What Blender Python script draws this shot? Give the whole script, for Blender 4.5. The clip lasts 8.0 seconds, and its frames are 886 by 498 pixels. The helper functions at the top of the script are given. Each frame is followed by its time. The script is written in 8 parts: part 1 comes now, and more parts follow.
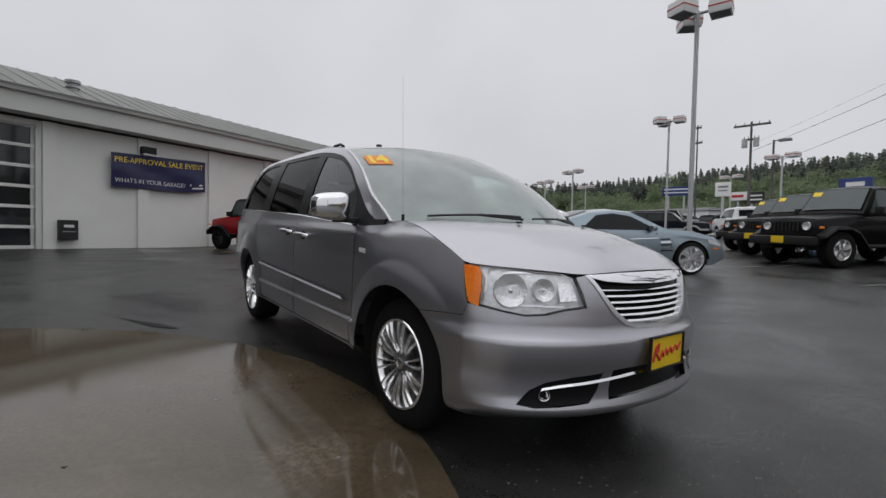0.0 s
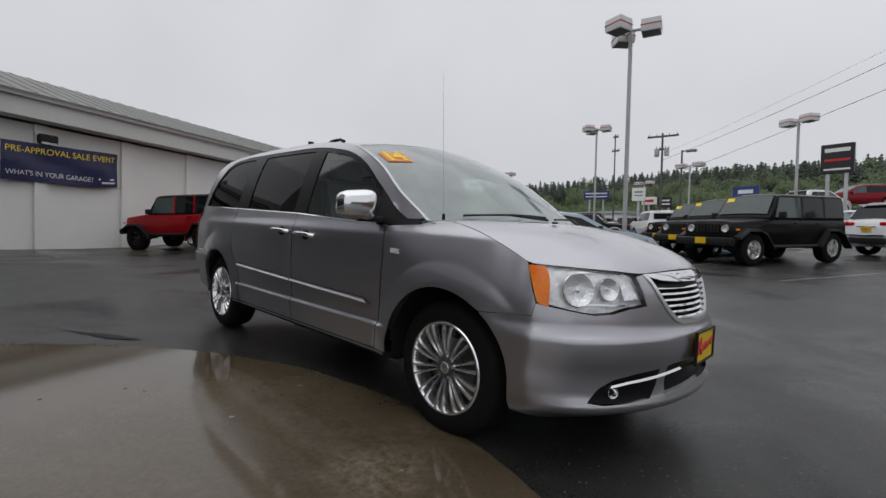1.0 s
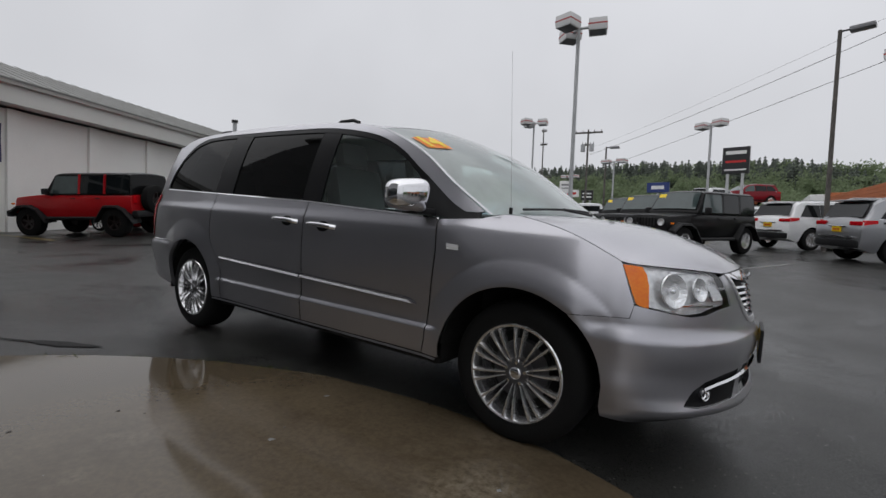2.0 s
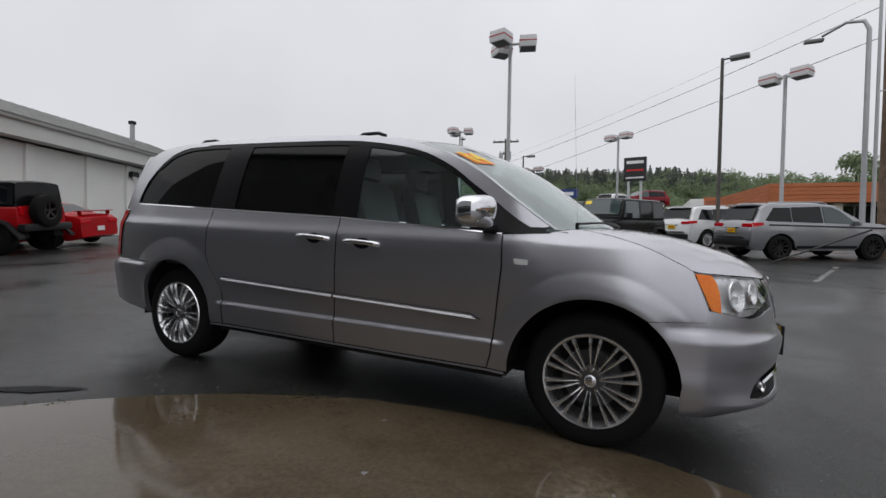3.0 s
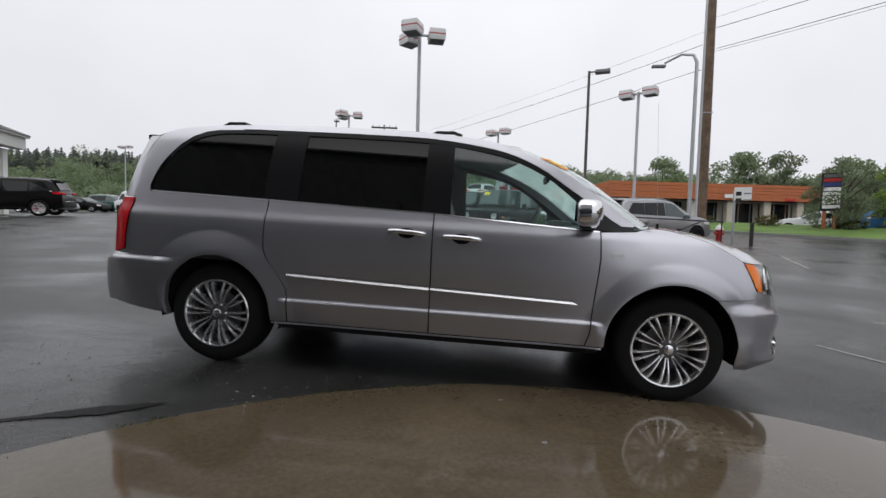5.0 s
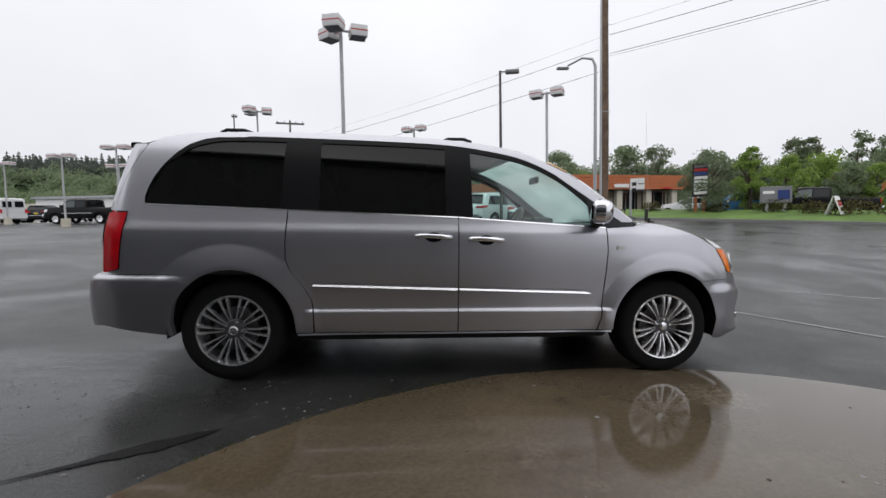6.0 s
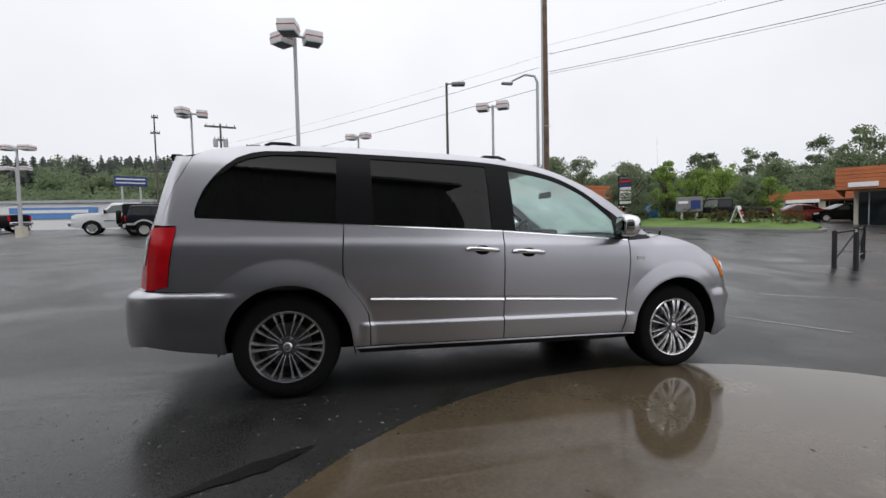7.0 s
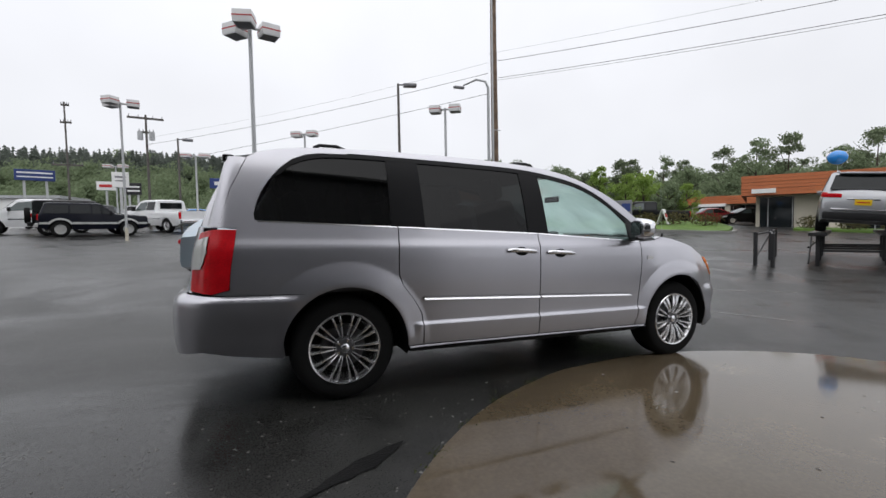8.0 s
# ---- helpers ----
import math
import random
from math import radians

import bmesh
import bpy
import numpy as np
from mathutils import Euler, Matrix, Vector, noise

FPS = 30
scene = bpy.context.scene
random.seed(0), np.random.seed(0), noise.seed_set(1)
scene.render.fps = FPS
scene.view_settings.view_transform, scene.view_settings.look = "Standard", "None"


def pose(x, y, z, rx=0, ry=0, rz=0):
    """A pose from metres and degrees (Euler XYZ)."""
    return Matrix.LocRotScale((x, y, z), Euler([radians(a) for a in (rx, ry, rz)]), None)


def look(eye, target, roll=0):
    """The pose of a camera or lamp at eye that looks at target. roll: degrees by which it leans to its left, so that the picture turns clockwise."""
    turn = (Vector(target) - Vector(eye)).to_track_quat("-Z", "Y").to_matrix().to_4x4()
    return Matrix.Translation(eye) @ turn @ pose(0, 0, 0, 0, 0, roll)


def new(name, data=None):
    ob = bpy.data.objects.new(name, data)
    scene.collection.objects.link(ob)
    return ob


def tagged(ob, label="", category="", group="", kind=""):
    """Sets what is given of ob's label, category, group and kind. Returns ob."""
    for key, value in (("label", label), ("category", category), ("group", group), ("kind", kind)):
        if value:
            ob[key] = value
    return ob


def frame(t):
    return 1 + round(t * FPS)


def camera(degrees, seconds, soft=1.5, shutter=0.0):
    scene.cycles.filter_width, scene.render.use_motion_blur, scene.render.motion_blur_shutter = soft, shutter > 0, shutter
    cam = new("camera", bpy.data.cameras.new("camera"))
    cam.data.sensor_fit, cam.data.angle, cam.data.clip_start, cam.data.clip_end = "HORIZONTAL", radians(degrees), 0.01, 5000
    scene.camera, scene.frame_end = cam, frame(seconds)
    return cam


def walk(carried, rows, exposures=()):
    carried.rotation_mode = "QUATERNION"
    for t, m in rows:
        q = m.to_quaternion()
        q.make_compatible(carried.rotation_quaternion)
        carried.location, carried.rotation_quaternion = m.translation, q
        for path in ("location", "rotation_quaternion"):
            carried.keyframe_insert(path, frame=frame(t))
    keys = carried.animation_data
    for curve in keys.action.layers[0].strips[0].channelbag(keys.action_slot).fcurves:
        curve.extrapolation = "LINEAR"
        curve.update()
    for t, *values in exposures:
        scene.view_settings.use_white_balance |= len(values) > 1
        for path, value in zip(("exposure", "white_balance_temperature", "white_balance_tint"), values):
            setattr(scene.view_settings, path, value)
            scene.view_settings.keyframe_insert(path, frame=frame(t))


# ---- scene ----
import functools

cam = camera(89.3, 8.0)
PATH = [
    (0, (3.605, -2.171, 0.994), (2.003, -0.976, 0.938), 1.3),
    (0.5, (3.376, -2.395, 0.987), (1.884, -1.064, 0.953), 0.4),
    (1, (3.147, -2.601, 0.976), (1.758, -1.162, 0.931), 1.4),
    (1.5, (2.788, -2.726, 0.993), (1.52, -1.18, 0.944), 1.7),
    (2, (2.458, -2.899, 0.991), (1.329, -1.25, 0.903), 2.2),
    (2.2, (2.306, -3.01, 1.015), (1.288, -1.292, 0.921), 1.4),
    (3.5, (1.438, -3.455, 1.03), (0.749, -1.579, 0.979), 1.5),
    (4, (1.107, -3.682, 1.049), (0.609, -1.747, 0.959), 1.6),
    (4.2, (0.986, -3.745, 1.045), (0.517, -1.803, 0.963), 1.7),
    (5.3, (0.126, -3.951, 1.093), (0.077, -1.955, 0.973), 0.3),
    (5.5, (-0.044, -3.998, 1.118), (0.011, -2.003, 0.985), -0.8),
    (6, (-0.418, -4.034, 1.115), (-0.212, -2.049, 0.993), -1.0),
    (6.5, (-0.834, -3.989, 1.162), (-0.461, -2.029, 1.032), -1.9),
    (7, (-1.266, -4.04, 1.177), (-0.757, -2.108, 1.082), -1.2),
    (7.5, (-1.662, -4.039, 1.175), (-1.055, -2.135, 1.092), -1.1),
    (8, (-2.08, -3.92, 1.209), (-1.297, -2.083, 1.11), -1.0),
]
walk(cam, [(t, look(eye, target, roll)) for t, eye, target, roll in PATH],
     exposures=[(0.0, 0.02), (2.0, 0.02), (3.5, 0.24), (4.2, 0.31), (5.5, 0.46), (6.5, 0.49), (8.0, 0.52)])


TAU = math.tau


# ---- world, sun, exposure ----
def build_world():
    w = bpy.data.worlds.new("overcast_sky")
    scene.world = w
    w.use_nodes = True
    nt = w.node_tree
    nt.nodes.clear()
    out = nt.nodes.new("ShaderNodeOutputWorld")
    bg = nt.nodes.new("ShaderNodeBackground")
    sky = nt.nodes.new("ShaderNodeTexSky")
    sky.sky_type = "NISHITA"
    sky.sun_disc = False
    sky.sun_elevation = radians(52)
    sky.sun_rotation = radians(200)
    sky.air_density, sky.dust_density = 1.0, 4.0
    grey = nt.nodes.new("ShaderNodeHueSaturation")
    grey.inputs["Saturation"].default_value = 0.12
    grey.inputs["Value"].default_value = 0.10
    nt.links.new(sky.outputs[0], grey.inputs["Color"])
    co = nt.nodes.new("ShaderNodeTexCoord")
    sep = nt.nodes.new("ShaderNodeSeparateXYZ")
    nt.links.new(co.outputs["Generated"], sep.inputs[0])
    ramp = nt.nodes.new("ShaderNodeValToRGB")
    el = ramp.color_ramp.elements
    el[0].position, el[0].color = 0.0, (0.66, 0.675, 0.715, 1)
    el[1].position, el[1].color = 1.0, (1.12, 1.135, 1.18, 1)
    for z, v in ((0.25, 0.68), (0.5, 0.76), (0.7, 0.92)):
        e = el.new(z)
        e.color = (v, v * 1.015, v * 1.075, 1)
    nt.links.new(sep.outputs["Z"], ramp.inputs[0])
    cl = nt.nodes.new("ShaderNodeTexNoise")
    cl.inputs["Scale"].default_value = 1.6
    cl.inputs["Detail"].default_value = 4
    nt.links.new(co.outputs["Generated"], cl.inputs["Vector"])
    cr = nt.nodes.new("ShaderNodeMapRange")
    cr.inputs["To Min"].default_value, cr.inputs["To Max"].default_value = 0.76, 1.18
    nt.links.new(cl.outputs["Fac"], cr.inputs["Value"])
    mul = nt.nodes.new("ShaderNodeMix")
    mul.data_type, mul.blend_type = "RGBA", "MULTIPLY"
    mul.inputs["Factor"].default_value = 1.0
    nt.links.new(ramp.outputs["Color"], mul.inputs["A"])
    nt.links.new(cr.outputs["Result"], mul.inputs["B"])
    mix = nt.nodes.new("ShaderNodeMix")
    mix.data_type = "RGBA"
    mix.inputs["Factor"].default_value = 0.85
    nt.links.new(grey.outputs["Color"], mix.inputs["A"])
    nt.links.new(mul.outputs["Result"], mix.inputs["B"])
    nt.links.new(mix.outputs["Result"], bg.inputs["Color"])
    bg.inputs["Strength"].default_value = 1.0
    nt.links.new(bg.outputs[0], out.inputs[0])
    sun = bpy.data.lights.new("sun", "SUN")
    sun.energy, sun.angle, sun.color = 0.5, radians(110), (1.0, 0.98, 0.95)
    ob = new("sun", sun)
    ob.matrix_world = look((0, 0, 60), (8, 13, 0))


build_world()


# ---- materials ----
def material(name, color, rough=0.5, metal=0.0, vary=0.12, scale=2.0, grain=60.0, bump=0.0, coat=0.0, spec=0.5,
             rough_vary=0.0, per_object=0.0, tint=None, emit=0.0, coat_rough=0.05):
    """Principled surface with variation at two scales in world size and optional fine relief."""
    m = bpy.data.materials.new(name)
    m.use_nodes = True
    nt = m.node_tree
    p = nt.nodes["Principled BSDF"]
    p.inputs["Metallic"].default_value = metal
    p.inputs["Specular IOR Level"].default_value = spec
    p.inputs["Coat Weight"].default_value = coat
    p.inputs["Coat Roughness"].default_value = coat_rough
    co = nt.nodes.new("ShaderNodeTexCoord")
    big = nt.nodes.new("ShaderNodeTexNoise")
    big.inputs["Scale"].default_value = scale
    big.inputs["Detail"].default_value = 5
    nt.links.new(co.outputs["Object"], big.inputs["Vector"])
    fine = nt.nodes.new("ShaderNodeTexNoise")
    fine.inputs["Scale"].default_value = grain
    fine.inputs["Detail"].default_value = 3
    nt.links.new(co.outputs["Object"], fine.inputs["Vector"])
    add = nt.nodes.new("ShaderNodeMath")
    add.operation = "MULTIPLY_ADD"
    add.inputs[1].default_value = 0.5
    nt.links.new(fine.outputs["Fac"], add.inputs[0])
    half = nt.nodes.new("ShaderNodeMath")
    half.operation = "MULTIPLY"
    half.inputs[1].default_value = 0.5
    nt.links.new(big.outputs["Fac"], half.inputs[0])
    nt.links.new(half.outputs[0], add.inputs[2])
    a = [max(0.0, c * (1 - vary)) for c in color]
    b = [min(1.0, c * (1 + vary)) for c in (tint or color)]
    cr = nt.nodes.new("ShaderNodeValToRGB")
    cr.color_ramp.elements[0].position, cr.color_ramp.elements[0].color = 0.32, (*a, 1)
    cr.color_ramp.elements[1].position, cr.color_ramp.elements[1].color = 0.68, (*b, 1)
    nt.links.new(add.outputs[0], cr.inputs[0])
    last = cr.outputs["Color"]
    if per_object:
        info = nt.nodes.new("ShaderNodeObjectInfo")
        hsv = nt.nodes.new("ShaderNodeHueSaturation")
        rng = nt.nodes.new("ShaderNodeMapRange")
        rng.inputs["To Min"].default_value, rng.inputs["To Max"].default_value = 1 - per_object, 1 + per_object
        nt.links.new(info.outputs["Random"], rng.inputs["Value"])
        nt.links.new(rng.outputs["Result"], hsv.inputs["Value"])
        nt.links.new(last, hsv.inputs["Color"])
        last = hsv.outputs["Color"]
    nt.links.new(last, p.inputs["Base Color"])
    if rough_vary:
        rr = nt.nodes.new("ShaderNodeMapRange")
        rr.inputs["From Min"].default_value, rr.inputs["From Max"].default_value = 0.35, 0.65
        rr.inputs["To Min"].default_value = max(0.02, rough - rough_vary)
        rr.inputs["To Max"].default_value = min(1.0, rough + rough_vary)
        nt.links.new(big.outputs["Fac"], rr.inputs["Value"])
        nt.links.new(rr.outputs["Result"], p.inputs["Roughness"])
    else:
        p.inputs["Roughness"].default_value = rough
    if bump:
        bp = nt.nodes.new("ShaderNodeBump")
        bp.inputs["Strength"].default_value = 1.0
        bp.inputs["Distance"].default_value = bump
        nt.links.new(fine.outputs["Fac"], bp.inputs["Height"])
        nt.links.new(bp.outputs["Normal"], p.inputs["Normal"])
    if emit:
        p.inputs["Emission Color"].default_value = (*color, 1)
        p.inputs["Emission Strength"].default_value = emit
    return m


def car_paint(name, color, metal=0.0, rough=0.3, wet=False, coat_rough=0.04, coat=1.0):
    """Base coat with flakes under a clear coat that carries beads of rain water."""
    m = material(name, color, rough, metal, vary=0.09, scale=1.6, grain=420, coat=coat, coat_rough=coat_rough, spec=0.5 * coat)
    nt = m.node_tree
    p = nt.nodes["Principled BSDF"]
    co = nt.nodes.new("ShaderNodeTexCoord")
    vor = nt.nodes.new("ShaderNodeTexVoronoi")
    vor.inputs["Scale"].default_value = 95
    nt.links.new(co.outputs["Object"], vor.inputs["Vector"])
    rng = nt.nodes.new("ShaderNodeMapRange")
    rng.inputs["From Min"].default_value, rng.inputs["From Max"].default_value = 0.0, 0.35
    rng.inputs["To Min"].default_value, rng.inputs["To Max"].default_value = 1.0, 0.0
    nt.links.new(vor.outputs["Distance"], rng.inputs["Value"])
    bp = nt.nodes.new("ShaderNodeBump")
    bp.inputs["Strength"].default_value = 0.55
    bp.inputs["Distance"].default_value = 0.0015
    nt.links.new(rng.outputs["Result"], bp.inputs["Height"])
    if wet:
        nt.links.new(bp.outputs["Normal"], p.inputs["Coat Normal"])
    return m


def glass_pane(name, tint, gloss=1.0, rough=0.0, layers=1.7, film=0.0):
    """Thin automotive or window glass: tinted see-through with a reflection that follows Fresnel."""
    m = bpy.data.materials.new(name)
    m.use_nodes = True
    nt = m.node_tree
    nt.nodes.clear()
    out = nt.nodes.new("ShaderNodeOutputMaterial")
    tr = nt.nodes.new("ShaderNodeBsdfTransparent")
    tr.inputs["Color"].default_value = (*tint, 1)
    gl = nt.nodes.new("ShaderNodeBsdfGlossy")
    gl.inputs["Roughness"].default_value = rough
    gl.inputs["Color"].default_value = (gloss, gloss, gloss, 1)
    lw = nt.nodes.new("ShaderNodeLayerWeight")
    lw.inputs["Blend"].default_value = 0.5
    fifth = nt.nodes.new("ShaderNodeMath")
    fifth.operation = "POWER"
    fifth.inputs[1].default_value = 5.0
    nt.links.new(lw.outputs["Facing"], fifth.inputs[0])
    dbl = nt.nodes.new("ShaderNodeMath")
    dbl.operation, dbl.use_clamp = "MULTIPLY_ADD", True
    dbl.inputs[1].default_value, dbl.inputs[2].default_value = 0.95, 0.042 * layers
    nt.links.new(fifth.outputs[0], dbl.inputs[0])
    mx = nt.nodes.new("ShaderNodeMixShader")
    nt.links.new(dbl.outputs[0], mx.inputs[0])
    clear = tr.outputs[0]
    if film:
        # drops and mist on the pane scatter a part of the light
        co = nt.nodes.new("ShaderNodeTexCoord")
        ns = nt.nodes.new("ShaderNodeTexNoise")
        ns.inputs["Scale"].default_value = 2.2
        ns.inputs["Detail"].default_value = 5
        nt.links.new(co.outputs["Object"], ns.inputs["Vector"])
        rg = nt.nodes.new("ShaderNodeMapRange")
        rg.inputs["From Min"].default_value, rg.inputs["From Max"].default_value = 0.3, 0.7
        rg.inputs["To Min"].default_value, rg.inputs["To Max"].default_value = film * 0.7, film * 1.3
        nt.links.new(ns.outputs["Fac"], rg.inputs["Value"])
        tl = nt.nodes.new("ShaderNodeBsdfTranslucent")
        tl.inputs["Color"].default_value = (tint[0], tint[1], tint[2], 1)
        m2 = nt.nodes.new("ShaderNodeMixShader")
        nt.links.new(rg.outputs["Result"], m2.inputs[0])
        nt.links.new(clear, m2.inputs[1])
        df = nt.nodes.new("ShaderNodeBsdfDiffuse")
        df.inputs["Color"].default_value = (tint[0], tint[1], tint[2], 1)
        m3 = nt.nodes.new("ShaderNodeMixShader")
        m3.inputs[0].default_value = 0.3
        nt.links.new(tl.outputs[0], m3.inputs[1])
        nt.links.new(df.outputs[0], m3.inputs[2])
        nt.links.new(m3.outputs[0], m2.inputs[2])
        clear = m2.outputs[0]
    nt.links.new(clear, mx.inputs[1])
    nt.links.new(gl.outputs[0], mx.inputs[2])
    nt.links.new(mx.outputs[0], out.inputs[0])
    return m


def wet_ground(name, dry, wet, rough_wet, rough_dry, scale, grain, bump, stain=None, bias=0.5, speck=(0.62, 1.4), spec=0.5, pale=None, sparkle=0.0, patch=None):
    """Pavement with a film of rain water: patches of smooth water between rougher damp stretches."""
    m = bpy.data.materials.new(name)
    m.use_nodes = True
    nt = m.node_tree
    p = nt.nodes["Principled BSDF"]
    co = nt.nodes.new("ShaderNodeTexCoord")

    def noise_tex(sc, detail=5, rough=0.55, distort=0.0):
        n = nt.nodes.new("ShaderNodeTexNoise")
        n.inputs["Scale"].default_value = sc
        n.inputs["Detail"].default_value = detail
        n.inputs["Roughness"].default_value = rough
        n.inputs["Distortion"].default_value = distort
        nt.links.new(co.outputs["Object"], n.inputs["Vector"])
        return n

    def remap(src, a, b, lo, hi):
        r = nt.nodes.new("ShaderNodeMapRange")
        r.inputs["From Min"].default_value, r.inputs["From Max"].default_value = a, b
        r.inputs["To Min"].default_value, r.inputs["To Max"].default_value = lo, hi
        nt.links.new(src, r.inputs["Value"])
        return r.outputs["Result"]

    film = noise_tex(scale, 6, 0.6, 0.6)
    agg = noise_tex(grain, 2, 0.7)
    blot = noise_tex(scale * 3.7, 5, 0.65)
    mask = remap(film.outputs["Fac"], bias - 0.13, bias + 0.13, 0.0, 1.0)
    mix = nt.nodes.new("ShaderNodeMix")
    mix.data_type = "RGBA"
    mix.inputs["A"].default_value, mix.inputs["B"].default_value = (*wet, 1), (*dry, 1)
    nt.links.new(mask, mix.inputs["Factor"])
    m2 = nt.nodes.new("ShaderNodeMix")
    m2.data_type, m2.blend_type = "RGBA", "MULTIPLY"
    m2.inputs["Factor"].default_value = 1.0
    nt.links.new(mix.outputs["Result"], m2.inputs["A"])
    nt.links.new(remap(agg.outputs["Fac"], 0.3, 0.7, *speck), m2.inputs["B"])
    last = m2.outputs["Result"]
    m3 = nt.nodes.new("ShaderNodeMix")
    m3.data_type = "RGBA"
    m3.inputs["B"].default_value = (*(stain or tuple(c * 0.6 for c in wet)), 1)
    nt.links.new(last, m3.inputs["A"])
    nt.links.new(remap(blot.outputs["Fac"], 0.52, 0.72, 0.0, 0.7), m3.inputs["Factor"])
    last, gloss = m3.outputs["Result"], remap(mask, 0, 1, rough_wet, rough_dry)
    if pale:
        # worn patches where the film has drained away
        big, small = noise_tex(0.95, 4, 0.6), noise_tex(26, 4, 0.7)
        worn = nt.nodes.new("ShaderNodeMath")
        worn.operation = "MULTIPLY"
        nt.links.new(remap(big.outputs["Fac"], 0.56, 0.72, 0.0, 0.8), worn.inputs[0])
        nt.links.new(remap(small.outputs["Fac"], 0.38, 0.62, 0.15, 1.0), worn.inputs[1])
        if patch:
            # one scuffed stretch of bare concrete beside the front wheel
            away = nt.nodes.new("ShaderNodeVectorMath")
            away.operation = "DISTANCE"
            away.inputs[1].default_value = (patch[0], patch[1], 0.0)
            nt.links.new(co.outputs["Object"], away.inputs[0])
            ragged = nt.nodes.new("ShaderNodeMath")
            ragged.operation = "MULTIPLY_ADD"
            ragged.inputs[1].default_value = 0.45
            nt.links.new(noise_tex(6, 5, 0.7).outputs["Fac"], ragged.inputs[0])
            nt.links.new(away.outputs["Value"], ragged.inputs[2])
            spot = nt.nodes.new("ShaderNodeMath")
            spot.operation = "MULTIPLY"
            nt.links.new(remap(ragged.outputs[0], patch[2] * 0.8, patch[2] * 1.25, 0.62, 0.0), spot.inputs[0])
            nt.links.new(remap(small.outputs["Fac"], 0.38, 0.62, 0.1, 1.0), spot.inputs[1])
            most = nt.nodes.new("ShaderNodeMath")
            most.operation = "MAXIMUM"
            nt.links.new(spot.outputs[0], most.inputs[0])
            nt.links.new(worn.outputs[0], most.inputs[1])
            worn = most
        m4 = nt.nodes.new("ShaderNodeMix")
        m4.data_type = "RGBA"
        m4.inputs["B"].default_value = (*pale, 1)
        nt.links.new(last, m4.inputs["A"])
        nt.links.new(worn.outputs[0], m4.inputs["Factor"])
        last = m4.outputs["Result"]
        up = nt.nodes.new("ShaderNodeMath")
        up.operation = "MULTIPLY_ADD"
        up.inputs[1].default_value = 0.16
        nt.links.new(worn.outputs[0], up.inputs[0])
        nt.links.new(gloss, up.inputs[2])
        gloss = up.outputs[0]
    if sparkle:
        # stones of the surface that stand out of the film or hold it
        chips = noise_tex(grain * 0.5, 3, 0.75)
        both = nt.nodes.new("ShaderNodeMath")
        both.operation = "ADD"
        nt.links.new(remap(chips.outputs["Fac"], 0.35, 0.65, -sparkle * 0.5, sparkle), both.inputs[0])
        nt.links.new(gloss, both.inputs[1])
        gloss = both.outputs[0]
    nt.links.new(last, p.inputs["Base Color"])
    nt.links.new(gloss, p.inputs["Roughness"])
    p.inputs["Specular IOR Level"].default_value = spec
    bp = nt.nodes.new("ShaderNodeBump")
    bp.inputs["Distance"].default_value = bump
    nt.links.new(remap(mask, 0, 1, 0.12, 1.0), bp.inputs["Strength"])
    nt.links.new(agg.outputs["Fac"], bp.inputs["Height"])
    nt.links.new(bp.outputs["Normal"], p.inputs["Normal"])
    nt.links.new(bp.outputs["Normal"], p.inputs["Coat Normal"])
    return m


M = {}
M["silver"] = car_paint("silver_paint", (0.455, 0.45, 0.485), 0.90, 0.31, True, 0.06)
M["silver_light"] = car_paint("light_silver_paint", (0.33, 0.335, 0.35), 0.8, 0.32, coat=0.6)
M["blue_silver"] = car_paint("blue_silver_paint", (0.30, 0.37, 0.42), 0.7, 0.32)
M["black_paint"] = car_paint("black_paint", (0.004, 0.004, 0.0045), 0.0, 0.35, coat=0.22)
M["navy_paint"] = car_paint("dark_navy_paint", (0.004, 0.005, 0.011), 0.0, 0.35, coat=0.22)
M["red_paint"] = car_paint("red_paint", (0.40, 0.006, 0.010), 0.0, 0.35, coat=0.3)
M["dark_red_paint"] = car_paint("dark_red_paint", (0.22, 0.012, 0.016), 0.2, 0.3)
M["red_deep"] = car_paint("deep_red_paint", (0.20, 0.006, 0.014), 0.1, 0.35, coat=0.3)
M["white_paint"] = car_paint("white_paint", (0.74, 0.75, 0.76), 0.0, 0.3)
M["dark_grey_paint"] = car_paint("dark_grey_paint", (0.012, 0.0125, 0.0135), 0.3, 0.35, coat=0.3)
M["green_paint"] = car_paint("dark_green_paint", (0.02, 0.075, 0.06), 0.2, 0.3)
M["blue_paint"] = car_paint("bright_blue_paint", (0.02, 0.20, 0.52), 0.0, 0.3)
M["chrome"] = material("chrome", (0.80, 0.80, 0.82), 0.06, 1.0, vary=0.03)
M["chrome_satin"] = material("satin_chrome", (0.84, 0.84, 0.86), 0.30, 0.9, vary=0.05)
M["alloy"] = material("polished_alloy", (0.93, 0.93, 0.94), 0.14, 0.9, vary=0.05, grain=120)
M["mirror"] = material("mirror_glass", (0.62, 0.63, 0.64), 0.02, 1.0, vary=0.02)
M["rim_black"] = material("black_wheel", (0.02, 0.02, 0.021), 0.3, 0.3)
M["rim_red"] = material("dark_red_wheel", (0.012, 0.006, 0.006), 0.35, 0.2)
M["alloy_dark"] = material("shadowed_alloy", (0.10, 0.10, 0.105), 0.4, 0.6)
M["rubber"] = material("tyre_rubber", (0.008, 0.008, 0.008), 0.85, vary=0.25, grain=140, bump=0.0012, spec=0.2)
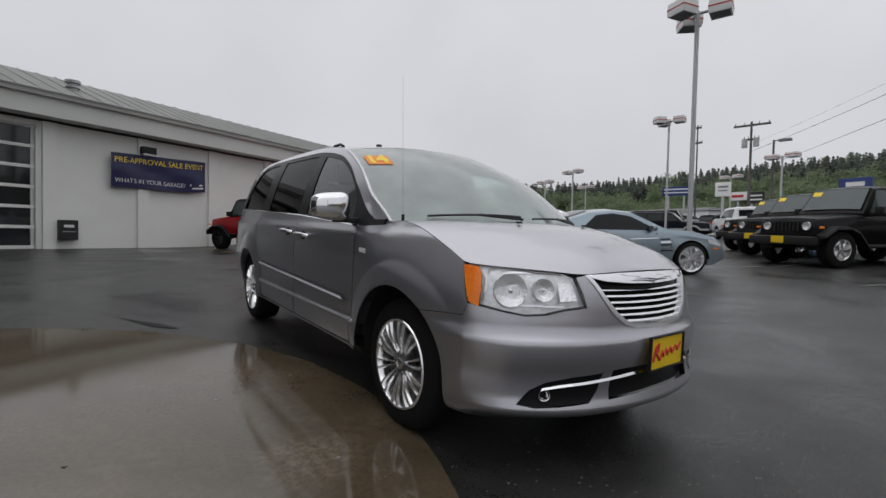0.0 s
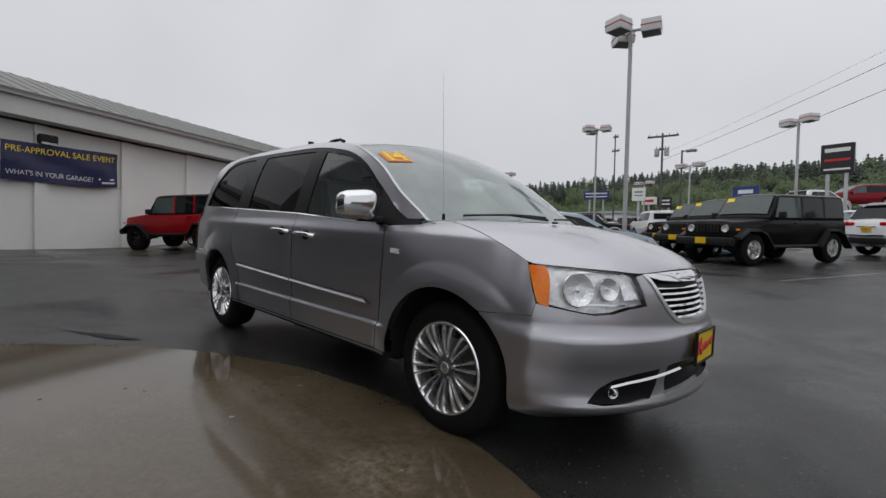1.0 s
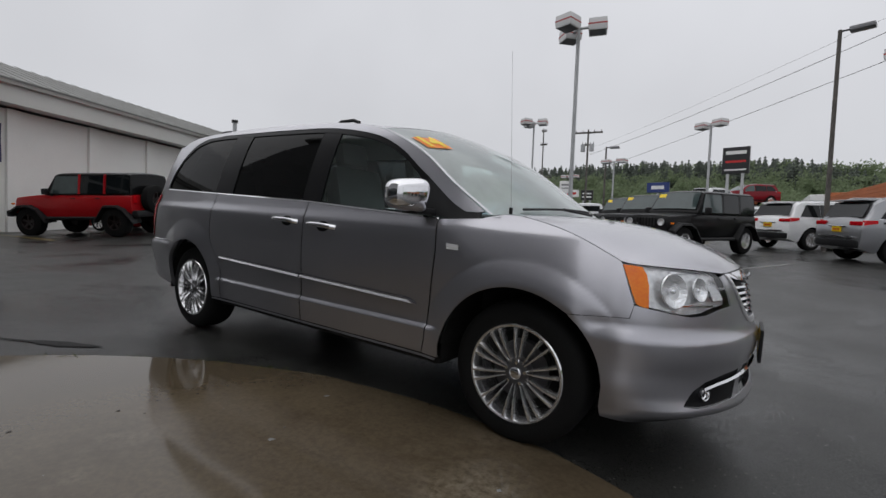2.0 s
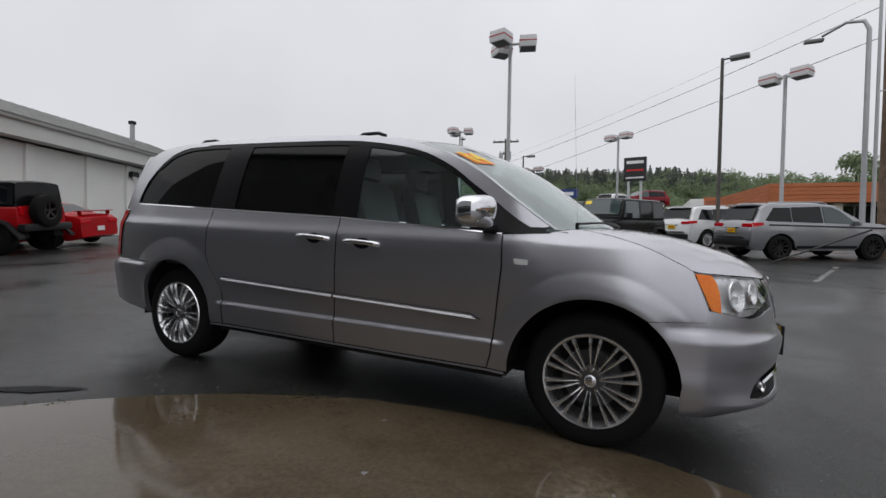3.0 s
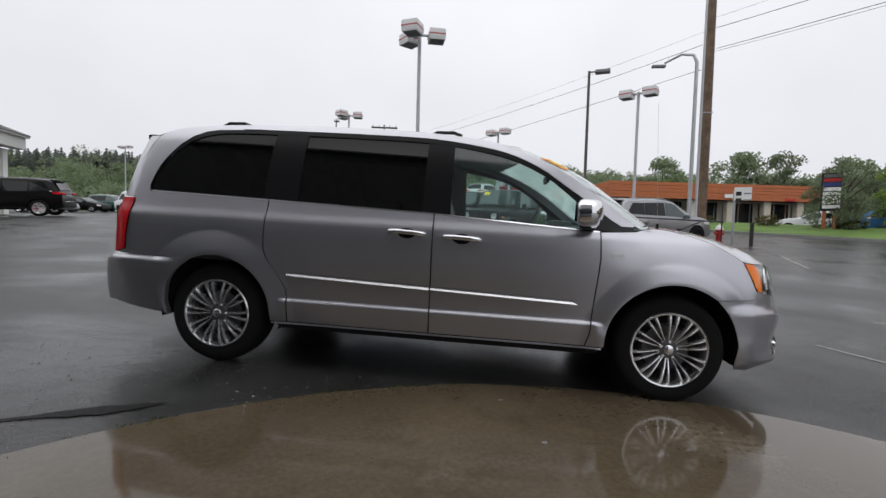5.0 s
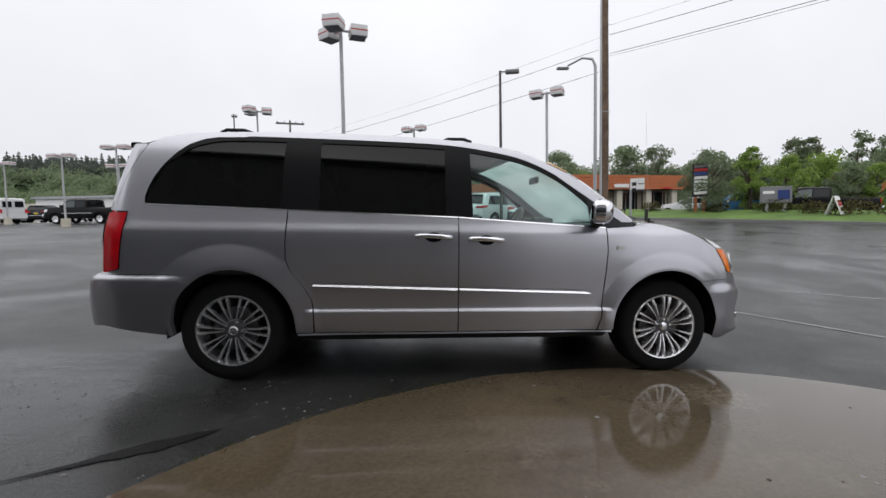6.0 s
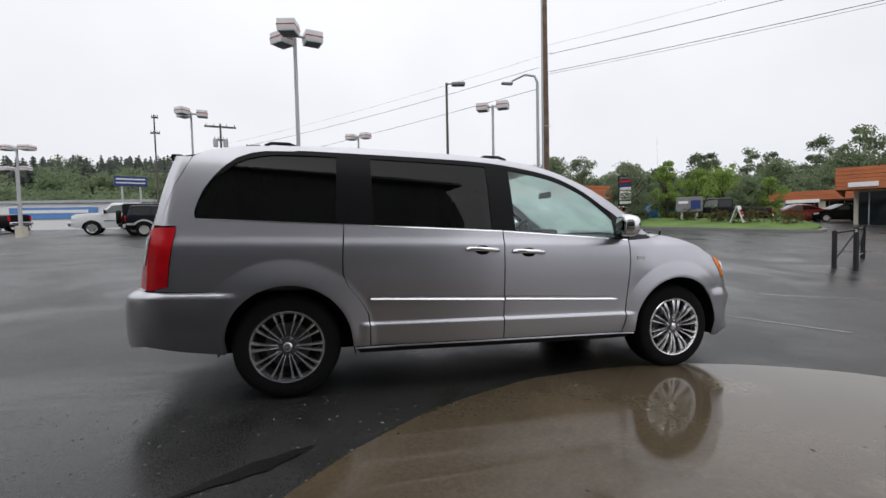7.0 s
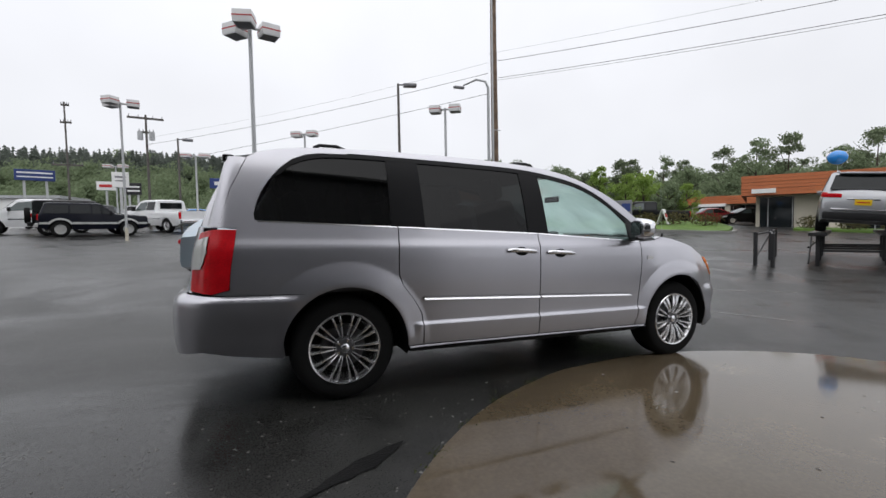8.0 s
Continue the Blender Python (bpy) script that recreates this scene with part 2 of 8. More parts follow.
M["plastic"] = material("black_trim", (0.012, 0.012, 0.013), 0.5, vary=0.2, grain=400, bump=0.0003, spec=0.3)
M["gloss_black"] = material("gloss_black", (0.009, 0.009, 0.010), 0.30, vary=0.1, spec=0.10)
M["under"] = material("underbody_black", (0.008, 0.008, 0.008), 0.8)
M["lens_clear"] = glass_pane("clear_lens", (0.93, 0.94, 0.95))
M["reflector"] = material("lamp_reflector", (0.72, 0.72, 0.73), 0.32, 0.55, vary=0.1, grain=30, bump=0.003)
M["bezel"] = material("faceted_reflector", (0.95, 0.95, 0.96), 0.10, 0.90, vary=0.10, scale=22, grain=70, bump=0.008)
M["housing"] = material("lamp_housing_chrome", (0.90, 0.90, 0.91), 0.28, 0.60, vary=0.35, scale=18, grain=38, bump=0.006)
M["lens_amber"] = material("amber_lens", (1.0, 0.17, 0.008), 0.14, vary=0.12, scale=9, grain=90, bump=0.0006, spec=0.4, tint=(1.0, 0.27, 0.015))
M["lens_red"] = material("red_lens", (0.52, 0.006, 0.012), 0.14, vary=0.25, scale=14, grain=120, bump=0.0008, spec=0.22)
M["lens_white"] = material("reversing_lens", (0.55, 0.55, 0.54), 0.2, vary=0.1, grain=120, bump=0.001, coat=1)
M["glass_dark"] = glass_pane("privacy_glass", (0.030, 0.033, 0.034), 0.42, 0.0, 1.2, 0.03)
M["glass_clear"] = glass_pane("clear_glass", (0.78, 0.93, 0.90), 1.0, 0.0, 1.2, 0.035)
M["glass_screen"] = glass_pane("windscreen_glass", (0.80, 0.95, 0.92), 1.0, 0.0, 3.0, 0.66)
M["glass_far"] = material("dark_car_glass", (0.008, 0.010, 0.011), 0.04, vary=0.2, spec=0.32)
M["glass_far_pale"] = material("pale_car_glass", (0.05, 0.07, 0.07), 0.04, vary=0.2, spec=0.7)
M["seat"] = material("seat_leather", (0.035, 0.035, 0.035), 0.5, grain=260, bump=0.0006)
M["interior"] = material("cabin_trim", (0.075, 0.077, 0.08), 0.6, grain=300, bump=0.0004)
M["headliner"] = material("headliner", (0.50, 0.50, 0.48), 0.9)
M["yellow_card"] = material("yellow_card", (0.78, 0.52, 0.01), 0.4, vary=0.06)
M["red_ink"] = material("red_ink", (0.5, 0.02, 0.015), 0.5)
M["orange_card"] = material("orange_card", (0.88, 0.24, 0.01), 0.45, vary=0.08)
M["sticker_yellow"] = material("sticker_yellow", (0.95, 0.66, 0.02), 0.45)
M["asphalt"] = wet_ground("wet_asphalt", (0.0118, 0.0118, 0.0111), (0.0060, 0.0060, 0.0056), 0.17, 0.40, 0.50, 230, 0.0008, (0.0027, 0.0028, 0.0025), 0.47, (0.0, 5.2), spec=0.36, sparkle=0.20)
M["concrete"] = wet_ground("wet_concrete", (0.132, 0.103, 0.067), (0.083, 0.064, 0.041), 0.07, 0.16, 0.5, 40, 0.0004, (0.066, 0.048, 0.030), 0.60, (0.86, 1.14), spec=0.56, pale=(0.22, 0.185, 0.135), patch=(1.62, -1.40, 0.42))
M["grass"] = material("grass", (0.06, 0.12, 0.02), 0.9, vary=0.4, scale=0.7, grain=30, bump=0.02, tint=(0.10, 0.17, 0.03))
M["wall_paint"] = material("painted_wall", (0.80, 0.795, 0.765), 0.75, vary=0.07, scale=0.5, grain=40, bump=0.001)
M["fascia_paint"] = material("painted_fascia", (0.66, 0.66, 0.63), 0.6, vary=0.08, scale=0.6, grain=40)
M["roof_metal"] = material("grey_roof", (0.20, 0.20, 0.19), 0.6, 0.1, vary=0.15, scale=0.7, grain=20, bump=0.004)
M["cladding"] = material("grey_cladding", (0.37, 0.37, 0.375), 0.6, vary=0.15, scale=0.7, grain=20)
M["seam"] = material("tar_seam", (0.006, 0.006, 0.006), 0.55, vary=0.5, scale=9, grain=80, bump=0.006, spec=0.16)
M["grit"] = material("pale_grit", (0.17, 0.165, 0.155), 0.7, vary=0.4, scale=30, grain=200)
M["litter"] = material("wet_leaf_litter", (0.022, 0.015, 0.009), 0.5, vary=0.5, scale=30, grain=200)
M["galv"] = material("galvanised_steel", (0.40, 0.41, 0.42), 0.5, 0.5, vary=0.12, scale=3)
M["pole_paint"] = material("painted_pole", (0.45, 0.46, 0.47), 0.5, 0.2, vary=0.1, scale=2)
M["lamp_white"] = material("lamp_housing", (0.68, 0.68, 0.68), 0.45, vary=0.06)
M["lamp_red"] = material("lamp_stripe", (0.42, 0.05, 0.05), 0.5)
M["lamp_grey"] = material("lamp_underside", (0.20, 0.20, 0.21), 0.35)
M["wood_pole"] = material("weathered_wood", (0.085, 0.058, 0.040), 0.85, vary=0.45, scale=3, grain=40, bump=0.006, tint=(0.16, 0.108, 0.072))
M["wood_grey"] = material("grey_weathered_wood", (0.075, 0.070, 0.064), 0.85, vary=0.35, scale=3, grain=40, bump=0.004, tint=(0.12, 0.11, 0.10))
M["cable"] = material("cable", (0.03, 0.03, 0.032), 0.6)
M["orange_clad"] = material("orange_cladding", (0.44, 0.135, 0.05), 0.7, vary=0.14, scale=0.8, grain=12, bump=0.006)
M["cream_wall"] = material("cream_stucco", (0.56, 0.52, 0.43), 0.85, vary=0.08, grain=60, bump=0.003)
M["shop_glass"] = material("shop_glass", (0.016, 0.02, 0.022), 0.05, vary=0.3, scale=0.6, spec=0.6)
M["white_sign"] = material("white_sign", (0.75, 0.75, 0.74), 0.5, vary=0.04)
M["blue_sign"] = material("blue_sign", (0.018, 0.04, 0.17), 0.45, vary=0.08)
M["black_sign"] = material("black_sign", (0.014, 0.014, 0.016), 0.4)
M["red_sign"] = material("red_sign", (0.50, 0.02, 0.02), 0.45)
M["banner"] = material("banner_vinyl", (0.014, 0.016, 0.075), 0.38, vary=0.25, scale=2.5, grain=8)
M["hydrant_red"] = material("hydrant_red", (0.34, 0.02, 0.02), 0.4, vary=0.15)
M["balloon"] = material("balloon_rubber", (0.015, 0.24, 0.68), 0.18, vary=0.05, coat=0.6)
M["steel_black"] = material("black_steel", (0.015, 0.015, 0.016), 0.4, vary=0.2)
M["bark"] = material("bark", (0.07, 0.052, 0.04), 0.9, vary=0.3, grain=40, bump=0.01)
M["line_white"] = material("worn_white_line", (0.20, 0.20, 0.195), 0.25, vary=0.35, scale=3, grain=30)
M["line_silver"] = material("pale_trim", (0.50, 0.50, 0.49), 0.4, 0.3, vary=0.05)
M["line_yellow"] = material("worn_yellow_line", (0.30, 0.22, 0.05), 0.4, vary=0.35, scale=3, grain=30)


def leaf_mat(name, a, b):
    m = bpy.data.materials.new(name)
    m.use_nodes = True
    nt = m.node_tree
    p = nt.nodes["Principled BSDF"]
    g = nt.nodes.new("ShaderNodeNewGeometry")
    r = nt.nodes.new("ShaderNodeValToRGB")
    r.color_ramp.elements[0].color, r.color_ramp.elements[1].color = (*a, 1), (*b, 1)
    nt.links.new(g.outputs["Random Per Island"], r.inputs[0])
    nt.links.new(r.outputs[0], p.inputs["Base Color"])
    p.inputs["Roughness"].default_value = 0.85
    p.inputs["Specular IOR Level"].default_value = 0.25
    tl = nt.nodes.new("ShaderNodeBsdfTranslucent")
    nt.links.new(r.outputs[0], tl.inputs["Color"])
    mx = nt.nodes.new("ShaderNodeMixShader")
    mx.inputs[0].default_value = 0.5
    nt.links.new(p.outputs[0], mx.inputs[1])
    nt.links.new(tl.outputs[0], mx.inputs[2])
    nt.links.new(mx.outputs[0], nt.nodes["Material Output"].inputs[0])
    return m


# The green, dark and conifer leaves carry distance haze in their pale, greyed colour.
M["leaf_mid"] = leaf_mat("leaves_green", (0.17, 0.215, 0.125), (0.25, 0.31, 0.185))
M["leaf_bright"] = leaf_mat("leaves_spring", (0.19, 0.28, 0.06), (0.29, 0.40, 0.11))
M["leaf_dark"] = leaf_mat("leaves_dark", (0.14, 0.175, 0.105), (0.21, 0.25, 0.155))
M["conifer"] = leaf_mat("conifer_needles", (0.105, 0.122, 0.105), (0.155, 0.178, 0.15))
M["shrub"] = leaf_mat("shrub_leaves", (0.05, 0.055, 0.02), (0.12, 0.10, 0.045))


# ---- mesh helpers ----
def smooth01(a, b, x):
    t = min(1.0, max(0.0, (x - a) / (b - a)))
    return t * t * (3 - 2 * t)


def lerp_table(tab, x):
    if x <= tab[0][0]:
        return tab[0][1]
    for (x0, y0), (x1, y1) in zip(tab, tab[1:]):
        if x <= x1:
            return y0 + (y1 - y0) * (x - x0) / (x1 - x0)
    return tab[-1][1]


def curve_table(tab, x):
    """Smooth interpolation through the table's points."""
    if x <= tab[0][0]:
        return tab[0][1]
    if x >= tab[-1][0]:
        return tab[-1][1]
    for i in range(len(tab) - 1):
        x0, y0 = tab[i]
        x1, y1 = tab[i + 1]
        if x <= x1:
            h = x1 - x0
            d = (y1 - y0) / h
            da = d if i == 0 else (y1 - tab[i - 1][1]) / (x1 - tab[i - 1][0])
            db = d if i + 2 >= len(tab) else (tab[i + 2][1] - y0) / (tab[i + 2][0] - x0)
            t = (x - x0) / h
            t2, t3 = t * t, t * t * t
            return (2 * t3 - 3 * t2 + 1) * y0 + (t3 - 2 * t2 + t) * h * da + (3 * t2 - 2 * t3) * y1 + (t3 - t2) * h * db


def part(name, bm, mat, parent=None, label="", smooth=False, mats=None):
    me = bpy.data.meshes.new(name)
    bm.to_mesh(me)
    bm.free()
    for m in (mats or [mat]):
        me.materials.append(m)
    if smooth:
        me.polygons.foreach_set("use_smooth", [True] * len(me.polygons))
        me.set_sharp_from_angle(angle=radians(40))
    ob = new(name, me)
    if parent is not None:
        ob.parent = parent
    if label:
        ob["label"] = label
    return ob


def raw(name, verts, faces, mat, parent=None, label="", smooth=False):
    me = bpy.data.meshes.new(name)
    me.from_pydata(verts, [], faces)
    me.materials.append(mat)
    if smooth:
        me.polygons.foreach_set("use_smooth", [True] * len(me.polygons))
        me.set_sharp_from_angle(angle=radians(45))
    ob = new(name, me)
    if parent is not None:
        ob.parent = parent
    if label:
        ob["label"] = label
    return ob


def thing(name, m, label, category, group="", kind=""):
    ob = new(name)
    ob.empty_display_size = 0.2
    ob.matrix_basis = m
    return tagged(ob, label, category, group, kind)


def add_box(bm, cx, cy, cz, sx, sy, sz, bevel=0.0, m=None, seg=2):
    made = bmesh.ops.create_cube(bm, size=1.0)["verts"]
    bmesh.ops.scale(bm, vec=(sx, sy, sz), verts=made)
    if bevel:
        ed = {e for v in made for e in v.link_edges}
        out = bmesh.ops.bevel(bm, geom=list(ed), offset=bevel, segments=seg, profile=0.6, affect="EDGES")
        made = list({v for f in out["faces"] for v in f.verts} | {v for v in made if v.is_valid})
    t = Matrix.Translation((cx, cy, cz))
    bmesh.ops.transform(bm, matrix=(m @ t) if m is not None else t, verts=made)
    return made


def box(cx, cy, cz, sx, sy, sz, bevel=0.0, m=None):
    bm = bmesh.new()
    add_box(bm, cx, cy, cz, sx, sy, sz, bevel, m)
    return bm


def add_tube(bm, pts, r, n=10, r2=None, cap=True):
    """A round tube along points; the radius runs from r to r2."""
    pts = [Vector(p) for p in pts]
    rings = []
    for i, p in enumerate(pts):
        d = (pts[min(i + 1, len(pts) - 1)] - pts[max(i - 1, 0)]).normalized()
        up = Vector((0, 0, 1)) if abs(d.z) < 0.95 else Vector((1, 0, 0))
        a = d.cross(up).normalized()
        b = d.cross(a).normalized()
        rr = r if r2 is None else r + (r2 - r) * i / max(1, len(pts) - 1)
        rings.append([bm.verts.new(p + a * rr * math.cos(TAU * k / n) + b * rr * math.sin(TAU * k / n)) for k in range(n)])
    for q0, q1 in zip(rings, rings[1:]):
        for k in range(n):
            bm.faces.new((q0[k], q0[(k + 1) % n], q1[(k + 1) % n], q1[k]))
    if cap:
        bm.faces.new(rings[0][::-1])
        bm.faces.new(rings[-1])
    bmesh.ops.recalc_face_normals(bm, faces=bm.faces[:])
    return bm


def tube(pts, r, n=10, r2=None):
    return add_tube(bmesh.new(), pts, r, n, r2)


def revolve(profile, n=48, axis="y"):
    """Turns (radius, offset) points round an axis; an open or closed shell."""
    bm = bmesh.new()
    rings = []
    for r, o in profile:
        ring = []
        for k in range(n):
            a = TAU * k / n
            c = (r * math.cos(a), o, r * math.sin(a)) if axis == "y" else (r * math.cos(a), r * math.sin(a), o)
            ring.append(bm.verts.new(c))
        rings.append(ring)
    for q0, q1 in zip(rings, rings[1:]):
        for k in range(n):
            bm.faces.new((q0[k], q0[(k + 1) % n], q1[(k + 1) % n], q1[k]))
    bmesh.ops.recalc_face_normals(bm, faces=bm.faces[:])
    return bm


def grid(fn, nu, nv):
    """A sheet of points fn(u, v), u and v from 0 to 1."""
    bm = bmesh.new()
    vs = [[bm.verts.new(fn(i / nu, j / nv)) for j in range(nv + 1)] for i in range(nu + 1)]
    for i in range(nu):
        for j in range(nv):
            bm.faces.new((vs[i][j], vs[i + 1][j], vs[i + 1][j + 1], vs[i][j + 1]))
    bmesh.ops.remove_doubles(bm, verts=bm.verts[:], dist=1e-5)
    return bm


def text_mesh(words, size, depth=0.001, align="CENTER", bold=0.0):
    """The built-in font as a mesh in the xy plane, centred."""
    cu = bpy.data.curves.new("writing", "FONT")
    cu.body, cu.size, cu.extrude, cu.align_x, cu.align_y = words, size, depth, align, "CENTER"
    cu.offset = bold
    ob = new("writing", cu)
    bpy.context.view_layer.update()
    me = bpy.data.meshes.new_from_object(ob.evaluated_get(bpy.context.evaluated_depsgraph_get()))
    bpy.data.objects.remove(ob)
    bm = bmesh.new()
    bm.from_mesh(me)
    bpy.data.meshes.remove(me)
    return bm


# ---- ground ----
def lift(x, y):
    """Height of the lot: falls towards the road, rises gently to the far rows and to the wooded slope."""
    if x > 0:
        xp = -0.28 * math.tanh(x * 0.0321 / 0.28)
    else:
        xp = 0.40 * math.tanh(-x * 0.0321 / 0.40)
    xp *= math.exp(-(max(0.0, y) / 12) ** 2)
    ye = y if y < 30 else 30 + 14 * math.tanh((y - 30) / 14)
    r = smooth01(0.9, 6.5, y) * (0.11 + 0.0394 * ye)
    side = smooth01(-7, -14, x) * (-0.12 + 0.024 * max(0.0, min(y, 16))) * (1 - smooth01(15, 28, y))
    return xp + r + side

# ---- the lot, one sheet to the horizon ----
def build_ground():
    def axis(near, far, step, n):
        a = [near * k / int(near / step) for k in range(int(near / step) + 1)]
        g = (far / near) ** (1 / n)
        a += [near * g ** k for k in range(1, n + 1)]
        return sorted({-v for v in a} | set(a))
    xs, ys = axis(30, 900, 0.75, 22), axis(36, 900, 0.75, 22)
    verts = [(x, y, lift(x, y)) for x in xs for y in ys]
    n = len(ys)
    faces = [(i * n + j, (i + 1) * n + j, (i + 1) * n + j + 1, i * n + j + 1) for i in range(len(xs) - 1) for j in range(n - 1)]
    ob = raw("ground", verts, faces, M["asphalt"], smooth=True)
    tagged(ob, "dark wet asphalt of a car lot with films of rain", "ground", kind="structure")


def pad_outline(n=96):
    """The rounded concrete pad under the camera."""
    out = []
    for k in range(n):
        a = TAU * k / n
        c, s = math.cos(a), math.sin(a)
        if s >= 0:
            x = 1.12 + (2.45 * c if c > 0 else 3.20 * c)
            y = -3.55 + 2.73 * s ** (0.72 if c > 0 else 1.2)
        else:
            x = 1.12 + (2.45 * c if c > 0 else 3.20 * c)
            y = -3.55 + 3.4 * s
        out.append((x + 0.02 * noise.noise((x * 2, y * 2, 0)), y + 0.02 * noise.noise((x * 2, y * 2, 7))))
    return out


def build_pad():
    out = pad_outline()
    bm = bmesh.new()
    bm.faces.new([bm.verts.new((x, y, 0)) for x, y in out])
    for k, no in ((0, (1, 0, 0)), (1, (0, 1, 0))):
        for i in range(-40, 40):
            c = i * 0.35 + 0.01
            bmesh.ops.bisect_plane(bm, geom=bm.verts[:] + bm.edges[:] + bm.faces[:], plane_co=(c, 0, 0) if k == 0 else (0, c, 0), plane_no=no, dist=1e-5)
    for v in bm.verts:
        v.co.z = lift(v.co.x, v.co.y) + 0.016
    edge = [e for e in bm.edges if e.is_boundary]
    r = bmesh.ops.extrude_edge_only(bm, edges=edge)
    for v in r["geom"]:
        if isinstance(v, bmesh.types.BMVert):
            v.co.z -= 0.04
            v.co.x += (v.co.x - 1.1) * 0.006
            v.co.y += (v.co.y + 3.5) * 0.006
    ob = part("concrete_pad", bm, M["concrete"])
    tagged(ob, "brown wet concrete pad with a curved edge and puddles", "pavement", kind="structure")


build_ground()
build_pad()


# ---- service building along the lot ----
WALL_P, WALL_A = Vector((-19.7, 1.5, 0)), radians(112)
WALL_U = Vector((math.cos(WALL_A), math.sin(WALL_A), 0))
WALL_N = Vector((WALL_U.y, -WALL_U.x, 0))
WALL_M = Matrix((( WALL_U.x, -WALL_N.x, 0, WALL_P.x), (WALL_U.y, -WALL_N.y, 0, WALL_P.y), (0, 0, 1, 0), (0, 0, 0, 1)))
# in the wall's own frame x runs along it, y goes into the building, z is up


def on_wall(bm, name, mat, parent=None, label="", smooth=False):
    bmesh.ops.transform(bm, matrix=WALL_M, verts=bm.verts[:])
    bmesh.ops.recalc_face_normals(bm, faces=bm.faces[:])
    return part(name, bm, mat, parent, label, smooth)


def building_group(name, label, kind="structure"):
    return thing(name, Matrix.Identity(4), label, "building", kind=kind)


def build_service_building():
    root = building_group("service_building", "long pale painted service building with a grey metal roof")
    Z0, SOF, EAVE, RIDGE = -0.6, 4.70, 5.52, 7.25
    # solid stretches of wall, between the door bays
    for a, b in ((-30.0, -26.8), (-19.9, -18.4), (-12.0 + 0.0, -11.4), (-6.15, 14.75), (18.05, 18.75)):
        on_wall(box((a + b) / 2, 0.15, (Z0 + SOF) / 2, b - a, 0.30, SOF - Z0), "wall", M["wall_paint"], root)
    on_wall(box(18.60, 6.0, 2.3, 0.3, 11.4, 5.8), "wall", M["wall_paint"], root)
    on_wall(box(-29.85, 6.0, 2.3, 0.3, 11.4, 5.8), "wall", M["wall_paint"], root)
    on_wall(box(-5.75, 11.85, 2.3, 48.2, 0.3, 5.8), "wall", M["wall_paint"], root)
    # lintels over the bays
    for a, b, z in ((-26.8, -19.9, 4.5), (-18.4, -12.0, 4.5), (-11.4, -6.15, 4.5), (14.75, 18.05, 4.45)):
        on_wall(box((a + b) / 2, 0.15, (z + SOF) / 2, b - a, 0.28, SOF - z), "lintel", M["wall_paint"], root)
    # pilasters
    for s in (-5.80, -2.78, 0.20, 3.18, 6.0, 9.1, 11.75, 14.5, 18.3):
        on_wall(box(s, -0.06, (Z0 + SOF) / 2, 0.40, 0.14, SOF - Z0 - 0.004, 0.01), "pilaster", M["wall_paint"], root)
    # fascia, gutter, roof
    on_wall(box(-5.75, -0.38, (SOF + EAVE) / 2 + 0.03, 49.6, 0.66, EAVE - SOF - 0.10, 0.015), "fascia", M["fascia_paint"], root)
    g = bmesh.new()
    pts = [(-0.72, EAVE - 0.10), (-0.86, EAVE - 0.10), (-0.90, EAVE), (-0.90, EAVE + 0.07), (-0.70, EAVE + 0.07)]
    for x0, x1 in ((-30.6, 19.1),):
        a = [g.verts.new((x0, y, z)) for y, z in pts]
        b = [g.verts.new((x1, y, z)) for y, z in pts]
        for k in range(len(pts)):
            j = (k + 1) % len(pts)
            g.faces.new((a[k], a[j], b[j], b[k]))
        g.faces.new(a)
        g.faces.new(b)
    on_wall(g, "gutter", M["fascia_paint"], root)
    r = bmesh.new()
    prof = [(-0.92, EAVE + 0.08), (3.6, RIDGE), (13.0, EAVE + 0.4), (13.0, EAVE + 0.3), (3.6, RIDGE - 0.08), (-0.92, EAVE)]
    a = [r.verts.new((-30.6, y, z)) for y, z in prof]
    b = [r.verts.new((19.1, y, z)) for y, z in prof]
    for k in range(6):
        r.faces.new((a[k], a[(k + 1) % 6], b[(k + 1) % 6], b[k]))
    r.faces.new(a)
    r.faces.new(b)
    on_wall(r, "roof", M["roof_metal"], root)
    for k in range(82):
        s = -30.3 + 0.6 * k
        sm = bmesh.new()
        add_tube(sm, [(s, -0.93, EAVE + 0.10), (s, 3.55, RIDGE + 0.02)], 0.012, 4)
        on_wall(sm, "roof_seam", M["roof_metal"], root)
    # gable end
    ge = bmesh.new()
    for x in (18.75,):
        vs = [ge.verts.new((x, y, z)) for y, z in ((0.0, 5.2), (3.6, RIDGE - 0.08), (12.0, EAVE + 0.5), (12.0, 5.0))]
        ge.faces.new(vs)
    on_wall(ge, "gable", M["wall_paint"], root)
    # glazed sectional doors
    for d, (a, b) in enumerate(((-26.8, -19.9), (-18.4, -12.0), (-11.4, -6.15))):
        door = new("garage_door")
        door.parent = root
        door["label"] = "tall glazed sectional garage door with white rails"
        h, n = 4.5, 6
        on_wall(box((a + b) / 2, 0.20, 2.0, b - a, 0.03, h + 0.9), "door_glass", M["shop_glass"], door)
        for k in range(n + 1):
            z = 0.30 + (h - 0.30) * k / n
            on_wall(box((a + b) / 2, 0.15, z, b - a, 0.07, 0.11, 0.01), "rail", M["wall_paint"], door)
        m = 4
        for k in range(m + 1):
            x = a + 0.06 + (b - a - 0.12) * k / m
            on_wall(box(x, 0.16, 2.3, 0.09, 0.05, h), "stile", M["fascia_paint"], door)
        on_wall(box((a + b) / 2, 0.17, 0.05, b - a, 0.08, 0.5), "bottom_rail", M["wall_paint"], door)
    door = new("garage_door")
    door.parent = root
